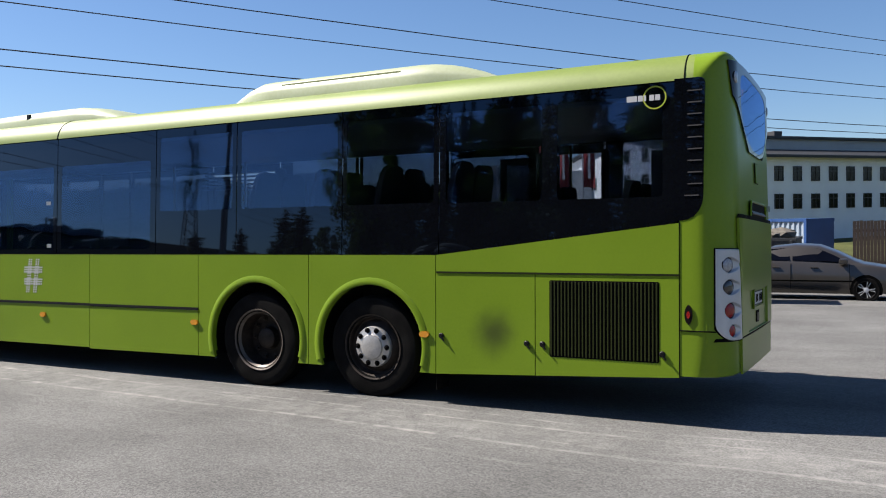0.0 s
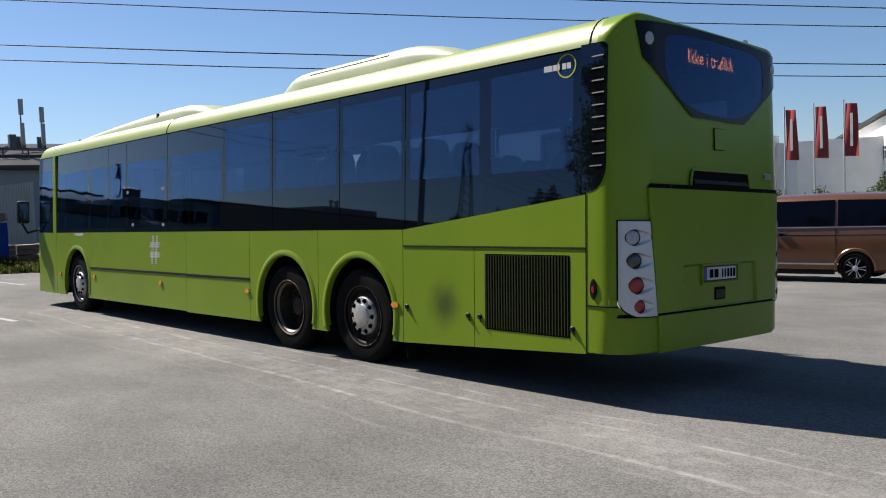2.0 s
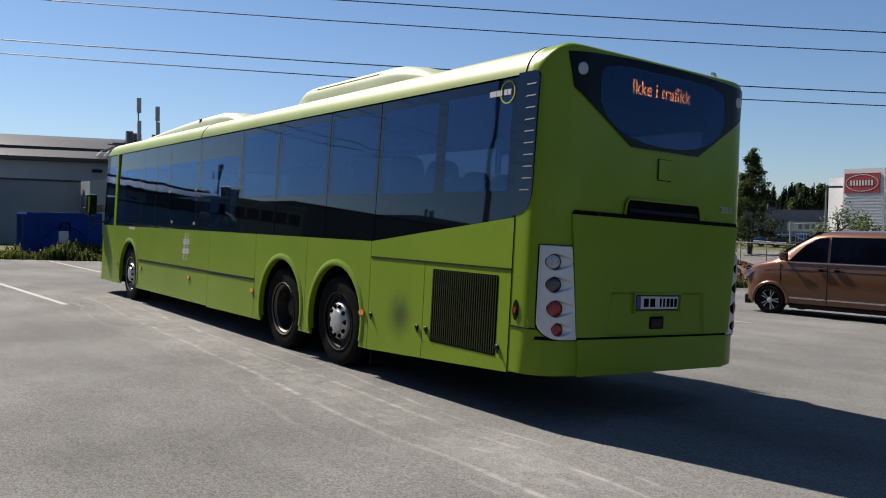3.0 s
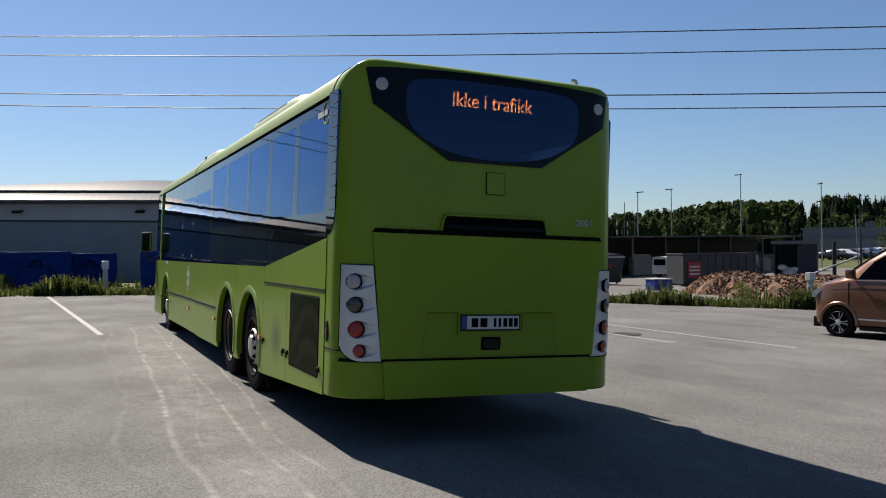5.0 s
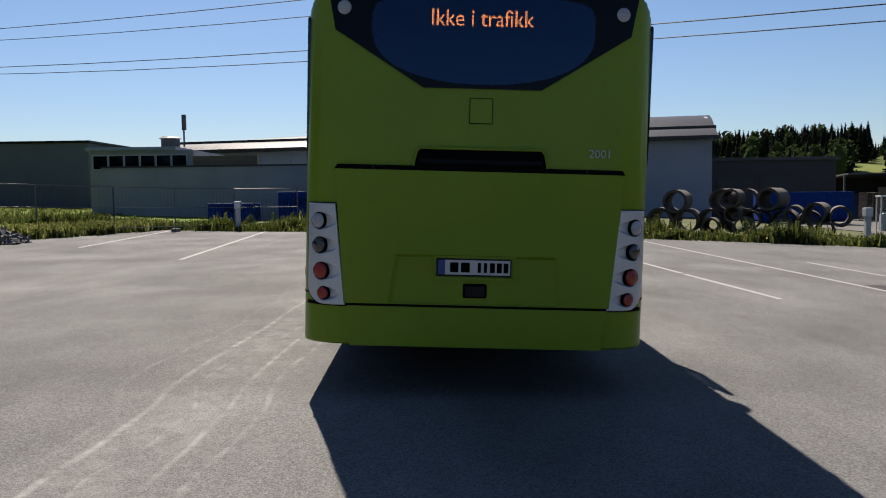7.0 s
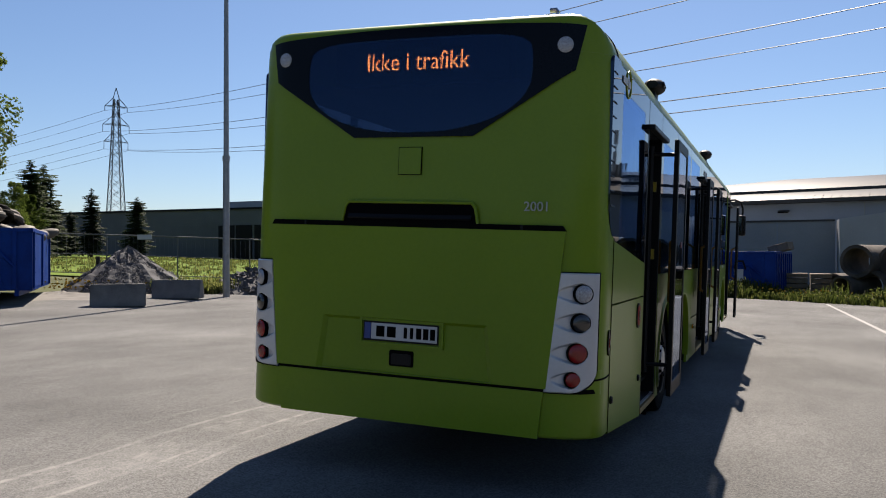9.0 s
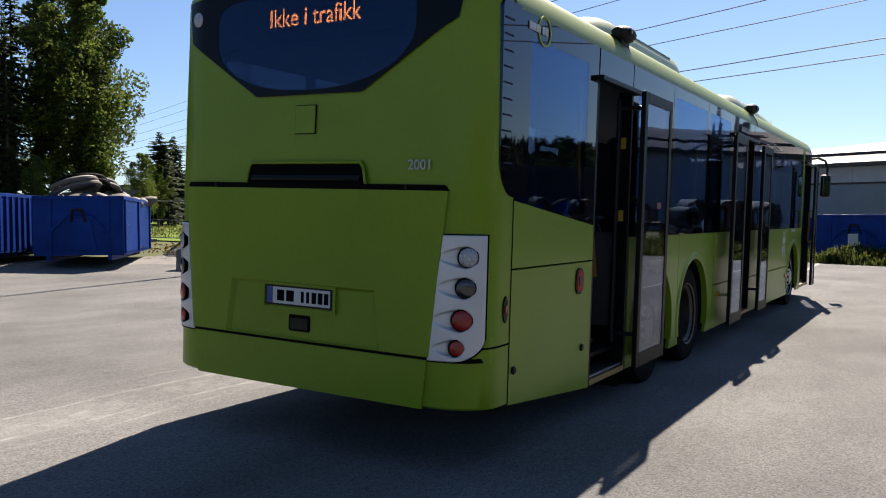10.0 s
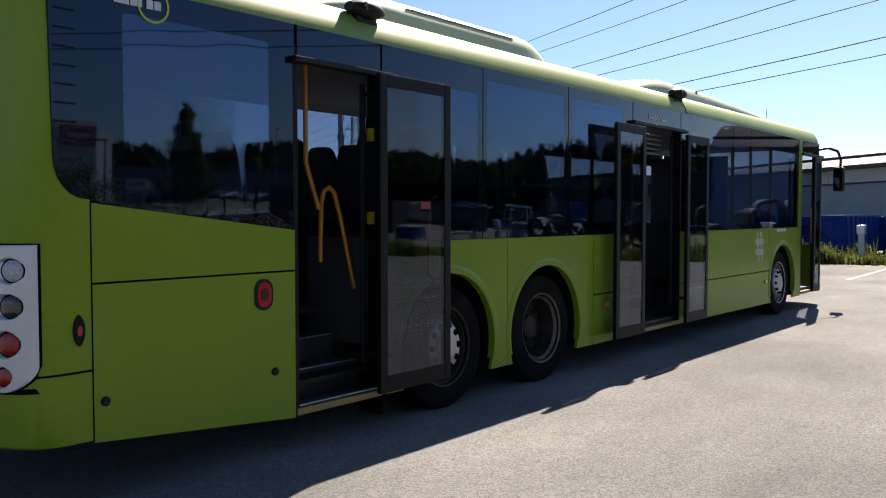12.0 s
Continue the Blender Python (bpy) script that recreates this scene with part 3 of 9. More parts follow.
# locks, marker lamps
def knob(x, z, s):
    bm = bmesh.new()
    lathe(bm, [(0.026, 0), (0.026, 0.012), (0.018, 0.02), (0.012, 0.02)], pose(x, s * (HW - 0.002), z, 90 if s < 0 else -90), 14)
    if s < 0:
        tube(bm, [(x, s * (HW + 0.018), z), (x + 0.035, s * (HW + 0.02), z - 0.045)], 0.008, 6)
    return part("latch", bm, BLACK_PLASTIC, bus)

for x, z in ((-2.56, 0.66), (-1.70, 0.63), (-1.55, 0.63), (-0.50, 0.60)):
    knob(x, z, -1)
for x, z in ((-1.575, 0.62), (-0.428, 0.626)):
    knob(x, z, 1)
def marker(x, z, s, m):
    bm = bmesh.new()
    prism(bm, rounded(x - 0.055, x + 0.055, z - 0.028, z + 0.028, 0.026), "y", s * (HW - 0.004), s * (HW + 0.018))
    bmesh.ops.bevel(bm, geom=bm.edges[:], offset=0.006, segments=2, affect="EDGES")
    return part("marker_lamp", bm, m, bus, "small orange side marker lamp", smooth=True)

for x in (-2.74, -5.66, -8.20, -10.83, -12.5):
    marker(x, 0.665, -1, ORANGE)
marker(-5.95, 0.69, 1, ORANGE)
marker(-10.9, 0.62, 1, ORANGE)
REFLECTOR_DARK = mat("smoked_reflector", (0.012, 0.008, 0.008), 0.35, 0, 0.2, 20, 0, 50, 0.0, spec=0.12)
DARK_RED = mat("dark_red_lens", (0.10, 0.008, 0.008), 0.3, 0, 0.2, 40, 0.2, 160, 0.05, spec=0.2)
for s in (-1, 1):
    bm = bmesh.new()
    zr = 0.855 if s < 0 else 0.94
    def lens(w, h):
        return [(-0.288 + w * math.cos(radians(a)) * abs(math.cos(radians(a))) ** 0.4, zr + 0.078 + h * math.sin(radians(a))) for a in range(0, 360, 18)]
    prism(bm, lens(0.032, 0.082), "y", s * (HW - 0.01), s * (HW + 0.010))
    rr = part("rear_reflector", bm, REFLECTOR_DARK, bus, "dark almond-shaped side marker with a red centre")
    bm = bmesh.new()
    prism(bm, lens(0.015, 0.030), "y", s * (HW + 0.005), s * (HW + 0.015))
    part("lens", bm, RED_LENS, rr)
bm = bmesh.new()
prism(bm, rounded(-1.557, -1.417, 1.02, 1.215, 0.065), "y", HW - 0.01, HW + 0.01)
op = part("door_opener", bm, BLACK_PLASTIC, bus, "red oval door button in black surround", smooth=True)
bm = bmesh.new()
prism(bm, rounded(-1.540, -1.434, 1.04, 1.195, 0.05), "y", HW, HW + 0.014)
part("button", bm, mat("button_red", (0.55, 0.015, 0.012), 0.45, spec=0.2), op)
bm = bmesh.new()
prism(bm, rounded(-1.517, -1.457, 1.08, 1.16, 0.028), "y", HW + 0.002, HW + 0.018)
part("button_ring", bm, DARK_RED, op)
# corner joints
for s in (-1, 1):
    bm = bmesh.new()
    tube(bm, [(-0.362, s * (HW + 0.001), 0.42), (-0.362, s * (HW + 0.001), 1.69)], 0.004, 6)
    tube(bm, [(-0.362, s * (HW + 0.002), 0.802), (-0.21, s * (HW + 0.002), 0.800)], 0.006, 6)
    tube(bm, [(rear_x(y, 0.8) - 0.004, s * y, 0.800 - 0.06 * (1.275 - y)) for y in (1.275, 1.27, 1.262, 1.25, 1.235)], 0.006, 6)
    part("joint", bm, GASKET, bus)
# ---- rear wall fittings ----
hatch = [(YC - 1.050, 1.722), (YC + 1.050, 1.722), (YC + 0.962, 0.742), (YC - 0.962, 0.742)]
part("hatch_joint", rear_patch(bmesh.new(), shrink(hatch, -0.014), -0.0085, 0.002), GASKET, bus)
# the hatch: a plate with a shallow pressed field round the number plate
RCS = [(YC - 0.600, 1.110), (YC + 0.575, 1.110), (YC + 0.620, 0.748), (YC - 0.648, 0.748)]
bm = bmesh.new()
a = [bm.verts.new((0, y, z)) for y, z in hatch]
b = [bm.verts.new((0, y, z)) for y, z in RCS]
for k in range(4):
    if k != 2:
        bm.faces.new((a[k], a[(k + 1) % 4], b[(k + 1) % 4], b[k]))
bm.faces.new((a[2], a[3], b[3], b[2]))
eng = part("engine_hatch", rear_wrap(bm, 0.014, 0.020), LIME, bus, "lime green engine hatch with number plate recess", smooth=True)
part("pressed_field", rear_patch(bmesh.new(), RCS, -0.006, 0.003), LIME, eng)
for (y0, z0), (y1, z1) in zip(RCS, RCS[1:3] + RCS[3:] + RCS[:1]):
    if z0 < 0.8 and z1 < 0.8:
        continue
    bm = bmesh.new()
    # sloping flank of the pressing
    cy = YC
    inner = [(y + (cy - y) * 0.05, z - 0.020) for y, z in ((y0, z0), (y1, z1))]
    q = [(0.0135, y0, z0), (0.0135, y1, z1), (-0.0055, inner[1][0], inner[1][1]), (-0.0055, inner[0][0], inner[0][1])]
    bm.faces.new([bm.verts.new((rear_x(y, z) + x, y, z)) for x, y, z in q])
    part("pressing_flank", bm, LIME, eng)
bm = rear_patch(bmesh.new(), [(YC - 1.055, 1.722), (YC - 1.03, 1.757), (YC + 1.03, 1.757), (YC + 1.055, 1.722)], 0.004)
part("hatch_gap", bm, GASKET, bus)
for s in (-1, 1):
    bm = rear_patch(bmesh.new(), [(YC + s * 0.78, 1.724), (YC + s * 0.78, 1.756), (YC + s * 0.765, 1.756), (YC + s * 0.765, 1.724)], 0.007)
    part("hatch_hinge", bm, BLACK_PLASTIC, bus)
SLOT = [(YC - 0.485, 1.757), (YC - 0.465, 1.858), (YC - 0.44, 1.880), (YC + 0.44, 1.880), (YC + 0.465, 1.858), (YC + 0.485, 1.757)]
slot = part("rear_slot", rear_patch(bmesh.new(), SLOT, 0.002), VENT_BLACK, bus, "black air slot above the hatch")
bm = bmesh.new()
prism(bm, [(0.010, 1.795), (0.028, 1.775), (0.036, 1.783), (0.016, 1.812)], "y", YC - 0.44, YC + 0.44)
for v in bm.verts:
    v.co.x += rear_x(v.co.y, v.co.z) - 0.016
part("slot_louvre", bm, mat("slot_dark", (0.012, 0.012, 0.013), 0.4, spec=0.15), slot)
bm = bmesh.new()
tube(bm, [(rear_x(y, z) + 0.007, y, z + (0.008 if z > 1.86 else 0)) for y, z in SLOT], 0.010, 8)
part("slot_lip", bm, LIME, slot, smooth=True)
# small service flap
q = [(YC - 0.089, 2.070), (YC + 0.078, 2.070), (YC + 0.078, 2.256), (YC - 0.089, 2.256)]
part("flap_joint", rear_patch(bmesh.new(), q, -0.001), GASKET, bus)
part("service_flap", rear_patch(bmesh.new(), shrink(q, 0.005), 0.0035), LIME, bus)
# bumper
part("bumper_joint", rear_patch(bmesh.new(), [(-1.235, 0.742), (1.235, 0.742), (1.245, 0.715), (-1.245, 0.715)], 0.002), GASKET, bus)
part("bumper", rear_patch(bmesh.new(), [(YC - 0.945, 0.722), (YC + 0.945, 0.722), (YC + 0.918, 0.428), (YC - 0.918, 0.428)], 0.008, 0.02), LIME, bus, smooth=True)
# number plate
bm = bmesh.new()
X0 = rear_x(0, 1.0) - 0.006
for a, b, c, d in ((-0.320, 0.280, 1.090, 1.106), (-0.320, 0.280, 0.930, 0.948), (-0.320, -0.305, 0.948, 1.090), (0.265, 0.280, 0.948, 1.090)):
    box(bm, X0, X0 + 0.018, YC + a, YC + b, c, d)
part("plate_recess", bm, LIME, eng)
bm = bmesh.new()
box(bm, X0, X0 + 0.004, YC - 0.305, YC + 0.265, 0.948, 1.090)
part("plate_well", bm, LIME, eng)
bm = bmesh.new()
box(bm, X0 + 0.003, X0 + 0.010, YC - 0.298, YC + 0.245, 0.955, 1.086, 0.003)
pl = part("number_plate", bm, BLACK_PLASTIC, eng, "white number plate in black holder")
bm = bmesh.new()
box(bm, X0 + 0.009, X0 + 0.0125, YC - 0.238, YC + 0.235, 0.968, 1.076, 0.002)
part("plate_face", bm, PLATE_WHITE, pl)
bm = bmesh.new()
box(bm, X0 + 0.009, X0 + 0.0125, YC - 0.288, YC - 0.241, 0.968, 1.076, 0.002)
part("plate_band", bm, PLATE_BLUE, pl)
for a, b in ((-0.200, -0.140), (-0.122, -0.058), (0.000, 0.024), (0.044, 0.068), (0.088, 0.125), (0.138, 0.175), (0.187, 0.222)):
    bm = bmesh.new()
    box(bm, X0 + 0.012, X0 + 0.0137, YC + a, YC + b, 0.986, 1.058)
    part("plate_bar", bm, GASKET, pl)
bm = bmesh.new()
prism(bm, rounded(YC - 0.103, YC + 0.070, 0.796, 0.903, 0.012, 2), "x", X0 - 0.003, X0 + 0.006)
tow = part("tow_cover", bm, GASKET, eng)
bm = bmesh.new()
prism(bm, rounded(YC - 0.088, YC + 0.055, 0.808, 0.880, 0.01, 2), "x", X0 + 0.005, X0 + 0.010)
part("tow_flap", bm, BLACK_PLASTIC, tow)


# rear lamp units: a silver moulding with four scoops that run out towards the middle of the bus
LAMPS = ((1.338, 0.057, LED_LENS, 1.150), (1.158, 0.057, DARK_LENS, 1.142), (0.968, 0.060, RED_LENS, 1.128), (0.803, 0.047, RED_LENS, 1.108))


def scoop(v, z):
    """Depth of the moulding below its face at a distance v from the middle of the bus and a height z."""
    deep = 0.0
    for zc, r, m, vc in LAMPS:
        R = r * 1.16
        u, w = (v - vc) / R, abs(z - zc) / R
        if u >= 0:
            e = 1 - math.hypot(u, w)
            k = 1.0
        else:
            t = -u / 2.1
            if t >= 1:
                continue
            e = (1 - t) ** 0.5 - w
            k = 1 - t ** 1.3
        if e > 0:
            g = min(1.0, e / 0.16)
            deep = max(deep, 0.048 * k * g * g * (3 - 2 * g))
    return deep


for s in (-1, 1):
    oy = YC * 0.4
    bm = bmesh.new()
    rows = []
    for i in range(111):
        z = 0.722 + 0.745 * i / 110
        inner = 0.952 + (1.032 - 0.952) * (z - 0.722) / 0.745
        outer = 1.243 if z > 0.86 else 1.105 + 0.138 * math.sqrt(max(0.0, 1 - ((0.86 - z) / 0.138) ** 2))
        row = []
        for j in range(43):
            v = inner + (outer - inner) * j / 42
            edge = min(j, 42 - j, i, 110 - i)
            y = s * v + oy
            row.append((rear_x(y, z) + 0.012 - scoop(v, z) - (0.010 if edge == 0 else 0.0), y, z))
        rows.append(row)
    loft(bm, rows, closed=False)
    cl = part("rear_lamp_unit", bm, SILVER, bus, "silver rear lamp unit with four round lamps in scoops", smooth=True)
    shape = [(s * v + oy, z) for v, z in ((1.025, 1.474), (1.247, 1.474), (1.247, 0.86), (1.23, 0.79), (1.18, 0.735), (1.10, 0.716), (0.945, 0.716))]
    cy, cz = sum(p[0] for p in shape) / 7, sum(p[1] for p in shape) / 7
    bm = bmesh.new()
    o = [bm.verts.new((0, y, z)) for y, z in shape]
    i_ = [bm.verts.new((0, cy + (y - cy) * 0.86, cz + (z - cz) * 0.95)) for y, z in shape]
    for k in range(7):
        bm.faces.new((o[k], o[(k + 1) % 7], i_[(k + 1) % 7], i_[k]))
    part("lamp_joint", rear_wrap(bm, 0.0, 0.004), GASKET, bus)
    # body corner under the rounded end of the unit
    bm = bmesh.new()
    arc = [(1.105 + 0.146 * math.sin(radians(9 * k)), 0.86 - 0.146 * math.cos(radians(9 * k))) for k in range(11)]
    rim_v = [bm.verts.new((0, s * v + oy, z)) for v, z in arc]
    out_v = [bm.verts.new((0, s * max(v, 1.105 + (1.266 - 1.105) * min(1.0, k / 5)), 0.706 if k <= 5 else 0.706 + (0.86 - 0.706) * (k - 5) / 5)) for k, (v, z) in enumerate(arc)]
    for k in range(10):
        bm.faces.new((rim_v[k], rim_v[k + 1], out_v[k + 1], out_v[k]))
    part("lamp_corner", rear_wrap(bm, -0.004, 0.006), LIME, bus, smooth=True)
    # the skin is open behind the unit
    bm = bmesh.new()
    bm.from_mesh(rear_body.data)
    gone = [f for f in bm.faces if f.calc_center_median().x > -0.2 and 0.97 < s * (f.calc_center_median().y - oy) < 1.235 and 0.74 < f.calc_center_median().z < 1.45]
    bmesh.ops.delete(bm, geom=gone, context="FACES")
    bm.to_mesh(rear_body.data)
    bm.free()
    for z, r, m, vc in LAMPS:
        y = s * vc + oy
        n = Vector((1.0, (rear_x(y - 0.02, z) - rear_x(y + 0.02, z)) / 0.04, 0)).normalized()
        mm = Matrix.Translation((rear_x(y, z) - 0.036, y, z)) @ n.to_track_quat("Z", "Y").to_matrix().to_4x4()
        bm = bmesh.new()
        lathe(bm, [(r + 0.007, 0.0), (r + 0.006, 0.030), (r, 0.032), (r - 0.001, 0.0)], mm, 28, "loop")
        part("lamp_rim", bm, GASKET, cl, smooth=True)
        bm = bmesh.new()
        lathe(bm, [(r, 0.002), (r, 0.030), (r * 0.9, 0.038), (r * 0.55, 0.044), (r * 0.2, 0.046)], mm, 28)
        part("lamp_lens", bm, m, cl, smooth=True)
# rear window: black printed border, clear field, display behind it
top_edge = [(YC + 1.120 - 2.24 * k / 16, 3.056 - 0.046 * ((1.120 - 2.24 * k / 16) / 1.12) ** 2) for k in range(17)]
rw = [(YC - 1.065, 2.728), (YC - 0.425, 2.322), (YC + 0.425, 2.322), (YC + 1.065, 2.728)] + top_edge
rim = []
for (y0, z0), (y1, z1) in zip(rw, rw[1:] + rw[:1]):
    n = max(1, int(math.hypot(y1 - y0, z1 - z0) / 0.06))
    rim += [(y0 + (y1 - y0) * k / n, z0 + (z1 - z0) * k / n) for k in range(n)]
bm = bmesh.new()
ring = []
for y, z in rim:
    # the field's edge in the same direction from its centre
    a0 = math.atan2((z - 2.66) / 0.3, (y - YC) / 0.8)
    best = min(OVAL, key=lambda f: abs(math.remainder(math.atan2((f[1] - 2.66) / 0.3, (f[0] - YC) / 0.8) - a0, 2 * math.pi)))
    ring.append((bm.verts.new((0, y, z)), best))
inner = {}
for o, p in ring:
    if p not in inner:
        inner[p] = bm.verts.new((0, p[0], p[1]))
for (o0, p0), (o1, p1) in zip(ring, ring[1:] + ring[:1]):
    i0, i1 = inner[p0], inner[p1]
    bm.faces.new((o0, o1, i1, i0) if i0 is not i1 else (o0, o1, i0))
back = part("rear_window", rear_wrap(bm, 0.003, 0.005), REAR_GLASS, bus, "black bordered rear window with lit orange destination text", smooth=True)
pane = part("window_field", rear_patch(bmesh.new(), [(y, z) for y, z in OVAL], 0.001, 0.004), REAR_FIELD, back, "dark tinted rear pane", smooth=True)
pane.visible_shadow = False
for s in (-1, 1):
    bm = bmesh.new()
    lathe(bm, [(0.050, 0.0), (0.050, 0.005), (0.040, 0.010), (0.020, 0.013)], pose(0, 0, 0, 0, 90, 0), 24)
    lm = part("high_lamp", bm, LED_LENS, back, "small clear upper lamp", smooth=True)
    yv = YC + s * 1.0
    lm.location = (rear_x(yv, 2.885) + 0.002, yv, 2.885)
    lm.rotation_euler = (0, 0.03, s * 0.12)
bm = bmesh.new()
box(bm, -0.10, -0.006, YC - 0.62, YC + 0.62, 2.70, 2.985, 0.01)
disp = part("destination_display", bm, VENT_BLACK, bus, "black destination display behind the rear glass")
text_part("destination_text", "Ikke i trafikk", 0.172, LED_ON, disp, Matrix.Translation((-0.004, -0.003, 2.835)) @ pose(0, 0, 0, 90, 0, 90), "lit orange destination lettering", 0.001, "CENTER", 0.86)
bm = bmesh.new()
for k in range(80):
    y = 0.01 - 0.395 + k * 0.01
    box(bm, -0.001, 0.001, y - 0.0016, y + 0.0016, 2.745, 2.945)
for k in range(21):
    z = 2.745 + k * 0.01
    box(bm, -0.0015, 0.0005, -0.39, 0.41, z - 0.0016, z + 0.0016)
tagged(part("led_mask", bm, VENT_BLACK, disp), "fine black grid before the display dots", kind="stuff")
text_part("fleet_number", "2001", 0.085, mat("pale_print", (0.62, 0.66, 0.56), 0.5), bus, Matrix.Translation((rear_x(0.87, 1.87) - 0.0005, 0.873, 1.871)) @ pose(0, 0, 0, 90, 0, 89), "pale printed fleet number", 0.004)
# two small gooseneck fittings on the roof's rear edge
for x, y, h in ((-0.16, 0.905, 0.085), (-0.36, 0.985, 0.07)):
    z = 3.075 if x > -0.2 else 3.085
    bm = bmesh.new()
    rod(bm, (x, y, z - 0.02), (x, y, z + h - 0.02), 0.018, 0.016, 10)
    tube(bm, [(x, y, z + h - 0.02), (x, y - 0.015, z + h), (x, y - 0.05, z + h)], 0.016, 8)
    part("roof_fitting", bm, CHROME, bus, "small bright gooseneck fitting", smooth=True)

# ---- roof units ----
def pod(name, x0, x1, hw, z0, z1, taper_front, taper_back, label):
    bm = bmesh.new()
    n = 22
    rings = []
    for i in range(n + 1):
        k = i / n
        x = x0 + (x1 - x0) * k
        ff = min(1.0, (k * (x1 - x0)) / taper_front) if taper_front else 1
        fb = min(1.0, ((1 - k) * (x1 - x0)) / taper_back) if taper_back else 1
        f = math.sin(ff * math.pi / 2) ** 0.8 * math.sin(fb * math.pi / 2) ** 0.8
        h = max(0.02, (z1 - z0) * f)
        w = hw * (0.90 + 0.10 * min(ff, fb))
        ring = []
        for y, zz in ((-1, 0), (-1, 0.45), (-0.965, 0.75), (-0.88, 0.93), (-0.7, 1.0), (0, 1.03), (0.7, 1.0), (0.88, 0.93), (0.965, 0.75), (1, 0.45), (1, 0)):
            ring.append((x, y * w, z0 + h * zz))
        rings.append(ring)
    vs = loft(bm, rings, closed=False)
    bm.faces.new(vs[0])
    bm.faces.new(vs[-1])
    return part(name, bm, UNIT_PALE, bus, label, smooth=True)

pu = pod("roof_air_unit", -5.50, -2.05, 0.98, 3.07, 3.345, 0.55, 0.95, "pale green moulded roof air unit")
SLOT_OLIVE = mat("slot_olive", (0.30, 0.34, 0.12), 0.6)
for s in (-1, 1):
    bm = bmesh.new()
    box(bm, -4.7, -3.2, s * 0.925, s * 0.956, 3.255, 3.270)
    part("unit_slot", bm, SLOT_OLIVE, pu)
pod("roof_fairing", -13.6, -7.10, 1.0, 3.06, 3.31, 5.0, 0.9, "pale green roof fairing tapering to the front")
bm = bmesh.new()
box(bm, -12.7, -8.3, -1.262, -1.245, 2.868, 2.884)
part("gutter", bm, mat("gutter_olive", (0.2, 0.22, 0.06), 0.5), bus)
# camera pods above the doors
for x in (-2.48, -7.85):
    bm = bmesh.new()
    rings = []
    for i in range(11):
        k = i / 10
        r = 0.078 * math.sin(math.pi * (0.12 + 0.82 * k)) ** 0.7
        cx = x + 0.16 - 0.34 * k
        rings.append([(cx, 1.20 + 1.25 * r * math.cos(2 * math.pi * j / 14), 3.08 + 0.9 * r * math.sin(2 * math.pi * j / 14)) for j in range(14)])
    vs = loft(bm, rings)
    bm.faces.new(vs[0])
    bm.faces.new(vs[-1])
    box(bm, x - 0.10, x + 0.10, 1.10, 1.22, 2.98, 3.06, 0.01)
    pod_o = part("door_camera", bm, CAMO_BLACK, bus, "black camera pod on the roof edge", smooth=True)
    bm = bmesh.new()
    lathe(bm, [(0.030, 0), (0.030, 0.012), (0.02, 0.018), (0.01, 0.014)], pose(x + 0.07, 1.276, 3.085, -80, 0, 25), 16)
    part("camera_lens", bm, DARK_LENS, pod_o, smooth=True)
for x, y in ((-9.0, 0.95), (-11.3, 0.95), (-8.9, -0.97), (-12.3, -0.96)):
    bm = bmesh.new()
    box(bm, x - 0.03, x + 0.03, y - 0.015, y + 0.015, 3.16 if x > -10 else 3.06, 3.26 if x > -10 else 3.14, 0.008)
    part("roof_clip", bm, BLACK_PLASTIC, bus)
bm = bmesh.new()
rod(bm, (-12.9, 0.6, 3.05), (-12.9, 0.6, 3.45), 0.006, 0.003, 6)
part("roof_aerial", bm, BLACK_PLASTIC, bus)

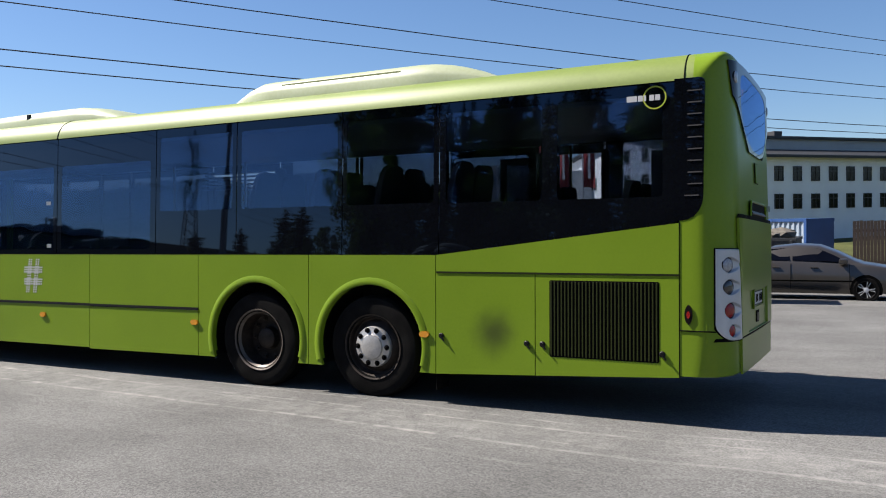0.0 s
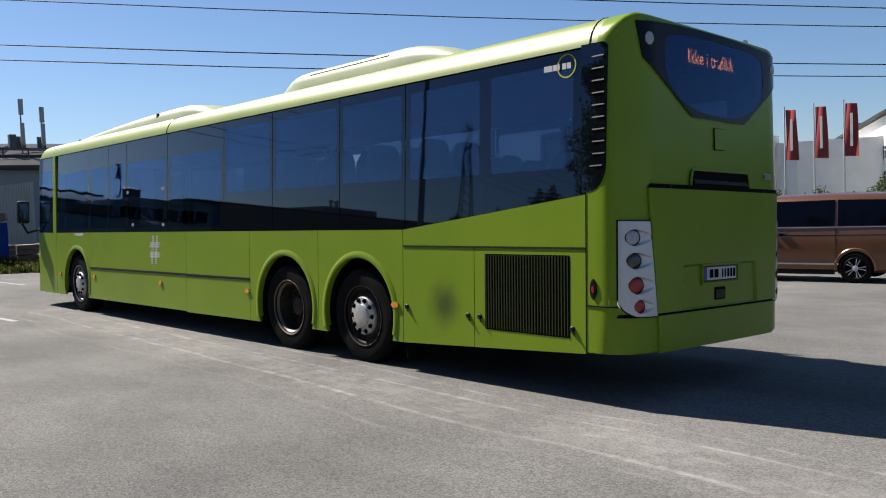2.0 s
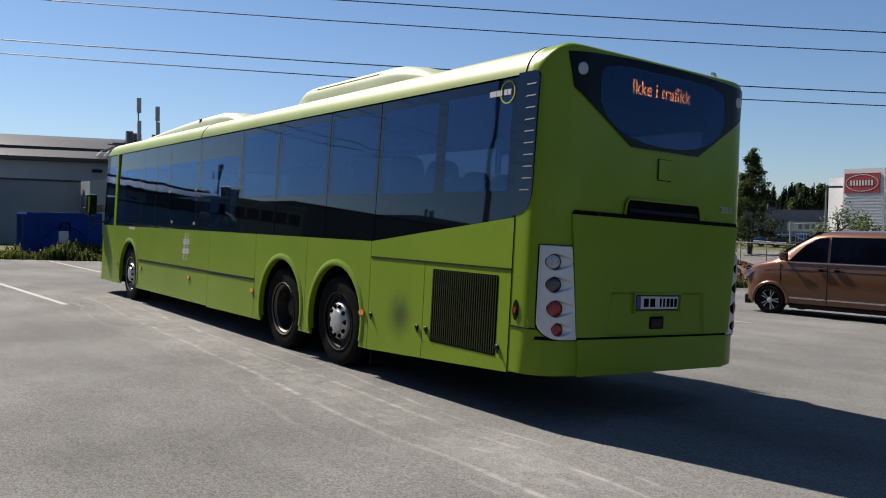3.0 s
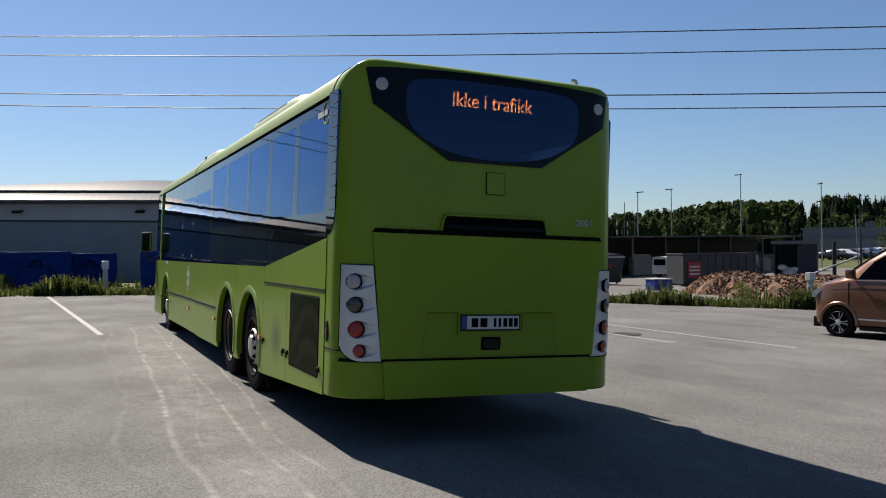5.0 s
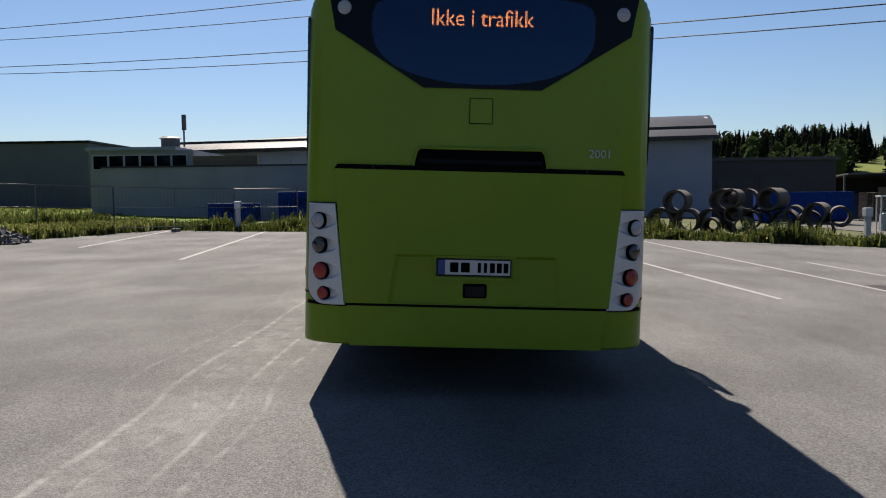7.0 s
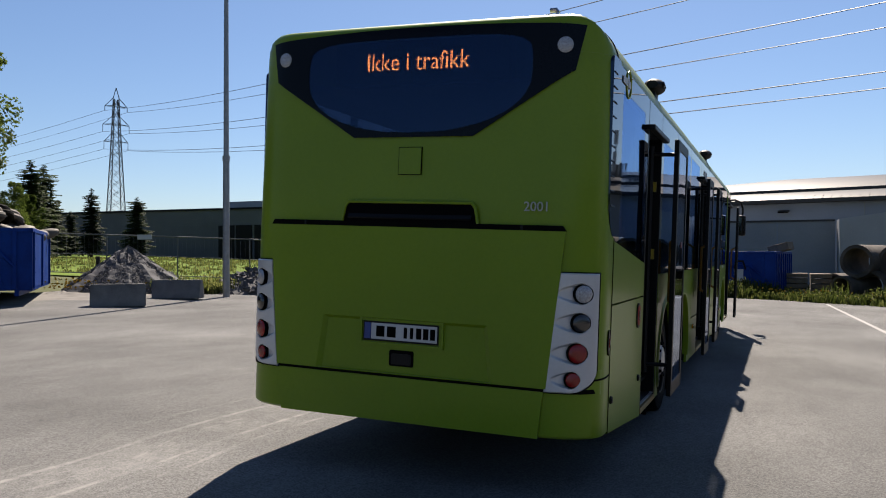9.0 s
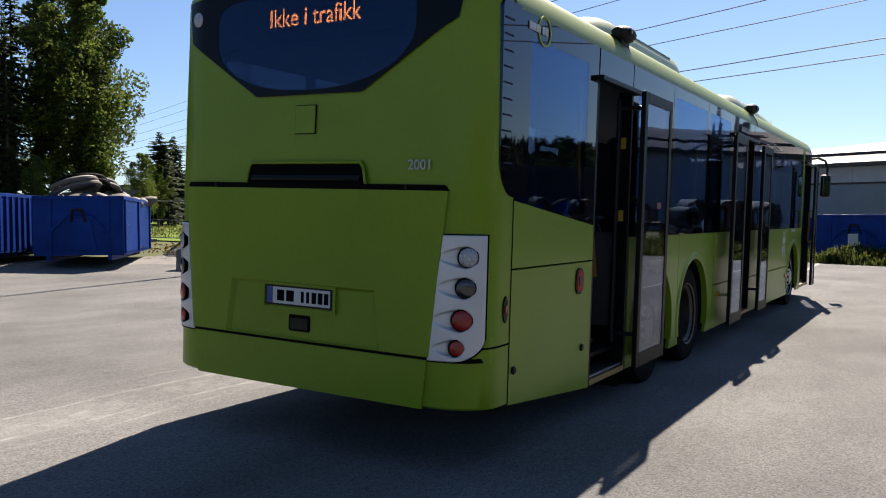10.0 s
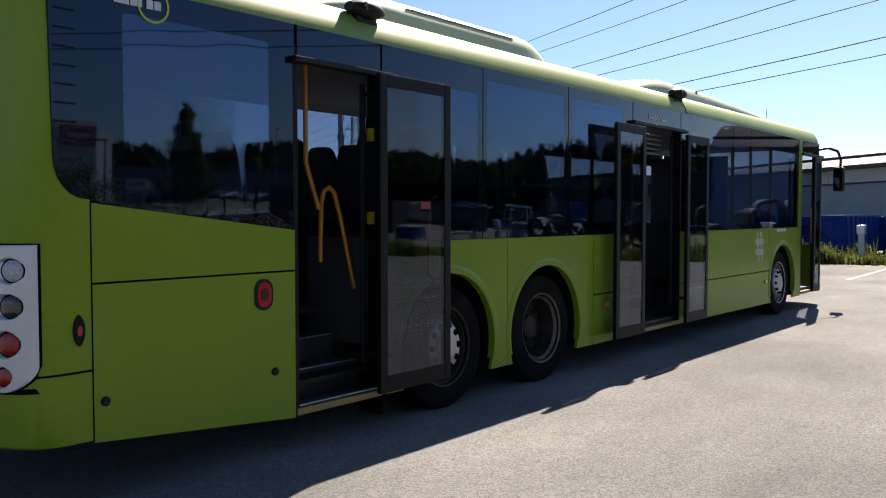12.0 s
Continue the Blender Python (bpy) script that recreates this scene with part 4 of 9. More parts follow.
# ---- wheels ----
def wheel(h, s, zc, style):
    w = part("wheel", lathe(bmesh.new(), [(0.30, -0.13), (0.42, -0.145), (0.485, -0.13), (0.505, -0.09), (0.508, 0.0), (0.505, 0.09), (0.485, 0.13), (0.42, 0.145), (0.30, 0.13)], Matrix.Identity(4), 48, "loop"), RUBBER, bus, "worn black tyre on steel rim", smooth=True)
    w.location = (h, s * 1.085, zc)
    w.rotation_euler = (radians(90 if s < 0 else -90) + radians(2.3), 0, 0)
    # tread grooves
    bm = bmesh.new()
    for zz in (-0.06, -0.02, 0.02, 0.06):
        lathe(bm, [(0.500, zz - 0.006), (0.5095, zz - 0.006), (0.5095, zz + 0.006), (0.500, zz + 0.006)], Matrix.Identity(4), 40, "loop")
    part("tread_groove", bm, GASKET, w)
    if style == "deep":
        bm = lathe(bmesh.new(), [(0.31, 0.135), (0.325, 0.14), (0.315, 0.118), (0.285, 0.10), (0.265, 0.02), (0.255, -0.06), (0.17, -0.075), (0.125, -0.06), (0.11, 0.01), (0.09, 0.025), (0.04, 0.03)], Matrix.Identity(4), 40, "last")
        rim = part("rim", bm, RIM_DARK, w, "rusty deep-dish drive rim", smooth=True)
        part("rim_lip", lathe(bmesh.new(), [(0.278, 0.092), (0.300, 0.118), (0.314, 0.137), (0.327, 0.143), (0.329, 0.137)], Matrix.Identity(4), 40, "none"), RIM_LIP, w, "worn bare steel rim lip", smooth=True)
        zb, mt = -0.06, RIM_DARK
        br = 0.212
    else:
        bm = lathe(bmesh.new(), [(0.31, 0.135), (0.325, 0.142), (0.318, 0.12), (0.292, 0.105), (0.275, 0.06), (0.262, 0.055)], Matrix.Identity(4), 40, "none")
        part("rim", bm, RIM_STEEL if style == "front" else RIM_DARK, w, smooth=True)
        bm = lathe(bmesh.new(), [(0.205, 0.02), (0.205, 0.118), (0.195, 0.135), (0.14, 0.142), (0.125, 0.15), (0.12, 0.162), (0.08, 0.172), (0.03, 0.175)], Matrix.Identity(4), 40)
        part("wheel_trim", bm, HUB_CHROME, w, "bright ring wheel trim with ten nuts", smooth=True)
        bm = lathe(bmesh.new(), [(0.262, 0.055), (0.23, 0.085), (0.205, 0.10)], Matrix.Identity(4), 40, "none")
        part("rim_disc", bm, RIM_DARK if style != "front" else RIM_STEEL, w, smooth=True)
        zb, mt, br = 0.138, GASKET, 0.168
    nut = bmesh.new()
    lathe(nut, [(0.027, 0), (0.027, 0.008), (0.015, 0.010), (0.015, 0.026), (0.006, 0.030)], Matrix.Identity(4), 10)
    nme = mesh_of(nut, "nut", mt, True)
    for k in range(10):
        o = new("nut", nme)
        o.parent = w
        a = 2 * math.pi * k / 10
        o.location = (br * math.cos(a), br * math.sin(a), zb)
    return w

for s, zc in ((-1, 0.513), (1, 0.553)):
    wheel(HUB[0], s, zc, "front")
    wheel(HUB[1], s, zc, "deep")
    wheel(HUB[2], s, zc, "trim")
for h in HUB:
    bm = bmesh.new()
    rod(bm, (h, -0.95, 0.53), (h, 0.95, 0.53), 0.09, 0.09, 12)
    box(bm, h - 0.12, h + 0.12, -0.2, 0.2, 0.36, 0.62, 0.05)
    part("axle", bm, BLACK_PLASTIC, bus)
# mud flaps
for s in (-1, 1):
    bm = bmesh.new()
    box(bm, -2.66, -2.65, s * 0.95, s * 1.2, 0.13, 0.5)
    part("mud_flap", bm, RUBBER, bus)

# ---- doors ----
def leaf(x0, x1, y, z0, z1, label):
    bm = bmesh.new()
    f = 0.075
    for a, b, c, d in ((x0, x0 + f, z0, z1), (x1 - f, x1, z0, z1), (x0 + f, x1 - f, z1 - 0.09, z1), (x0 + f, x1 - f, z0, z0 + 0.12)):
        box(bm, a, b, y - 0.02, y + 0.02, c, d, 0.006)
    lf = part("door_leaf", bm, DOOR_STEEL, bus, label)
    bm = bmesh.new()
    box(bm, x0 + f, x1 - f, y + 0.008, y + 0.014, z0 + 0.12, z1 - 0.09)
    part("door_pane", bm, DOOR_PANE, lf)
    bm = bmesh.new()
    tube(bm, [(x0 + 0.12, y - 0.02, z0 + 0.75), (x0 + 0.12, y - 0.10, z0 + 0.80), (x0 + 0.12, y - 0.10, z0 + 1.35), (x0 + 0.12, y - 0.02, z0 + 1.40)], 0.016, 8)
    part("grab_bar", bm, YELLOW_POLE, lf)
    return lf

leaf(-3.16, -2.38, 1.42, 0.36, 2.60, "grey framed glass door slid open outwards")
leaf(-6.52, -5.86, 1.42, 0.34, 2.56, "grey framed glass door leaf standing open")
leaf(-8.26, -7.62, 1.42, 0.34, 2.56, "grey framed glass door leaf standing open")
for xh, x0, x1 in ((-2.45, -2.56, -1.78), (-6.56, -7.78, -6.54), (-7.70, -7.78, -6.54)):
    bm = bmesh.new()
    tube(bm, [(xh, 1.20, 0.55), (xh, 1.20, 2.55)], 0.022, 8)
    tube(bm, [(xh, 1.20, 0.62), (xh - 0.05, 1.42, 0.62)], 0.018, 8)
    tube(bm, [(xh, 1.20, 2.48), (xh - 0.05, 1.42, 2.48)], 0.018, 8)
    part("door_arm", bm, BLACK_PLASTIC, bus)
for a, b in ((-2.56, -1.76), (-7.80, -6.52), (-13.6, -12.62)):
    for x in (a, b):
        bm = bmesh.new()
        box(bm, x - 0.02, x + 0.02, 1.16, HW - 0.002, 0.32, 2.62, 0.004)
        part("door_post", bm, DOOR_STEEL, bus)
    bm = bmesh.new()
    box(bm, a, b, 1.05, HW + 0.006, 0.30, 0.345, 0.004)
    part("door_sill", bm, mat("sill_yellow", (0.42, 0.30, 0.10), 0.5, 0.2) if a < -2 and a > -3 else bpy.data.materials["sill_yellow"], bus, "worn yellow door sill")
    bm = bmesh.new()
    box(bm, a - 0.10, b + 0.04, HW - 0.01, HW + 0.05, 2.60, 2.64, 0.008)
    part("door_rail", bm, BLACK_PLASTIC, bus)
# yellow tags on the door post
for z in (1.55, 2.15):
    bm = bmesh.new()
    box(bm, -2.53, -2.50, 1.19, 1.24, z, z + 0.09)
    part("post_tag", bm, mat("tag_yellow", (0.6, 0.45, 0.02), 0.5) if z < 2 else bpy.data.materials["tag_yellow"], bus)
# front door leaf, swung out
leaf(-13.0, -12.62, 1.46, 0.36, 2.56, "dark front door leaf standing open")

# ---- inside ----
bm = bmesh.new()
box(bm, -13.8, -12.35, -1.2, 1.2, 0.36, 0.39)
box(bm, -12.35, -11.02, -0.70, 0.70, 0.36, 0.39)
box(bm, -11.02, -5.6, -1.2, 1.2, 0.36, 0.39)
box(bm, -5.6, -2.62, -0.70, 0.70, 0.62, 0.65)
box(bm, -2.62, -0.5, -1.2, 0.55, 0.86, 0.89)
box(bm, -1.7, -0.5, 0.55, 1.2, 0.86, 0.89)
box(bm, -5.6, -5.57, -0.70, 0.70, 0.36, 0.65)
box(bm, -2.65, -2.62, -0.70, 0.6, 0.62, 0.89)
part("floor", bm, FLOOR_VINYL, bus)
bm = bmesh.new()
for k, z in enumerate((0.36, 0.54, 0.71)):
    box(bm, -2.55, -1.78, 1.05 - 0.24 * k, 1.26 - 0.24 * k if k else 1.255, 0.31, z, 0.006)
st = part("step", bm, FLOOR_VINYL, bus, "dark entrance steps with bright nosing")
bm = bmesh.new()
for k, z in enumerate((0.36, 0.54, 0.71)):
    box(bm, -2.54, -1.79, 1.035 - 0.24 * k + 0.21, 1.06 - 0.24 * k + 0.21, z, z + 0.004)
part("step_nosing", bm, SILVER, st)
bm = bmesh.new()
box(bm, -13.6, -0.5, -1.0, 1.0, 2.77, 2.80)
for s in (-1, 1):
    prism(bm, [(s * 1.0, 2.77), (s * 1.20, 2.71), (s * 1.21, 2.75), (s * 1.0, 2.81)], "x", -13.4, -0.5)
part("inner_ceiling", bm, INTERIOR_LIGHT, bus)
for s in (-1, 1):
    bm = bmesh.new()
    spans = ((-13.6, -0.5),) if s < 0 else ((-1.74, -0.5), (-6.5, -2.6), (-12.5, -7.85))
    for a, b in spans:
        box(bm, a, b, s * 1.235, s * 1.20, 1.22, 1.43)
    part("inner_panel", bm, INTERIOR, bus)
bm = bmesh.new()
box(bm, -0.62, -0.45, -1.15, 1.15, 0.9, 2.3)
part("rear_bulkhead", bm, INTERIOR, bus)
cush = bmesh.new()
box(cush, -0.22, 0.22, -0.21, 0.21, 0.40, 0.48, 0.03)
box(cush, -0.05, 0.1, -0.08, 0.08, 0.0, 0.40, 0.01)
cush_me = mesh_of(cush, "seat", SEAT_CLOTH, True)
bk = bmesh.new()
rings = []
for z, w, x in ((0.42, 0.20, 0.19), (0.6, 0.215, 0.21), (0.9, 0.21, 0.25), (1.02, 0.19, 0.27), (1.10, 0.15, 0.28), (1.13, 0.10, 0.285)):
    rings.append([(x - 0.03, -w, z), (x - 0.045, -w * 0.8, z), (x - 0.05, 0, z), (x - 0.045, w * 0.8, z), (x - 0.03, w, z), (x + 0.03, w, z), (x + 0.045, 0, z), (x + 0.03, -w, z)])
v = loft(bk, rings)
bk.faces.new(v[0])
bk.faces.new(v[-1])
back_me = mesh_of(bk, "backrest", SEAT_CLOTH, True)
def seat(x, y, z):
    a = new("seat", cush_me)
    a.parent = bus
    a.location = (x, y, z)
    b = new("backrest", back_me)
    b.parent = a

for x in (-1.1, -1.85, -2.75, -3.55, -4.35, -5.15):
    zf = 0.93 if x > -2.6 else 1.18
    for y in (-0.98, -0.53):
        seat(x, y, zf)
    if x > -1.5 or x < -2.9:
        for y in (0.53, 0.98):
            seat(x, y, zf)
for x in (-6.6, -7.4, -8.2, -9.0, -9.9, -10.6):
    for y in (-0.98, -0.53):
        seat(x, y, 0.39)
for x in (-8.6, -9.4, -10.2):
    for y in (0.53, 0.98):
        seat(x, y, 0.39)
seat(-12.9, -0.65, 0.55)
# handrails by the rear door and stanchions
for pts in ([(-2.09, 1.0, 2.66), (-2.09, 1.0, 1.98), (-2.21, 1.0, 1.66)], [(-2.22, 1.0, 1.28), (-2.235, 1.0, 1.70), (-2.26, 1.0, 1.79), (-2.31, 1.0, 1.815), (-2.36, 1.0, 1.78), (-2.42, 1.0, 1.60), (-2.56, 1.0, 1.07)],
            [(-6.5, 0.5, 0.4), (-6.5, 0.5, 2.65)], [(-7.8, 0.5, 0.4), (-7.8, 0.5, 2.65)], [(-12.5, 1.0, 0.9), (-12.5, 0.6, 1.1), (-12.5, 0.3, 1.1)]):
    part("handrail", tube(bmesh.new(), pts, 0.017, 10), YELLOW_POLE, bus, "yellow handrail")
bm = bmesh.new()
box(bm, -2.62, -2.59, 0.45, 1.18, 0.65, 1.45, 0.01)
part("screen", bm, INTERIOR, bus)

# wall behind the driver
bm = bmesh.new()
box(bm, -12.36, -12.30, -1.22, 0.15, 0.40, 2.62, 0.01)
part("driver_bulkhead", bm, INTERIOR, bus, "dark partition behind the driver")

# ---- mirrors ----
for s in (-1, 1):
    bm = bmesh.new()
    tube(bm, [(-13.7, s * 1.15, 2.74), (-13.88, s * 1.34, 2.79), (-14.02, s * 1.46, 2.74), (-14.09, s * 1.50, 2.60), (-14.09, s * 1.49, 2.42)] if s > 0 else [(-13.75, s * 1.2, 1.50), (-14.0, s * 1.40, 1.42), (-14.05, s * 1.48, 1.60)], 0.022, 8)
    ma = part("mirror", bm, BLACK_PLASTIC, bus, "black outside mirror on a bent arm")
    z0 = 2.02 if s > 0 else 1.60
    bm = bmesh.new()
    box(bm, -14.14, -14.02, s * (1.38 if s > 0 else 1.34), s * 1.57, z0, z0 + 0.45, 0.055)
    part("mirror_head", bm, BLACK_PLASTIC, ma, smooth=True)
    bm = bmesh.new()
    prism(bm, rounded(s * (1.41 if s > 0 else 1.37), s * 1.54, z0 + 0.05, z0 + 0.40, 0.03 * s), "x", -14.022, -14.016)
    part("mirror_glass", bm, MIRROR, ma)

# ---- marks on the sides ----
def side_m(x, z, s):
    return Matrix.Translation((x, s * (HW + 0.001), z)) @ (pose(0, 0, 0, 90, 0, 0) if s < 0 else pose(0, 0, 0, 90, 0, 180))

def weave_mark(x, z, s):
    """White crossed-line mark of small dashes."""
    def dash(bm, u, w):
        prism(bm, [(u - 0.012, w - 0.009), (u + 0.012, w - 0.009), (u + 0.014, w + 0.009), (u - 0.010, w + 0.009)], "y", s * (HW - 0.001), s * (HW + 0.0025))
    for dx in (-0.075, 0.062):
        bm = bmesh.new()
        for j in range(15):
            zz = z - 0.205 + j * 0.029
            for q in (-0.02, 0.02):
                dash(bm, x + dx + q + (zz - z) * 0.14, zz)
        part("side_mark", bm, WHITE_PRINT, bus, "white dashed crossing-lines mark")
    for zz in (z - 0.105, z + 0.045):
        bm = bmesh.new()
        for j in range(11):
            for q in (0, 0.029, 0.058):
                dash(bm, x - 0.16 + j * 0.032 + q * 0.14, zz + q)
        part("side_mark", bm, WHITE_PRINT, bus)

weave_mark(-8.40, 1.15, -1)
weave_mark(-10.62, 1.15, 1)
def ring_logo(x, z, s):
    bm = bmesh.new()
    y = s * (HW + 0.001)
    rings = []
    for i in range(41):
        a = 2 * math.pi * i / 40
        rings.append([(x + (0.092 + d) * math.cos(a), y + s * t, z + (0.092 + d) * math.sin(a)) for d, t in ((-0.006, -0.004), (-0.006, 0.002), (0.006, 0.002), (0.006, -0.004))])
    loft(bm, rings)
    lo = part("side_logo", bm, mat("logo_lime", (0.55, 0.62, 0.03), 0.5) if s < 0 else bpy.data.materials["logo_lime"], bus, "lime ring with a white bar")
    d = 1 if s < 0 else -1
    for k, w in enumerate((0.05, 0.04, 0.04, 0.02, 0.04, 0.04)):
        x0 = x + d * (-0.235 + k * 0.048)
        bm = bmesh.new()
        prism(bm, [(x0, z - 0.024), (x0 + d * w, z - 0.024), (x0 + d * w, z + 0.024), (x0, z + 0.024)], "y", y - s * 0.002, y + s * 0.003)
        lb = part("logo_bar", bm, WHITE_PRINT, lo)
        if s < 0:
            tuck(lb)
    if s < 0:
        tuck(lo)

ring_logo(-0.565, 2.725, -1)
ring_logo(-0.745, 2.77, 1)
text_part("entry_sign", "Inngang foran", 0.085, WHITE_PRINT, bus, side_m(-7.15, 2.74, 1), "white entry lettering above the middle door", 0.001)
for k, w in enumerate((0.09, 0.05, 0.06, 0.05, 0.09, 0.07)):
    x0 = -7.15 + 0.24 - k * 0.083
    bm = bmesh.new()
    prism(bm, [(x0, 2.695), (x0 - w * 0.8, 2.695), (x0 - w * 0.8, 2.718), (x0, 2.718)], "y", HW - 0.001, HW + 0.002)
    part("print_bar", bm, WHITE_PRINT, bus)
for x, w, z, s in ((-11.55, 0.42, 1.36, -1), (-11.6, 0.42, 1.36, 1)):
    bm = bmesh.new()
    for k in range(8):
        x0 = x - w / 2 + k * w / 8
        prism(bm, [(x0, z), (x0 + w / 8 - 0.012, z), (x0 + w / 8 - 0.012, z + 0.045), (x0, z + 0.045)], "y", s * (HW - 0.001), s * (HW + 0.002))
    part("side_print", bm, WHITE_PRINT, bus, "small pale print bars")
for k in range(5):
    bm = bmesh.new()
    box(bm, -7.72, -6.60, 0.96, 1.06, 2.34 + k * 0.055, 2.355 + k * 0.055)
    part("header_louvre", bm, INTERIOR_LIGHT, bus)
bm = bmesh.new()
box(bm, -7.15, -6.72, 0.35, 0.60, 0.86, 1.06, 0.02)
part("heater_box", bm, WHITE_P, bus, "pale box beside the middle entrance")
STICKER_GREY = mat("sticker_grey", (0.34, 0.35, 0.36), 0.5, 0, 0.2, 30)
for x, z in ((-8.1, 1.50), (-9.2, 1.51), (-9.4, 2.02), (-8.12, 2.03)):
    bm = bmesh.new()
    box(bm, x - 0.04, x + 0.04, -(HW - 0.0035), -(HW - 0.0005), z, z + 0.045)
    tuck(part("window_sticker", bm, STICKER_GREY, bus))
bm = bmesh.new()
box(bm, -2.92, -2.81, 1.434, 1.437, 1.66, 1.715)
part("door_sticker", bm, mat("sticker_red", (0.22, 0.02, 0.02), 0.5), bus)

# ---- ground ----
def ground_z(y):
    """Cross-fall of the yard: level on one side, dropping gently on the other, rising to the field."""
    rise = 0.02 * min(65.0, max(0.0, y - 40))
    if y > 40:
        y = 40 + 0.05 * (y - 40) if y < 140 else 45
    z = rise + 0.09 - 0.0465 * math.log1p(math.exp(min(60.0, (y + 1) / 1.5)))
    yy = max(y, -85.0)
    if yy < 0:
        z += 0.12 * math.log1p(math.exp((-yy - 11) / 2)) - 0.06 * math.log1p(math.exp((-yy - 18) / 2))
    return z


def sheet(name, xs, yv, material, dz, label, category, inside=None):
    bm = bmesh.new()
    g = [[bm.verts.new((x, y, ground_z(y) + dz)) for y in yv] for x in xs]
    for i in range(len(xs) - 1):
        for j in range(len(yv) - 1):
            if inside and not inside((xs[i] + xs[i + 1]) / 2, (yv[j] + yv[j + 1]) / 2):
                continue
            bm.faces.new((g[i][j], g[i + 1][j], g[i + 1][j + 1], g[i][j + 1]))
    bmesh.ops.delete(bm, geom=[v for v in bm.verts if not v.link_faces], context="VERTS")
    ob = part(name, bm, material, None, smooth=True)
    return tagged(ob, label, category, kind="structure")


def asphalt():
    """Worn pale asphalt with aggregate, stains, and dusty tyre marks beside the bus."""
    m = mat("asphalt", (0.193, 0.192, 0.187), 0.9, 0, 0.22, 0.35, 0.55, 190, 0, (0.280, 0.278, 0.271), spec=0.12)
    n, ln = m.node_tree.nodes, m.node_tree.links
    b = n["Principled BSDF"]
    base = b.inputs["Base Color"].links[0].from_socket
    tc = n.new("ShaderNodeTexCoord")
    # bright and dark stones
    vo = n.new("ShaderNodeTexVoronoi")
    vo.inputs["Scale"].default_value = 95
    ln.new(tc.outputs["Object"], vo.inputs["Vector"])
    mp = n.new("ShaderNodeMapRange")
    mp.inputs["From Min"].default_value, mp.inputs["From Max"].default_value = 0, 1
    mp.inputs["To Min"].default_value, mp.inputs["To Max"].default_value = 0.58, 1.46
    sp = n.new("ShaderNodeSeparateColor")
    ln.new(vo.outputs["Color"], sp.inputs[0])
    ln.new(sp.outputs[0], mp.inputs["Value"])
    mul = n.new("ShaderNodeMix")
    mul.data_type, mul.blend_type = "RGBA", "MULTIPLY"
    mul.inputs["Factor"].default_value = 0.8
    ln.new(base, mul.inputs["A"])
    ln.new(mp.outputs[0], mul.inputs["B"])
    # pale scuffed patches, drawn out across the yard
    mpg = n.new("ShaderNodeMapping")
    mpg.inputs["Scale"].default_value = (0.35, 0.8, 1)
    ln.new(tc.outputs["Object"], mpg.inputs["Vector"])
    pn = n.new("ShaderNodeTexNoise")
    pn.inputs["Scale"].default_value, pn.inputs["Detail"].default_value, pn.inputs["Roughness"].default_value = 1.3, 7, 0.65
    ln.new(mpg.outputs[0], pn.inputs["Vector"])
    pr = n.new("ShaderNodeMapRange")
    pr.inputs["From Min"].default_value, pr.inputs["From Max"].default_value = 0.30, 0.75
    pr.inputs["To Min"].default_value, pr.inputs["To Max"].default_value = 0.82, 1.22
    ln.new(pn.outputs["Fac"], pr.inputs["Value"])
    mul2 = n.new("ShaderNodeMix")
    mul2.data_type, mul2.blend_type = "RGBA", "MULTIPLY"
    mul2.inputs["Factor"].default_value = 1.0
    ln.new(mul.outputs["Result"], mul2.inputs["A"])
    ln.new(pr.outputs[0], mul2.inputs["B"])
    mul = mul2
    # dusty wheel tracks: wandering lines along x
    sx = n.new("ShaderNodeSeparateXYZ")
    ln.new(tc.outputs["Object"], sx.inputs[0])
    wob = n.new("ShaderNodeTexNoise")
    wob.noise_dimensions = "1D"
    wob.inputs["Scale"].default_value, wob.inputs["Detail"].default_value = 0.32, 2
    ln.new(sx.outputs["X"], wob.inputs["W"])
    fine = n.new("ShaderNodeTexNoise")
    fine.inputs["Scale"].default_value, fine.inputs["Detail"].default_value = 7.0, 8
    ln.new(tc.outputs["Object"], fine.inputs["Vector"])
    total = None
    for k, (y0, slope, amp, width, gain) in enumerate(((-1.98, -0.028, 0.3, 0.80, 0.30), (-2.31, -0.035, 0.34, 0.06, 0.72), (-1.74, -0.024, 0.22, 0.05, 0.78), (-1.50, -0.05, 0.45, 0.045, 0.55), (-2.05, -0.07, 0.9, 0.04, 0.6), (-2.62, -0.015, 1.0, 0.05, 0.22), (-1.90, 0.02, -1.1, 0.03, 0.34))):
        c = n.new("ShaderNodeMath")
        c.operation = "MULTIPLY_ADD"
        c.inputs[1].default_value, c.inputs[2].default_value = amp, y0 - amp * 0.5
        ln.new(wob.outputs["Fac"], c.inputs[0])
        cx = n.new("ShaderNodeMath")
        cx.operation = "MULTIPLY_ADD"
        cx.inputs[1].default_value = slope
        ln.new(sx.outputs["X"], cx.inputs[0])
        ln.new(c.outputs[0], cx.inputs[2])
        d = n.new("ShaderNodeMath")
        d.operation = "SUBTRACT"
        ln.new(sx.outputs["Y"], d.inputs[0])
        ln.new(cx.outputs[0], d.inputs[1])
        a = n.new("ShaderNodeMath")
        a.operation = "ABSOLUTE"
        ln.new(d.outputs[0], a.inputs[0])
        r = n.new("ShaderNodeMapRange")
        r.interpolation_type = "SMOOTHSTEP"
        r.inputs["From Min"].default_value, r.inputs["From Max"].default_value = 0.0, width
        r.inputs["To Min"].default_value, r.inputs["To Max"].default_value = gain, 0.0
        ln.new(a.outputs[0], r.inputs["Value"])
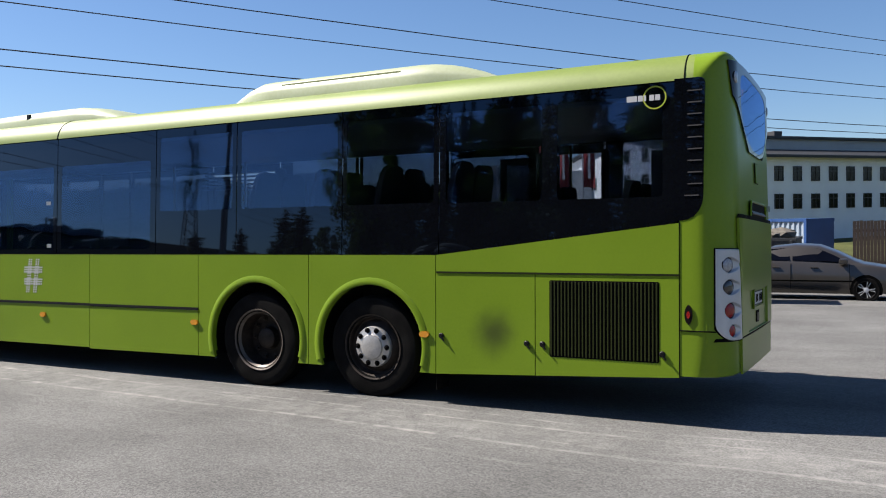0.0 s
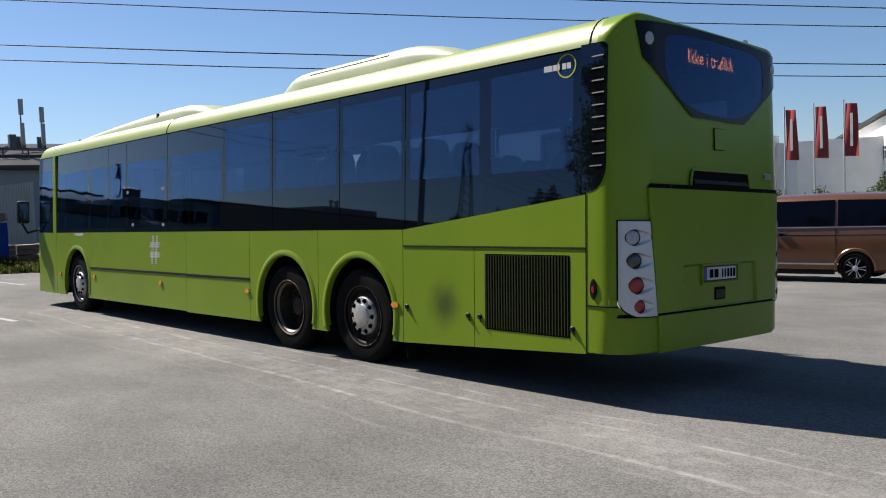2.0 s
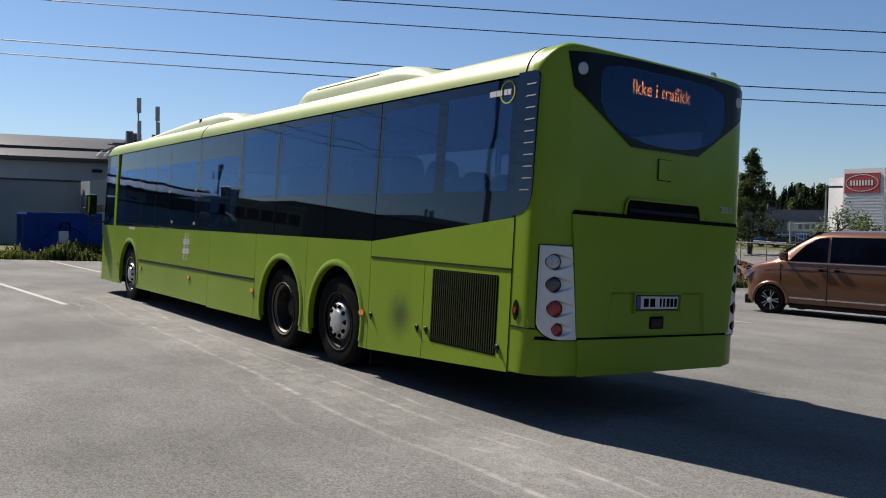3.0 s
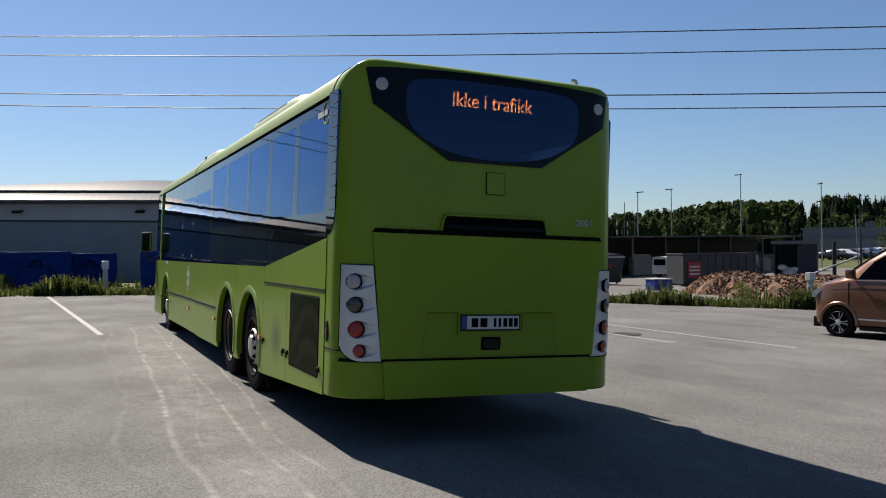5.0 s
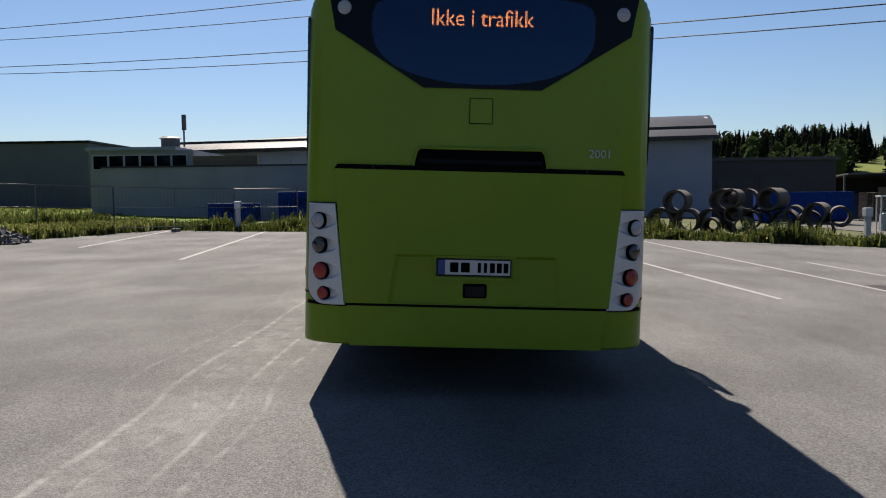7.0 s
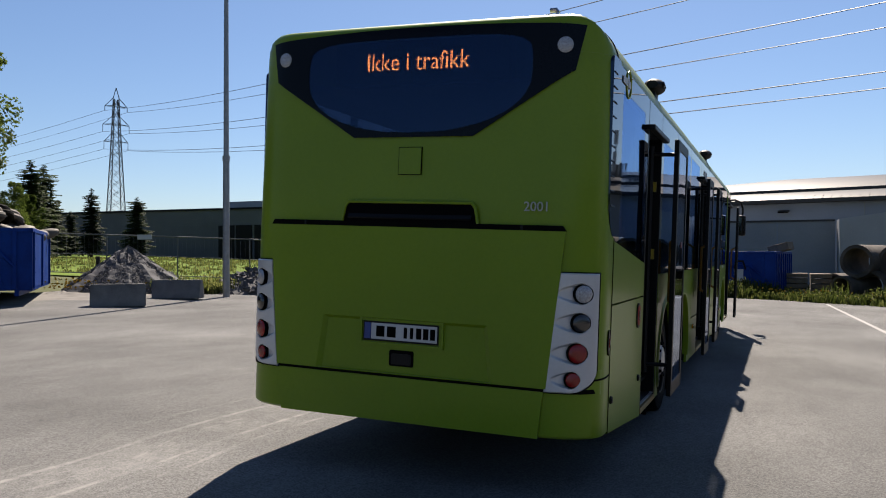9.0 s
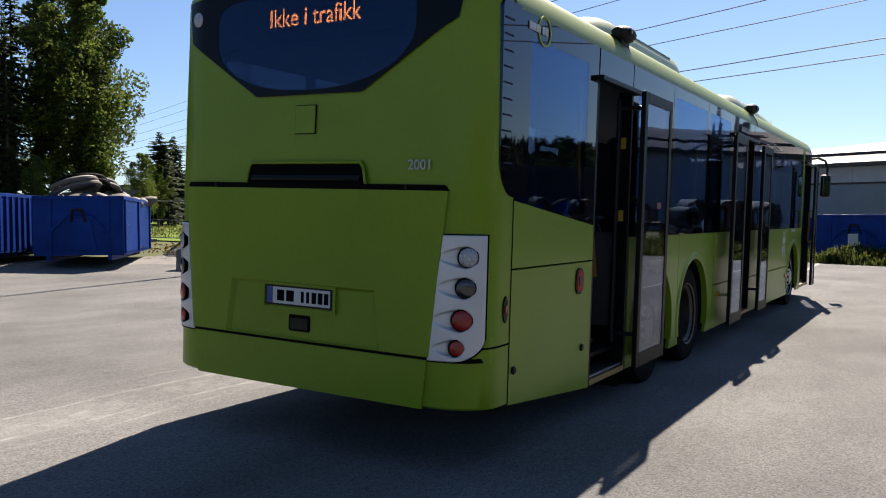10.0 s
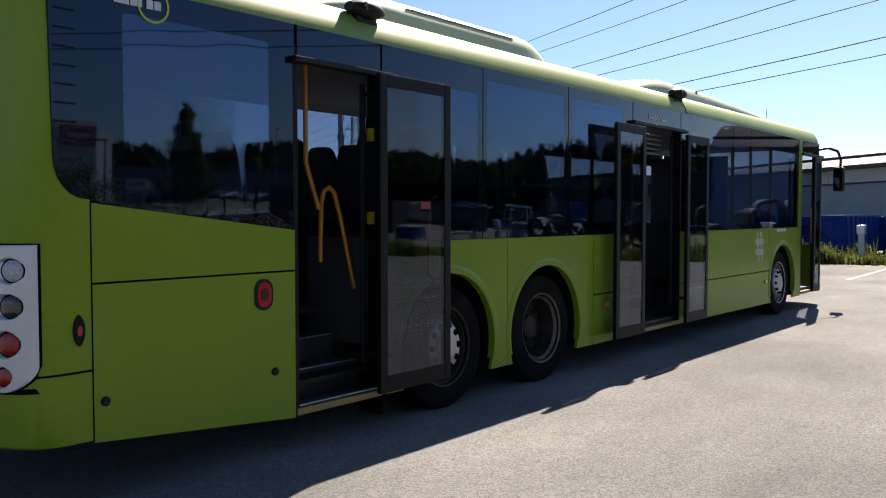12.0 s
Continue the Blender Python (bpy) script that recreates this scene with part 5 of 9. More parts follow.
        if total is None:
            total = r.outputs[0]
        else:
            mx = n.new("ShaderNodeMath")
            mx.operation = "MAXIMUM"
            ln.new(total, mx.inputs[0])
            ln.new(r.outputs[0], mx.inputs[1])
            total = mx.outputs[0]
    # they fade out at both ends and break up
    e1 = n.new("ShaderNodeMapRange")
    e1.interpolation_type = "SMOOTHSTEP"
    e1.inputs["From Min"].default_value, e1.inputs["From Max"].default_value = -14.0, -11.0
    ln.new(sx.outputs["X"], e1.inputs["Value"])
    e2 = n.new("ShaderNodeMapRange")
    e2.interpolation_type = "SMOOTHSTEP"
    e2.inputs["From Min"].default_value, e2.inputs["From Max"].default_value = 7.0, 1.5
    ln.new(sx.outputs["X"], e2.inputs["Value"])
    brk = n.new("ShaderNodeMapRange")
    brk.inputs["From Min"].default_value, brk.inputs["From Max"].default_value = 0.30, 0.66
    ln.new(fine.outputs["Fac"], brk.inputs["Value"])
    patch = n.new("ShaderNodeTexNoise")
    patch.inputs["Scale"].default_value, patch.inputs["Detail"].default_value = 1.1, 4
    ln.new(tc.outputs["Object"], patch.inputs["Vector"])
    gone = n.new("ShaderNodeMapRange")
    gone.inputs["From Min"].default_value, gone.inputs["From Max"].default_value = 0.34, 0.62
    gone.inputs["To Min"].default_value, gone.inputs["To Max"].default_value = 0.35, 1.1
    ln.new(patch.outputs["Fac"], gone.inputs["Value"])
    for o in (e1.outputs[0], e2.outputs[0], brk.outputs[0], gone.outputs[0]):
        mm = n.new("ShaderNodeMath")
        mm.operation = "MULTIPLY"
        ln.new(total, mm.inputs[0])
        ln.new(o, mm.inputs[1])
        total = mm.outputs[0]
    dust = n.new("ShaderNodeMix")
    dust.data_type = "RGBA"
    dust.inputs["B"].default_value = (0.30, 0.294, 0.278, 1)
    ln.new(total, dust.inputs["Factor"])
    ln.new(mul.outputs["Result"], dust.inputs["A"])
    ln.new(dust.outputs["Result"], b.inputs["Base Color"])
    return m


def span(a, b, n):
    return [a + (b - a) * i / n for i in range(n + 1)]


FAR_Y = [-700, -400, -220, -140] + span(-100, -20, 32) + span(-18, 20, 76) + span(22, 60, 24) + [70, 80, 90, 105, 122, 140, 220, 400, 700]
GRASS = mat("dry_grass_ground", (0.075, 0.095, 0.022), 0.9, 0, 0.35, 0.25, 0.6, 30, 0, (0.16, 0.17, 0.05), spec=0.2)
ASPHALT = asphalt()
sheet("ground", [-900, -600, -400, -250, -160, -110, -80, -60, -45, -30, -15, 0, 15, 30, 60, 120, 300, 700], FAR_Y, GRASS, -0.03, "rough grassy ground reaching the horizon", "ground")


EDGE = [(-40, -31), (-14, -30.5), (2, -26.5), (10, -23), (15, -20.5), (19, -16), (25, -12), (60, -12)]
SIDE = [(-33.25, -11.12), (-22.2, -13.41), (-16.25, -15.45), (-10.3, -15.96), (40, -16.5)]


def along(table, v):
    for (a, fa), (b, fb) in zip(table, table[1:]):
        if v <= b:
            return fa + (fb - fa) * (v - a) / (b - a)
    return table[-1][1]


def in_lot(x, y):
    return x > along(EDGE, y) + 0.25 * math.sin(y * 2.1) and y > along(SIDE, x) + 0.2 * math.sin(x * 1.7)


sheet("pavement", span(-34, 40, 148), span(-21, 42, 126), ASPHALT, 0.0, "worn grey asphalt yard with dusty wheel tracks", "asphalt yard", in_lot)


def in_far_yard(x, y):
    return -62 < x < -20 and y > 19.5 + 0.35 * abs(x + 26) ** 0.5 and x < along(EDGE, y) - 3.5 and y < 70

FAR_ASPHALT = mat("dusty_far_asphalt", (0.19, 0.182, 0.17), 0.9, 0, 0.2, 0.3, 0.3, 60, 0, (0.27, 0.257, 0.24), spec=0.12)
sheet("pavement", span(-64, -14, 50), span(17, 74, 57), FAR_ASPHALT, 0.0, "pale dusty asphalt yard before the shed", "asphalt yard", in_far_yard)

# ---- plants ----
rng = random.Random(7)
SPRUCE_GREEN = mat("spruce_needles", (0.028, 0.048, 0.017), 0.8, 0, 0.4, 3, 0, 20, 0, (0.072, 0.105, 0.034), spec=0.2, island=True)
leafy(SPRUCE_GREEN, 0.38)
LEAF_GREEN = mat("leaves", (0.06, 0.105, 0.018), 0.6, 0, 0.35, 2, 0, 20, 0, (0.19, 0.25, 0.05), spec=0.3, island=True)
leafy(LEAF_GREEN, 0.5)
BARK = mat("bark", (0.07, 0.055, 0.042), 0.9, 0, 0.4, 6, 0.5, 30)
WEED_GREEN = mat("weeds", (0.12, 0.165, 0.030), 0.7, 0, 0.4, 2, 0, 20, 0, (0.40, 0.41, 0.13), spec=0.25, island=True)
leafy(WEED_GREEN, 0.5)
FLOWER = mat("yellow_flowers", (0.62, 0.42, 0.02), 0.7)


def tri_mesh(name, verts, faces, material):
    me = bpy.data.meshes.new(name)
    me.from_pydata(verts, [], faces)
    me.materials.append(material)
    return me


def spruce_mesh(h, r, seed, ragged=0.0):
    """Whorls of drooping sprays; a ragged tree has bare stretches, uneven boughs and a thin crown."""
    g = random.Random(seed)
    v, f = [], []
    z = h * (0.06 + 0.14 * ragged)
    while z < h * 0.985:
        k = z / h
        rad = r * (1 - k) ** 0.85 * g.uniform(0.75 - 0.3 * ragged, 1.1) + 0.08
        if ragged and k < 0.9:
            rad = max(rad, r * 0.35) * (0.55 + 0.45 * min(1.0, k / 0.35))
        n = max(5, int((9 + rad * 3) * (1 - 0.35 * ragged)))
        a0 = g.uniform(0, 6.28)
        for i in range(n):
            if g.random() < 0.22 * ragged:
                continue
            a = a0 + 6.283 * i / n + g.uniform(-0.25, 0.25)
            L = rad * g.uniform(0.7 - 0.25 * ragged, 1.15)
            zb = z + g.uniform(-0.5, 0.5) * (h * 0.021 + 0.07)
            c, s = math.cos(a), math.sin(a)
            droop = -0.10 - 0.38 * (1 - k) - 0.2 * ragged * g.random()
            steps = 3 + int(L * (2 + ragged))
            for j in range(steps):
                t0 = (j + 0.15) / steps
                p = Vector((c * L * t0, s * L * t0, zb + droop * L * t0 + 0.14 * L * t0 * t0))
                w = (0.20 + 0.16 * L) * (1 - 0.6 * t0) * g.uniform(0.7, 1.3) * (1 - 0.25 * ragged)
                out = Vector((c, s, droop * 0.6)) * (L / steps * 1.9)
                side = Vector((-s, c, g.uniform(-0.25, 0.25))) * w
                hang = Vector((0, 0, -w * g.uniform(0.25, 0.9)))
                b = len(v)
                v += [p, p + out * 0.5 + side + hang, p + out, p + out * 0.5 - side + hang]
                f += [(b, b + 1, b + 2), (b, b + 2, b + 3)]
        z += (h * 0.016 + 0.055) * (1 + 0.5 * ragged * g.random())
    return tri_mesh("crown", v, f, SPRUCE_GREEN)


def trunk_mesh(h, r):
    bm = bmesh.new()
    rod(bm, (0, 0, -0.3), (0, 0, h), r, r * 0.15, 8)
    return mesh_of(bm, "trunk", BARK, True)


def broadleaf(h, r, seed, count, low=0.2, leaf=1.0):
    g = random.Random(seed)
    bm = bmesh.new()
    rod(bm, (0, 0, -0.2), (0, 0, h * 0.75), h * 0.018 + 0.03, h * 0.006, 8)
    blobs = []
    for i in range(16):
        z = h * (low + (0.98 - low) * (i + 0.5) / 16)
        k = (z / h - low) / (1 - low)
        env = r * math.sin(math.pi * (0.15 + 0.80 * k)) ** 0.8
        for j in range(3):
            a = g.uniform(0, 6.28)
            d = env * g.uniform(0.15, 0.85)
            c = Vector((d * math.cos(a), d * math.sin(a), z + g.uniform(-0.3, 0.3)))
            blobs.append((c, env * g.uniform(0.17, 0.34) + 0.15))
            if j == 0:
                rod(bm, (0, 0, z * 0.8), c, 0.03 + h * 0.002, 0.01, 5)
    v, f = [], []
    for i in range(count):
        c, rad = g.choice(blobs)
        d = Vector((g.gauss(0, 1), g.gauss(0, 1), g.gauss(0, 0.9))).normalized() * rad * g.uniform(0.5, 1.05)
        p = c + d
        s = (h * 0.011 * g.uniform(0.6, 1.5) + 0.05) * leaf
        u = Vector((g.gauss(0, 1), g.gauss(0, 1), g.gauss(0, 1))).normalized() * s
        w = u.orthogonal().normalized() * s * 0.7
        b = len(v)
        v += [p - u, p + w, p + u, p - w]
        f += [(b, b + 1, b + 2, b + 3)]
    return mesh_of(bm, "trunk", BARK, True), tri_mesh("crown", v, f, LEAF_GREEN)


def plant(name, x, y, trunk, crown, label, category, group, turn=0.0, scale=1.0, dz=-0.05):
    t = thing(name, Matrix.LocRotScale((x, y, ground_z(y) + dz), Euler((0, 0, turn)), (scale,) * 3), label, category, group)
    for nm, me in (("trunk", trunk), ("crown", crown)):
        o = new(nm, me)
        o.parent = t
    return t


SPR = [(spruce_mesh(10, 3.5, 1, 0.4), trunk_mesh(9.5, 0.2)), (spruce_mesh(10, 3.1, 2, 0.5), trunk_mesh(9.5, 0.2)), (spruce_mesh(10, 3.8, 3, 0.45), trunk_mesh(9.5, 0.2))]
# lone spruces before the field
for i, (x, y, h) in enumerate(((-45.0, -52, 7.6), (-50.0, -52, 6.0), (-55.4, -52, 5.7), (-47.2, -53, 4.6), (-42.6, -50, 5.8), (-52.6, -57, 4.2), (-40.2, -48, 7.4), (-48.2, -57, 4.4))):
    c, t = SPR[i % 3]
    plant("spruce_tree", x, y, t, c, "dark green pointed spruce standing at the field", "tree", "spruces at the field", i * 1.7, h / 10)
# tall spruce row behind the skips
TALL = [(spruce_mesh(15.5, 2.7, 11, 1.0), trunk_mesh(15.2, 0.22)), (spruce_mesh(15.5, 2.3, 12, 0.8), trunk_mesh(15.2, 0.20)), (spruce_mesh(15.5, 3.0, 13, 1.0), trunk_mesh(15.2, 0.24))]
for i in range(54):
    x = -30.6 + i * 0.80 + rng.uniform(-0.6, 0.6)
    y = -43.5 - (i % 3) * 3.4 - rng.uniform(0, 1.5)
    c, t = TALL[i % 3]
    if i % 7 == 3:
        continue
    plant("spruce_tree", x, y, t, c, "tall dark spruce in a dense row", "tree", "tall spruce row", rng.uniform(0, 6), rng.uniform(0.80, 1.06))
for i in range(34):
    c, t = TALL[(i + 1) % 3]
    plant("spruce_tree", -34.0 + i * 1.25 + rng.uniform(-0.5, 0.5), -55.5 - rng.uniform(0, 5), t, c, "tall dark spruce in the wood behind the row", "tree", "spruces behind the row", rng.uniform(0, 6), rng.uniform(0.95, 1.15))
aspen = broadleaf(15.0, 3.7, 21, 16000, 0.20, 0.50)
for i, (x, y, s) in enumerate(((-30.8, -44.5, 1.10), (-33.0, -46.8, 1.02), (-31.6, -48.5, 1.08), (-22.8, -47.5, 0.90), (-20.6, -44.2, 0.92), (-16.0, -43.0, 0.93), (-11.2, -44.0, 0.90), (-5.5, -43.5, 0.92), (0.5, -44.0, 0.9))):
    plant("aspen_tree", x, y, aspen[0], aspen[1], "tall leafy aspen at the spruce row", "tree", "leafy aspens", 0.4 + i * 1.9, s)
for i, (x, y, s) in enumerate(((-36.5, -44, 0.30), (-33.5, -42, 0.34), (-26, -42, 0.3), (-22, -43, 0.3))):
    plant("young_tree", x, y, aspen[0], aspen[1], "small bushy tree under the spruces", "tree", "undergrowth trees", i, s)


def birch_meshes(h, r, seed, count):
    """Pointed loose crown: drooping sprays of small leaves round several stems."""
    g = random.Random(seed)
    bm = bmesh.new()
    for k in range(4):
        a0 = k * 1.6
        rod(bm, (0.12 * math.cos(a0), 0.12 * math.sin(a0), -0.2), (0.45 * math.cos(a0), 0.45 * math.sin(a0), h * (0.9 if k == 0 else 0.5)), 0.09, 0.02, 7)
    v, f = [], []
    sprays = []
    for i in range(150):
        k = i / 150
        z = h * (0.15 + 0.83 * k)
        env = r * min(1.0, 0.70 + 1.8 * k) * (1 - k) ** 0.95 + 0.16
        a1 = g.uniform(0, 6.283)
        out = env * g.uniform(0.45, 1.12)
        tip = Vector((out * math.cos(a1), out * math.sin(a1), z + g.uniform(0.0, 0.5)))
        rod(bm, (0, 0, z * 0.88), tip, 0.02, 0.006, 4)
        sprays.append((tip, 0.26 + 0.24 * env * g.random()))
    for i in range(count):
        c, rad = g.choice(sprays)
        t = g.random()
        pt = c * (1 - 0.35 * t * g.random())
        pt = Vector((pt.x, pt.y, c.z)) + Vector((g.gauss(0, 0.45) * rad, g.gauss(0, 0.45) * rad, -abs(g.gauss(0, 0.9)) * rad + 0.15))
        s = g.uniform(0.06, 0.12)
        u = Vector((g.gauss(0, 1), g.gauss(0, 1), g.gauss(0, 1))).normalized() * s
        w = u.orthogonal().normalized() * s * 0.7
        n0 = len(v)
        v += [pt - u, pt + w, pt + u, pt - w]
        f += [(n0, n0 + 1, n0 + 2, n0 + 3)]
    return mesh_of(bm, "trunk", BARK, True), tri_mesh("crown", v, f, BIRCH_LEAF)


BIRCH_LEAF = leafy(mat("birch_leaves", (0.034, 0.064, 0.013), 0.7, 0, 0.35, 2, 0, 20, 0, (0.11, 0.155, 0.034), spec=0.12, island=True), 0.4)
birch = birch_meshes(9.2, 2.75, 33, 15000)
plant("birch_tree", -40.6, 60.5, birch[0], birch[1], "slender leafy birch with loose drooping sprays at the far gate", "tree", "", 1.0, 1.0)
bush = broadleaf(2.6, 1.5, 44, 2600, 0.0, 0.55)
for i, (x, y, s) in enumerate(((-18.5, 37.9, 1.3), (-19.9, 38.2, 1.5), (-15.2, 37.8, 1.1), (-13.0, 38.5, 0.95), (-22.5, 38.0, 0.75), (-11.0, 39.0, 1.1), (-9.0, 45.0, 1.2), (-14.6, 45.5, 1.3), (-12.2, 45.0, 1.2))):
    plant("bush", x, y, bush[0], bush[1], "green leafy bush beside the car park", "bush", "bushes by the car park", i * 1.3, s)

# trees on the open side of the yard
for i in range(22):
    a = radians(38 + i * 2.1)
    dist = 44 + (i % 3) * 4
    plant("aspen_tree", 4 + dist * math.cos(a), 4 + dist * math.sin(a), aspen[0], aspen[1], "leafy roadside tree at the yard's open side", "tree", "roadside trees", i * 2.3, 0.46 + 0.05 * (i % 4))

# ---- white parking lines ----
LINE_WHITE = mat("worn_line_paint", (0.62, 0.61, 0.58), 0.8, 0, 0.25, 2.5, 0.3, 60, 0, (0.42, 0.41, 0.39))
def line(x0, y0, x1, y1, w=0.11):
    bm = bmesh.new()
    d = Vector((x1 - x0, y1 - y0, 0))
    n = Vector((-d.y, d.x, 0)).normalized() * w / 2
    k = 14
    rows = []
    for i in range(k + 1):
        p = Vector((x0, y0, 0)) + d * (i / k)
        rows.append([bm.verts.new((q.x, q.y, ground_z(q.y) + 0.006)) for q in (p - n, p + n)])
    for a, b in zip(rows, rows[1:]):
        bm.faces.new((a[0], a[1], b[1], b[0]))
    return tagged(part("parking_line", bm, LINE_WHITE), "worn white painted parking line on asphalt", "road marking", "parking lines", "structure")

for a in ((-13.7, -6.28, -29.6, -7.36), (-11.0, -2.49, -27.4, -3.62), (-18.3, -10.6, -31.0, -11.5), (-20.0, 0.26, -26.6, 0.02), (-10.4, 4.66, -25.0, 3.78), (-6.3, 4.95, -10.2, 4.66), (-6.4, 7.3, -22.5, 6.9), (-5.0, 8.9, -13.8, 8.7)):
    line(*a)
# manhole
bm = bmesh.new()
lathe(bm, [(0.36, 0), (0.36, 0.006), (0.30, 0.006), (0.29, 0.003)], pose(-8.2, 7.5, ground_z(7.5) + 0.002), 24)
tagged(part("manhole_cover", bm, RIM_DARK), "round dark iron manhole cover in the asphalt", "manhole")

# ---- van ----
VAN_PAINT = mat("copper_paint", (0.235, 0.105, 0.052), 0.30, 0.45, 0.08, 1.5, 0, 60, 0.5)
CAR_GLASS = mat("dark_car_glass", (0.004, 0.005, 0.010), 0.03, 0, 0.2, spec=0.12)
CAR_GLASS.node_tree.nodes["Principled BSDF"].inputs["Specular Tint"].default_value = (0.45, 0.6, 1, 1)
TAIL_RED = mat("tail_lamp_red", (0.35, 0.012, 0.01), 0.12, 0, 0.1, 10, 0, 50, 0.5)


def car_wheel(parent, x, y, r, s, rim_mat):
    w = part("wheel", lathe(bmesh.new(), [(r * 0.66, -0.10), (r * 0.92, -0.105), (r, -0.07), (r, 0.07), (r * 0.92, 0.105), (r * 0.66, 0.10)], Matrix.Identity(4), 32, "loop"), RUBBER, parent, smooth=True)
    w.location = (x, y, r)
    w.rotation_euler = (radians(90) * (-1 if s > 0 else 1), 0, 0)
    part("rim", lathe(bmesh.new(), [(r * 0.70, 0.10), (r * 0.68, 0.108), (r * 0.64, 0.09), (r * 0.62, 0.05), (r * 0.2, 0.05)], Matrix.Identity(4), 32, "last"), BLACK_PLASTIC, w, smooth=True)
    bm = bmesh.new()
    for k in range(5):
        a = 2 * math.pi * k / 5
        for d in (-0.13, 0.13):
            p = [Vector((math.cos(a + q) * rr, math.sin(a + q) * rr, 0)) for q, rr in ((d * 0.4, r * 0.14), (d * 1.0, r * 0.63), (d * 1.75, r * 0.63), (d * 2.2, r * 0.14))]
            prism(bm, [(q.x, q.y) for q in p], "z", 0.07, 0.098)
    lathe(bm, [(r * 0.20, 0.05), (r * 0.19, 0.10), (r * 0.1, 0.108)], Matrix.Identity(4), 16)
    part("spoke_set", bm, rim_mat, w, smooth=True)
    return w


def car_shell(name, rows, mats, parent, label=""):
    """Lofts a car body from cross-sections along x; each row: x and half outline of (y, z) from sill to roof centre."""
    bm = bmesh.new()
    rings = []
    for x, half in rows:
        rings.append([(x, -y, z) for y, z in half] + [(x, y, z) for y, z in half[::-1]])
    vs = loft(bm, rings, closed=False)
    bm.faces.new(vs[0])
    bm.faces.new(vs[-1])
    return part(name, bm, mats, parent, label, smooth=True)


van = thing("van", Matrix.LocRotScale((-2.72, 13.38, ground_z(12.6)), Euler((0, 0, radians(8.3))), None), "copper brown passenger van with its tailgate open", "van")
def vsec(w, zs, belt, roof, tumble=0.17):
    return [(w - 0.10, zs), (w - 0.02, zs + 0.06), (w, zs + 0.30), (w - 0.015, belt), (w - 0.04, belt + 0.06), (w - tumble * 0.75, roof - 0.13), (w - tumble - 0.04, roof - 0.05), (w - tumble - 0.18, roof), (0.0, roof + 0.03)]

rows = [(-4.71, vsec(0.66, 0.30, 0.84, 0.98, 0.05)), (-4.67, vsec(0.80, 0.26, 0.92, 1.07, 0.06)), (-4.54, vsec(0.91, 0.24, 1.00, 1.15, 0.08)), (-4.32, vsec(0.945, 0.24, 1.08, 1.22, 0.10)), (-4.08, vsec(0.95, 0.24, 1.14, 1.30, 0.10)),
        (-3.80, vsec(0.95, 0.24, 1.18, 1.47, 0.13)), (-3.45, vsec(0.95, 0.24, 1.18, 1.71, 0.15)), (-3.12, vsec(0.95, 0.24, 1.18, 1.89, 0.16)), (-2.8, vsec(0.95, 0.24, 1.18, 1.945, 0.16)), (-1.5, vsec(0.95, 0.24, 1.18, 1.955, 0.16)), (-0.25, vsec(0.95, 0.24, 1.18, 1.93, 0.16)), (-0.10, vsec(0.94, 0.30, 1.18, 1.88, 0.16))]
car_shell("body", rows, VAN_PAINT, van, "copper brown metallic van body")
# side windows follow the lean of the upper body
def van_pane(pts, s, name="window"):
    bm = bmesh.new()
    def out(z):
        k = (z - 1.24) / (1.82 - 1.24)
        return s * (0.91 - 0.080 * k + 0.010)
    a = [bm.verts.new((x, out(z), z)) for x, z in pts]
    b = [bm.verts.new((x, out(z) - s * 0.02, z)) for x, z in pts]
    bm.faces.new(a)
    bm.faces.new(b[::-1])
    for i in range(len(pts)):
        j = (i + 1) % len(pts)
        bm.faces.new((a[i], b[i], b[j], a[j]))
    return part(name, bm, CAR_GLASS, van, "dark tinted van side window")

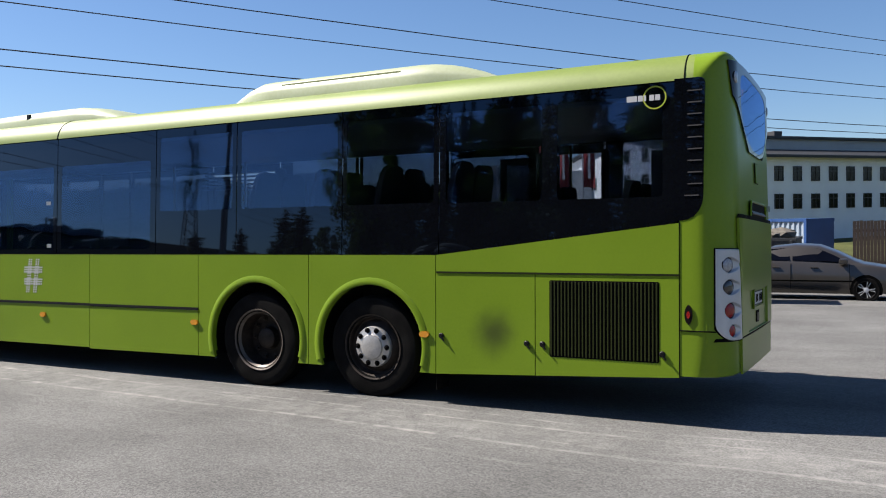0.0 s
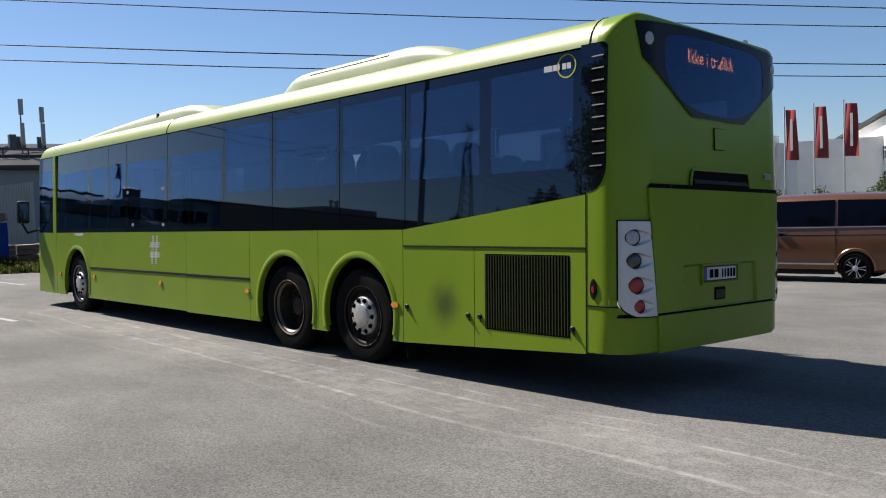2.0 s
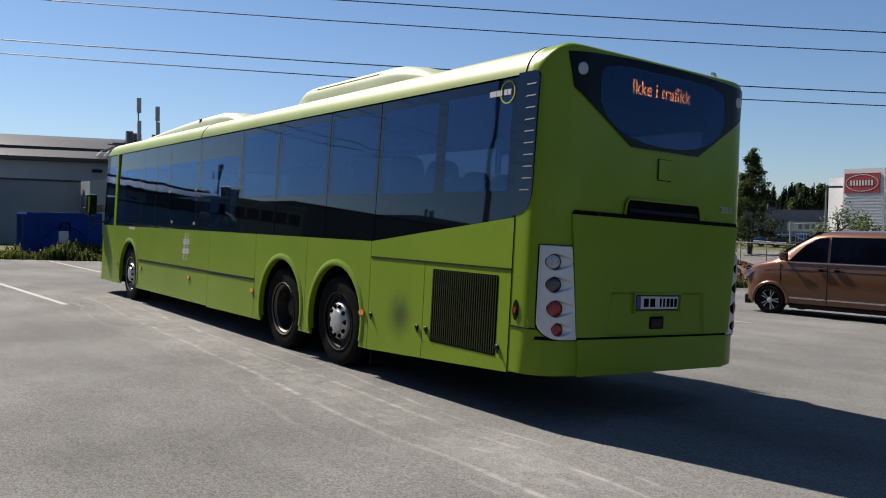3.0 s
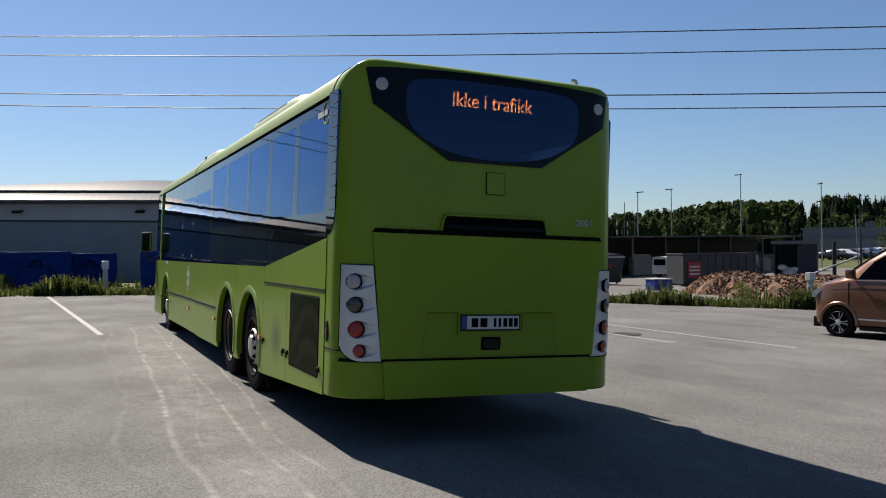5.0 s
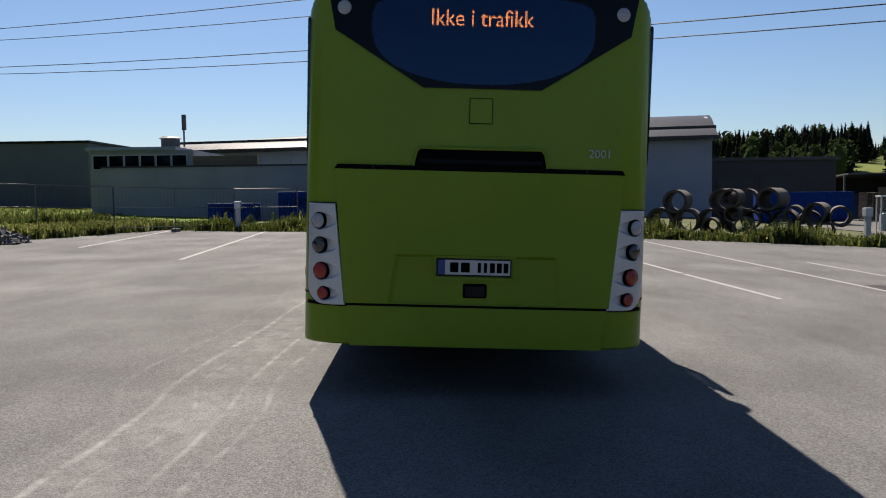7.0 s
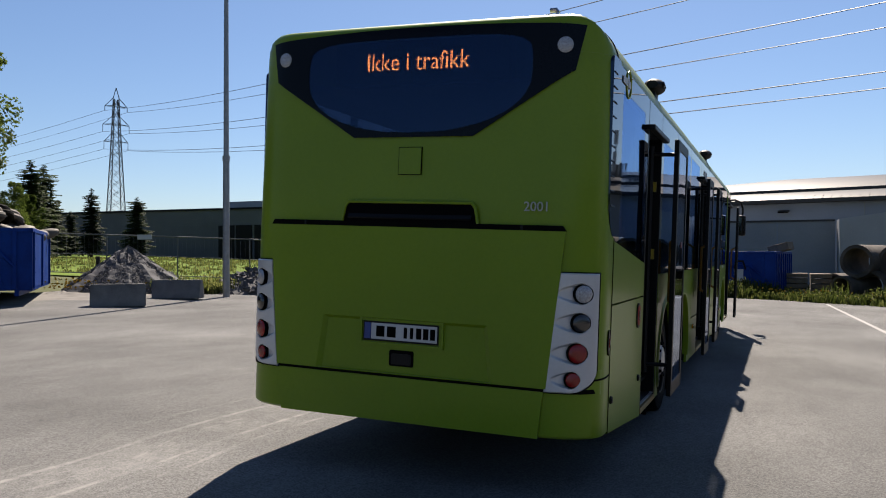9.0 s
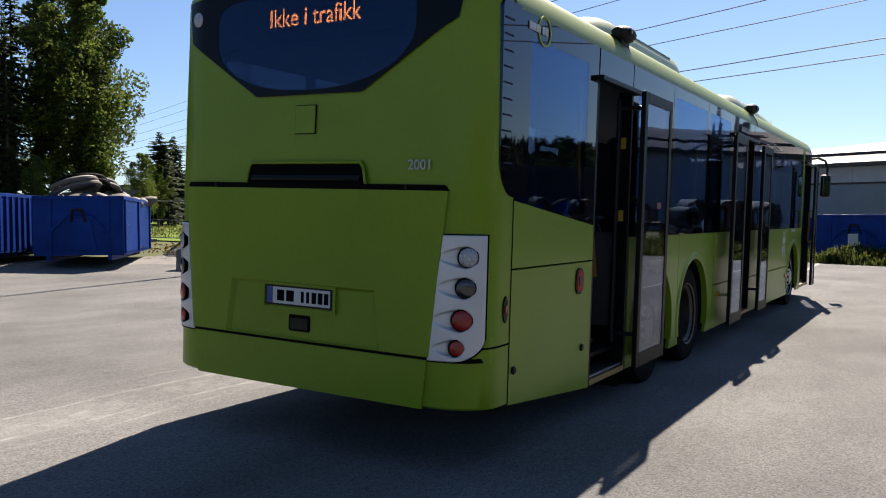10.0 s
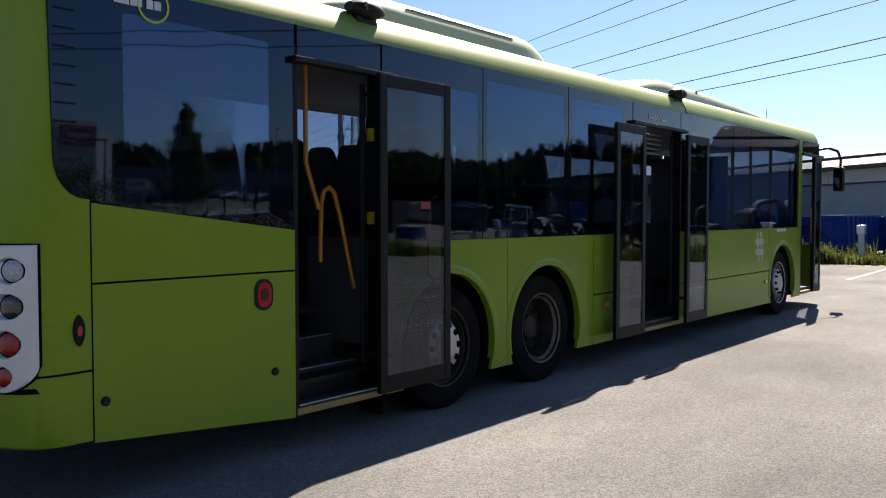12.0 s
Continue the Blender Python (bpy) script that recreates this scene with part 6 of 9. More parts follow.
for s in (-1, 1):
    van_pane([(-3.64, 1.26), (-2.79, 1.26), (-2.79, 1.81), (-3.00, 1.79), (-3.30, 1.62)], s)
    van_pane([(-2.73, 1.26), (-1.42, 1.26), (-1.42, 1.83), (-2.73, 1.82)], s)
    van_pane([(-1.36, 1.26), (-0.28, 1.26), (-0.34, 1.81), (-1.36, 1.83)], s)
    for x0, x1 in ((-3.60, -2.79), (-2.75, -1.42), (-1.38, -1.34)):
        bm = bmesh.new()
        box(bm, x0, x1, s * 0.938, s * 0.962, 0.405, 0.445, 0.006)
        part("side_trim", bm, CHROME, van, "chrome side trim")
    for x in (-2.90, -2.55):
        bm = bmesh.new()
        box(bm, x - 0.11, x + 0.11, s * 0.945, s * 0.975, 1.10, 1.13, 0.01)
        part("door_handle", bm, VAN_PAINT, van)
        # black disc for the shade in the handle's recess
        bm = bmesh.new()
        lathe(bm, [(0.055, 0.0), (0.05, 0.004), (0.01, 0.004)], pose(x, s * 0.947, 1.10, -90 if s > 0 else 90), 14)
        part("recess_shade", bm, GASKET, van)
    for x in (-3.82, -2.76, -1.39):
        bm = bmesh.new()
        tube(bm, [(x, s * 0.949, 0.34), (x, s * 0.953, 0.7), (x, s * 0.94, 1.20)], 0.006, 5)
        part("door_joint", bm, GASKET, van)
    # dark bar along the side for the shade under the pressed crease
    bm = bmesh.new()
    tube(bm, [(-4.2, s * 0.938, 1.02), (-3.6, s * 0.947, 1.06), (-0.3, s * 0.945, 1.06)], 0.006, 5)
    part("crease_shade", bm, GASKET, van)
    bm = bmesh.new()
    box(bm, -3.6, -1.45, s * 0.80, s * 0.935, 0.19, 0.27, 0.01)
    part("sill", bm, BLACK_PLASTIC, van)
    bm = bmesh.new()
    tube(bm, [(-3.68, s * 0.935, 1.235), (-2.2, s * 0.935, 1.235), (-0.30, s * 0.930, 1.235)], 0.011, 6)
    part("belt_trim", bm, CHROME, van, "bright belt trim under the windows")
    bm = bmesh.new()
    box(bm, -3.78, -3.62, s * 0.98, s * 1.14, 1.27, 1.46, 0.03)
    tube(bm, [(-3.68, s * 0.90, 1.26), (-3.70, s * 1.02, 1.30)], 0.03, 6)
    part("wing_mirror", bm, VAN_PAINT, van, smooth=True)
    for x in (-4.05, -1.0):
        bm = bmesh.new()
        rings = []
        for i in range(17):
            a = radians(-8 + 196 * i / 16)
            rings.append([(x + rr * math.cos(a), s * yy, 0.34 + rr * math.sin(a)) for rr, yy in ((0.37, 0.80), (0.37, 0.958), (0.42, 0.965), (0.44, 0.945))])
        loft(bm, rings, closed=False)
        part("wheel_arch", bm, VAN_PAINT, van, smooth=True)
        bm = bmesh.new()
        prism(bm, [(x + 0.37 * math.cos(radians(a)), 0.34 + 0.37 * math.sin(radians(a))) for a in range(-20, 201, 20)], "y", s * 0.90, s * 0.957)
        part("arch_shade", bm, GASKET, van)
        car_wheel(van, x, s * 0.86, 0.335, s, SILVER)
    bm = bmesh.new()
    box(bm, -0.14, -0.09, s * 0.76, s * 0.93, 0.80, 1.25, 0.01)
    part("tail_lamp", bm, TAIL_RED, van, smooth=True)
    bm = bmesh.new()
    prism(bm, [(-4.70, 0.84), (-4.58, 0.88), (-4.44, 1.00), (-4.56, 1.03), (-4.68, 0.97)], "y", s * 0.58, s * 0.915)
    part("headlamp", bm, LED_LENS, van, smooth=True)
bm = bmesh.new()
prism(bm, [(-3.93, 1.395), (-3.05, 1.925), (-3.06, 1.94), (-3.95, 1.41)], "y", -0.70, 0.70)
part("windscreen", bm, CAR_GLASS, van)
bm = bmesh.new()
box(bm, -4.74, -4.60, -0.80, 0.80, 0.20, 0.42, 0.03)
part("front_lip", bm, BLACK_PLASTIC, van)
# open tail: black plate for the shade in the hold, bumper and raised tailgate
bm = bmesh.new()
prism(bm, rounded(-0.76, 0.76, 0.50, 1.80, 0.08), "x", -0.12, -0.085)
part("load_bay_shade", bm, GASKET, van, "black plate for the shade in the open load bay")
bm = bmesh.new()
box(bm, -0.12, 0.03, -0.92, 0.92, 0.30, 0.55, 0.04)
part("bumper", bm, VAN_PAINT, van, smooth=True)
bm = bmesh.new()
prism(bm, [(-0.22, 1.93), (-0.16, 1.88), (0.55, 1.98), (1.02, 1.94), (1.06, 1.99), (0.95, 2.06), (0.4, 2.07)], "y", -0.80, 0.80)
part("tailgate", bm, VAN_PAINT, van, "raised copper tailgate")
for s in (-1, 1):
    bm = bmesh.new()
    rod(bm, (-0.10, s * 0.72, 1.40), (0.42, s * 0.72, 1.95), 0.014, 0.014, 8)
    part("gas_strut", bm, BLACK_PLASTIC, van)
bm = bmesh.new()
rod(bm, (0.0, 0, 0.42), (0.16, 0, 0.40), 0.03, 0.03, 8)
rod(bm, (0.16, 0, 0.40), (0.16, 0, 0.52), 0.025, 0.03, 8)
part("tow_hook", bm, BLACK_PLASTIC, van)

# ---- saloon car ----
CAR_PAINT = mat("grey_brown_paint", (0.125, 0.112, 0.10), 0.28, 0.55, 0.06, 1.5, 0, 60, 0.5)
def saloon(name, m, paint, label, detail=True):
    c = thing(name, m, label, "car", "parked cars")
    def sec(w, zs, belt, roof, t):
        return [(w - 0.08, zs), (w - 0.01, zs + 0.10), (w, zs + 0.30), (w - 0.03, belt), (w - 0.07, belt + 0.05), (w - t * 0.8, roof - 0.10), (w - t - 0.05, roof - 0.03), (w - t - 0.2, roof), (0, roof + 0.02)]
    rows = [(-2.32, sec(0.62, 0.36, 0.72, 0.80, 0.05)), (-2.27, sec(0.76, 0.28, 0.84, 0.92, 0.06)), (-2.0, sec(0.85, 0.22, 0.93, 1.01, 0.10)), (-1.60, sec(0.875, 0.20, 0.96, 1.05, 0.12)), (-1.25, sec(0.88, 0.20, 0.97, 1.22, 0.20)), (-0.85, sec(0.88, 0.20, 0.97, 1.37, 0.26)), (-0.3, sec(0.88, 0.20, 0.96, 1.43, 0.27)),
            (0.25, sec(0.88, 0.20, 0.95, 1.40, 0.27)), (0.65, sec(0.88, 0.20, 0.93, 1.24, 0.25)), (1.05, sec(0.88, 0.20, 0.90, 1.03, 0.16)), (1.25, sec(0.875, 0.20, 0.87, 0.95, 0.10)), (1.8, sec(0.85, 0.22, 0.79, 0.86, 0.09)), (2.15, sec(0.76, 0.26, 0.68, 0.74, 0.07)), (2.30, sec(0.58, 0.32, 0.58, 0.62, 0.05))]
    car_shell("body", rows, paint, c)
    for s in (-1, 1):
        for pts in ([(-1.42, 1.04), (-1.25, 1.18), (-0.90, 1.31), (-0.42, 1.35), (-0.42, 1.03)], [(-0.36, 1.03), (-0.36, 1.355), (0.22, 1.33), (0.60, 1.16), (0.90, 1.0)]):
            bm = bmesh.new()
            def out(z):
                return s * (0.815 - 0.20 * (z - 1.02) / 0.31 + 0.012)
            a = [bm.verts.new((x, out(z), z)) for x, z in pts]
            b = [bm.verts.new((x, out(z) - s * 0.02, z)) for x, z in pts]
            bm.faces.new(a)
            bm.faces.new(b[::-1])
            for i in range(len(pts)):
                j = (i + 1) % len(pts)
                bm.faces.new((a[i], b[i], b[j], a[j]))
            part("window", bm, CAR_GLASS, c)
        if detail:
            bm = bmesh.new()
            box(bm, -1.0, 1.05, s * 0.872, s * 0.89, 0.50, 0.54, 0.004)
            part("rub_strip", bm, GASKET, c)
            for x in (-0.75, 0.15):
                bm = bmesh.new()
                box(bm, x - 0.09, x + 0.09, s * 0.86, s * 0.885, 0.84, 0.87, 0.006)
                part("door_handle", bm, paint, c)
            for x in (-0.40, 0.95):
                bm = bmesh.new()
                tube(bm, [(x, s * 0.875, 0.3), (x, s * 0.882, 0.6), (x, s * 0.855, 0.95)], 0.005, 5)
                part("door_joint", bm, GASKET, c)
            bm = bmesh.new()
            box(bm, 0.72, 0.92, s * 0.85, s * 1.0, 0.95, 1.08, 0.03)
            part("wing_mirror", bm, paint, c, smooth=True)
            bm = bmesh.new()
            prism(bm, [(-2.285, 0.78), (-1.98, 0.80), (-1.96, 0.90), (-2.26, 0.90)], "y", s * 0.70, s * 0.865)
            part("tail_lamp", bm, TAIL_RED, c)
        for x in (-1.36, 1.32):
            bm = bmesh.new()
            prism(bm, [(x + 0.365 * math.cos(radians(a)), 0.32 + 0.365 * math.sin(radians(a))) for a in range(-20, 201, 20)], "y", s * 0.80, s * 0.886)
            part("arch_shade", bm, GASKET, c)
            car_wheel(c, x, s * 0.79, 0.315, s, SILVER)
    return c

saloon("saloon_car", pose(-0.64, 15.7, ground_z(15.7) - 0.02), CAR_PAINT, "grey brown metallic saloon car parked on asphalt")
saloon("saloon_car", pose(3.6, 19.3, ground_z(19.3), 0, 0, 8), mat("dark_paint", (0.03, 0.032, 0.036), 0.3, 0.4), "dark grey saloon car parked behind another")

# ---- skips and containers ----
SKIP_BLUE = mat("skip_blue_paint", (0.002, 0.040, 0.30), 0.5, 0, 0.3, 2.0, 0.15, 25, 0, (0.004, 0.062, 0.38), spec=0.12)
SKIP_GREY = mat("skip_grey_paint", (0.045, 0.048, 0.052), 0.55, 0, 0.3, 2.0, 0.15, 25)
RUST = mat("rust", (0.16, 0.06, 0.03), 0.85, 0, 0.4, 5, 0.3, 40)


def skip(name, m, L, Wd, H, paint, label, ribs=8, hook=True, inside=RUST):
    """Open roll-off container: sloped ends, upright ribs, top rail and hook plate."""
    c = thing(name, m, label, "skip", "roll-off skips")
    bm = bmesh.new()
    t = 0.05
    for y0, y1 in ((0, t), (Wd - t, Wd)):
        box(bm, 0, L, y0, y1, 0.18, H)
    box(bm, 0, L, 0, Wd, 0.16, 0.24)
    part("body", bm, paint, c)
    for x0, x1 in ((0.0, t), (L - t, L)):
        bm = bmesh.new()
        box(bm, x0, x1, t, Wd - t, 0.24, H)
        part("end_wall", bm, paint, c)
    bm = bmesh.new()
    for y in (-0.02, Wd - 0.06):
        box(bm, -0.03, L + 0.03, y, y + 0.08, H - 0.07, H + 0.03, 0.01)
    for x in (-0.03, L - 0.05):
        box(bm, x, x + 0.08, 0, Wd, H - 0.07, H + 0.03, 0.01)
    part("top_rail", bm, paint, c)
    rib = bmesh.new()
    box(rib, -0.04, 0.04, -0.05, 0.01, 0.2, H - 0.05, 0.006)
    rme = mesh_of(rib, "rib", paint)
    for k in range(ribs):
        for y, sc in ((0, 1), (Wd, -1)):
            o = new("rib", rme)
            o.parent = c
            o.location = (0.15 + (L - 0.3) * k / (ribs - 1), y, 0)
            o.scale = (1, sc, 1)
    for y in (0.3, Wd - 0.4):
        bm = bmesh.new()
        box(bm, 0, L, y, y + 0.1, 0.02, 0.17)
        part("runner", bm, paint, c)
    if hook:
        bm = bmesh.new()
        prism(bm, [(Wd * 0.30, 0.3), (Wd * 0.70, 0.3), (Wd * 0.62, H * 0.68), (Wd * 0.38, H * 0.68)], "x", L, L + 0.06)
        part("hook_plate", bm, paint, c)
        bm = bmesh.new()
        tube(bm, [(L + 0.06, Wd * 0.42, H * 0.62), (L + 0.20, Wd * 0.45, H * 0.80), (L + 0.20, Wd * 0.55, H * 0.80), (L + 0.06, Wd * 0.58, H * 0.62)], 0.035, 8)
        part("hook_bar", bm, BLACK_PLASTIC, c)
        for y in (Wd * 0.18, Wd * 0.82):
            bm = bmesh.new()
            box(bm, L - 0.01, L + 0.05, y - 0.05, y + 0.05, 0.2, H - 0.05, 0.008)
            part("end_post", bm, paint, c)
        bm = bmesh.new()
        tube(bm, [(L + 0.03, Wd * 0.18, H * 0.45), (L + 0.05, Wd * 0.36, H * 0.70), (L + 0.05, Wd * 0.64, H * 0.70), (L + 0.03, Wd * 0.82, H * 0.45)], 0.045, 6)
        part("brace", bm, paint, c)
        for z in (0.6, 0.95, 1.3, 1.65):
            if z < H - 0.2:
                bm = bmesh.new()
                tube(bm, [(L - 0.60, Wd - 0.01, z), (L - 0.60, Wd + 0.05, z), (L - 0.25, Wd + 0.05, z), (L - 0.25, Wd - 0.01, z)], 0.012, 6)
                part("rung", bm, paint, c)
    return c


def at(x, y, yaw=0.0, dz=0.0):
    return pose(x, y, ground_z(y) + dz, 0, 0, yaw)


skip("skip", at(-12.80, -20.10, 43), 5.3, 2.2, 1.68, SKIP_BLUE, "blue steel roll-off skip loaded with old hoses", 3)
skip("skip", at(-11.41, -22.25, 37), 5.4, 2.2, 1.70, SKIP_BLUE, "blue ribbed steel roll-off skip beside another", 14, False)
skip("skip", at(-8.17, -24.29, 33), 5.4, 2.2, 1.70, SKIP_BLUE, "blue steel roll-off skip at the end of the row", 10, True)
HOSE = mat("pale_hose", (0.17, 0.15, 0.12), 0.7, 0, 0.25, 6, 0.1, 40)
for i in range(5):
    bm = bmesh.new()
    g = random.Random(60 + i)
    cx, cy = -10.2 - 0.8 * i * 0.7, -16.5 - 0.6 * i * 0.7
    R = g.uniform(0.55, 0.8)
    pts = [(cx + R * math.cos(a), cy + R * 0.8 * math.sin(a), 2.36 + 0.18 * math.sin(a * 0.5 + i) + 0.05 * i % 0.2 + 0.16 * math.sin(a)) for a in [6.283 * k / 22 for k in range(23)]]
    tube(bm, pts, 0.075, 8)
    tube(bm, [(p[0] + 0.1, p[1], p[2] + 0.12) for p in pts[:16]], 0.07, 8)
    tagged(part("hose_coil", bm, HOSE if i % 2 == 0 else RUBBER, smooth=True), "coiled worn hose lying on the skip load", "hose", "hose coils")
bm = bmesh.new()
g = random.Random(5)
for i in range(30):
    k = g.uniform(0, 4.4)
    w = g.uniform(-0.85, 0.85)
    m = Matrix.LocRotScale((-9.95 - 0.8 * k - 0.6 * w, -16.25 - 0.6 * k + 0.8 * w, 2.20 + g.uniform(-0.05, 0.08)), Euler((g.uniform(-0.4, 0.4), g.uniform(-0.4, 0.4), g.uniform(0, 3))), (g.uniform(0.3, 0.8), g.uniform(0.2, 0.5), 0.28))
    bmesh.ops.create_icosphere(bm, subdivisions=2, radius=0.6, matrix=m)
tagged(part("skip_load", bm, HOSE, smooth=True), "pale jumbled load lying in the skip", "rubble", kind="stuff")

# ---- blocks, heaps, pole, fence on the field side ----
CONCRETE = mat("concrete", (0.19, 0.186, 0.178), 0.85, 0, 0.3, 2.5, 0.35, 50, 0, (0.30, 0.29, 0.275))
CONCRETE_OLD = mat("weathered_concrete", (0.095, 0.076, 0.056), 0.9, 0, 0.35, 2.2, 0.5, 30, 0, (0.19, 0.155, 0.118))
GRAVEL = mat("gravel", (0.20, 0.20, 0.205), 0.9, 0, 0.18, 6, 0.6, 60, 0, (0.26, 0.26, 0.265), spec=0.15, island=True)
FENCE_STEEL = mat("fence_steel", (0.20, 0.205, 0.21), 0.55, 0.3, 0.15, 8, 0.05, 60, spec=0.2)
STEEL = mat("galvanised_steel", (0.42, 0.43, 0.44), 0.45, 0.6, 0.15, 8, 0.05, 60)


def barrier(x0, y0, x1, y1, h):
    d = Vector((x1 - x0, y1 - y0, 0))
    L = d.length
    bm = bmesh.new()
    prism(bm, [(-0.28, 0), (0.28, 0), (0.24, h * 0.25), (0.12, h), (-0.12, h), (-0.24, h * 0.25)], "x", 0, L)
    bmesh.ops.bevel(bm, geom=bm.edges[:], offset=0.02, segments=2, affect="EDGES")
    ob = part("concrete_barrier", bm, CONCRETE)
    ob.matrix_basis = pose(x0, y0, ground_z(y0) - 0.02, 0, 0, math.degrees(math.atan2(d.y, d.x)))
    return tagged(ob, "grey cast concrete barrier block at the yard edge", "barrier", "concrete barriers")

barrier(-11.41, -14.0, -12.34, -13.03, 0.58)
barrier(-14.89, -14.94, -15.4, -13.62, 0.55)


def heap(name, cx, cy, rx, ry, h, stone, count, material, label, category, seed, full=0.95):
    g = random.Random(seed)
    def rise(k):
        return (1 - k) ** 0.95 if full < 1 else 1 - k ** full
    bm = bmesh.new()
    n, m = 14, 30
    rings = []
    for i in range(n + 1):
        k = i / n
        rings.append([(cx + rx * k * math.cos(6.283 * j / m) * (1 + 0.12 * math.sin(3 * j + seed)), cy + ry * k * math.sin(6.283 * j / m) * (1 + 0.10 * math.cos(2 * j)),
                       ground_z(cy) - 0.05 + h * rise(k) * (1 + 0.10 * noise.noise(Vector((i * 0.7, j * 0.5, seed)))) + 0.05 * h * noise.noise(Vector((i * 1.9, j * 1.3, seed + 4)))) for j in range(m)])
    loft(bm, rings)
    for i in range(count):
        k = math.sqrt(g.random())
        a = g.uniform(0, 6.283)
        s = stone * g.uniform(0.45, 1.25)
        p = Vector((cx + rx * k * math.cos(a), cy + ry * k * math.sin(a), ground_z(cy) - 0.05 + h * rise(k) + s * 0.2))
        b = [bm.verts.new(p + Vector((g.gauss(0, 1), g.gauss(0, 1), g.gauss(0, 0.8))).normalized() * s) for q in range(5)]
        for t in ((0, 1, 2), (0, 2, 3), (0, 3, 1), (1, 2, 4), (2, 3, 4), (3, 1, 4)):
            bm.faces.new([b[q] for q in t])
    return tagged(part(name, bm, material), label, category, kind="stuff")

heap("gravel_heap", -16.76, -17.66, 2.15, 2.0, 1.5, 0.030, 9000, GRAVEL, "grey heap of gravel at the yard edge", "gravel heap", 3)
heap("rock_heap", -19.65, -14.85, 1.75, 2.0, 0.75, 0.15, 620, GRAVEL, "low heap of broken grey rock", "rock heap", 9)
SOIL = mat("brown_soil", (0.095, 0.046, 0.026), 0.95, 0, 0.5, 4, 0.6, 30, 0, (0.38, 0.20, 0.10), island=True)
heap("soil_heap", -21.0, 27.0, 5.2, 2.3, 1.15, 0.085, 4200, SOIL, "reddish brown heap of dug soil and roots", "soil heap", 12, 2.6)
heap("soil_heap", -27.0, 28.5, 3.4, 2.2, 1.2, 0.085, 2400, SOIL, "reddish brown heap of dug soil beside the yard", "soil heap", 15, 2.6)

pole = thing("lamp_pole", at(-16.9, -13.85), "tall grey steel lamp pole at the yard edge", "lamp pole")
bm = bmesh.new()
rod(bm, (0, 0, -0.2), (0, 0, 4.4), 0.11, 0.10, 12)
part("lower_pole", bm, STEEL, pole, smooth=True)
bm = bmesh.new()
rod(bm, (0, 0, 4.35), (0, 0, 15.5), 0.085, 0.05, 12)
rod(bm, (0, 0, 4.3), (0, 0, 4.45), 0.12, 0.12, 12)
part("upper_pole", bm, STEEL, pole, smooth=True)


def fence_panel(fence, x0, y0, x1, y1, z0, z1):
    a, b = Vector((x0, y0, z0)), Vector((x1, y1, z1))
    up = Vector((0, 0, 1.8))
    bm = bmesh.new()
    tube(bm, [a, a + up, b + up, b], 0.028, 6)
    f = part("panel_frame", bm, FENCE_STEEL, fence)
    for k, r in ((0.12, 0.018), (0.55, 0.012)):
        bm = bmesh.new()
        tube(bm, [a + up * k, b + up * k], r, 5)
        part("rail", bm, FENCE_STEEL, f)
    bm = bmesh.new()
    for i in range(1, 16):
        p = a.lerp(b, i / 16)
        tube(bm, [p + up * 0.12, p + up], 0.004, 3)
    tagged(part("mesh_wire", bm, FENCE_STEEL, f), kind="stuff")
    bm = bmesh.new()
    box(bm, -0.3, 0.3, -0.11, 0.11, 0, 0.14, 0.02)
    o = part("foot_block", bm, CONCRETE, f)
    o.location = a

fp = [(-18.8, -31.94), (-19.82, -29.05), (-20.75, -26.16), (-21.69, -23.27), (-22.54, -20.38), (-23.39, -17.49), (-24.41, -14.68), (-26.45, -12.64), (-28.66, -10.95), (-30.7, -8.99), (-31.98, -6.44)]
fence = thing("mesh_fence", pose(0, 0, 0), "grey tubular wire mesh fence standing on grass", "fence")
for a, b in zip(fp, fp[1:]):
    fence_panel(fence, a[0], a[1], b[0], b[1], ground_z(a[1]), ground_z(b[1]))
for x, y in ((-22.11, -21.74), (-23.9, -16.21)):
    bm = bmesh.new()
    box(bm, -0.3, 0.3, -0.01, 0.01, -0.1, 0.1)
    o = part("fence_sign", bm, WHITE_P)
    o.matrix_basis = pose(x, y + 0.05, ground_z(y) + 1.75, 0, 0, -72)
    tagged(o, "small white notice on the mesh fence", "sign", "fence notices")
bm = bmesh.new()
rod(bm, (0, 0, -0.2), (0, 0, 0.95), 0.09, 0.08, 8)
o = part("short_post", bm, RIM_DARK)
o.matrix_basis = at(-20.07, -22.16)
tagged(o, "short dark post with a worn red band", "post")

# ---- lattice pylon and wires ----
def strand(pts, r):
    """One continuous cable."""
    bm = bmesh.new()
    d = (Vector(pts[-1]) - Vector(pts[0])).normalized()
    s = d.cross(Vector((0, 0, 1))).normalized()
    loft(bm, [[Vector(p) + s * r, Vector(p) + Vector((0, 0, r)), Vector(p) - s * r, Vector(p) - Vector((0, 0, r))] for p in pts])
    return bm


PYLON = mat("pylon_steel", (0.16, 0.17, 0.18), 0.6, 0.4, 0.2)
ARMS = ((0.67, 1.895, 19.04), (0.776, 2.083, 21.86), (0.89, 1.774, 25.29))


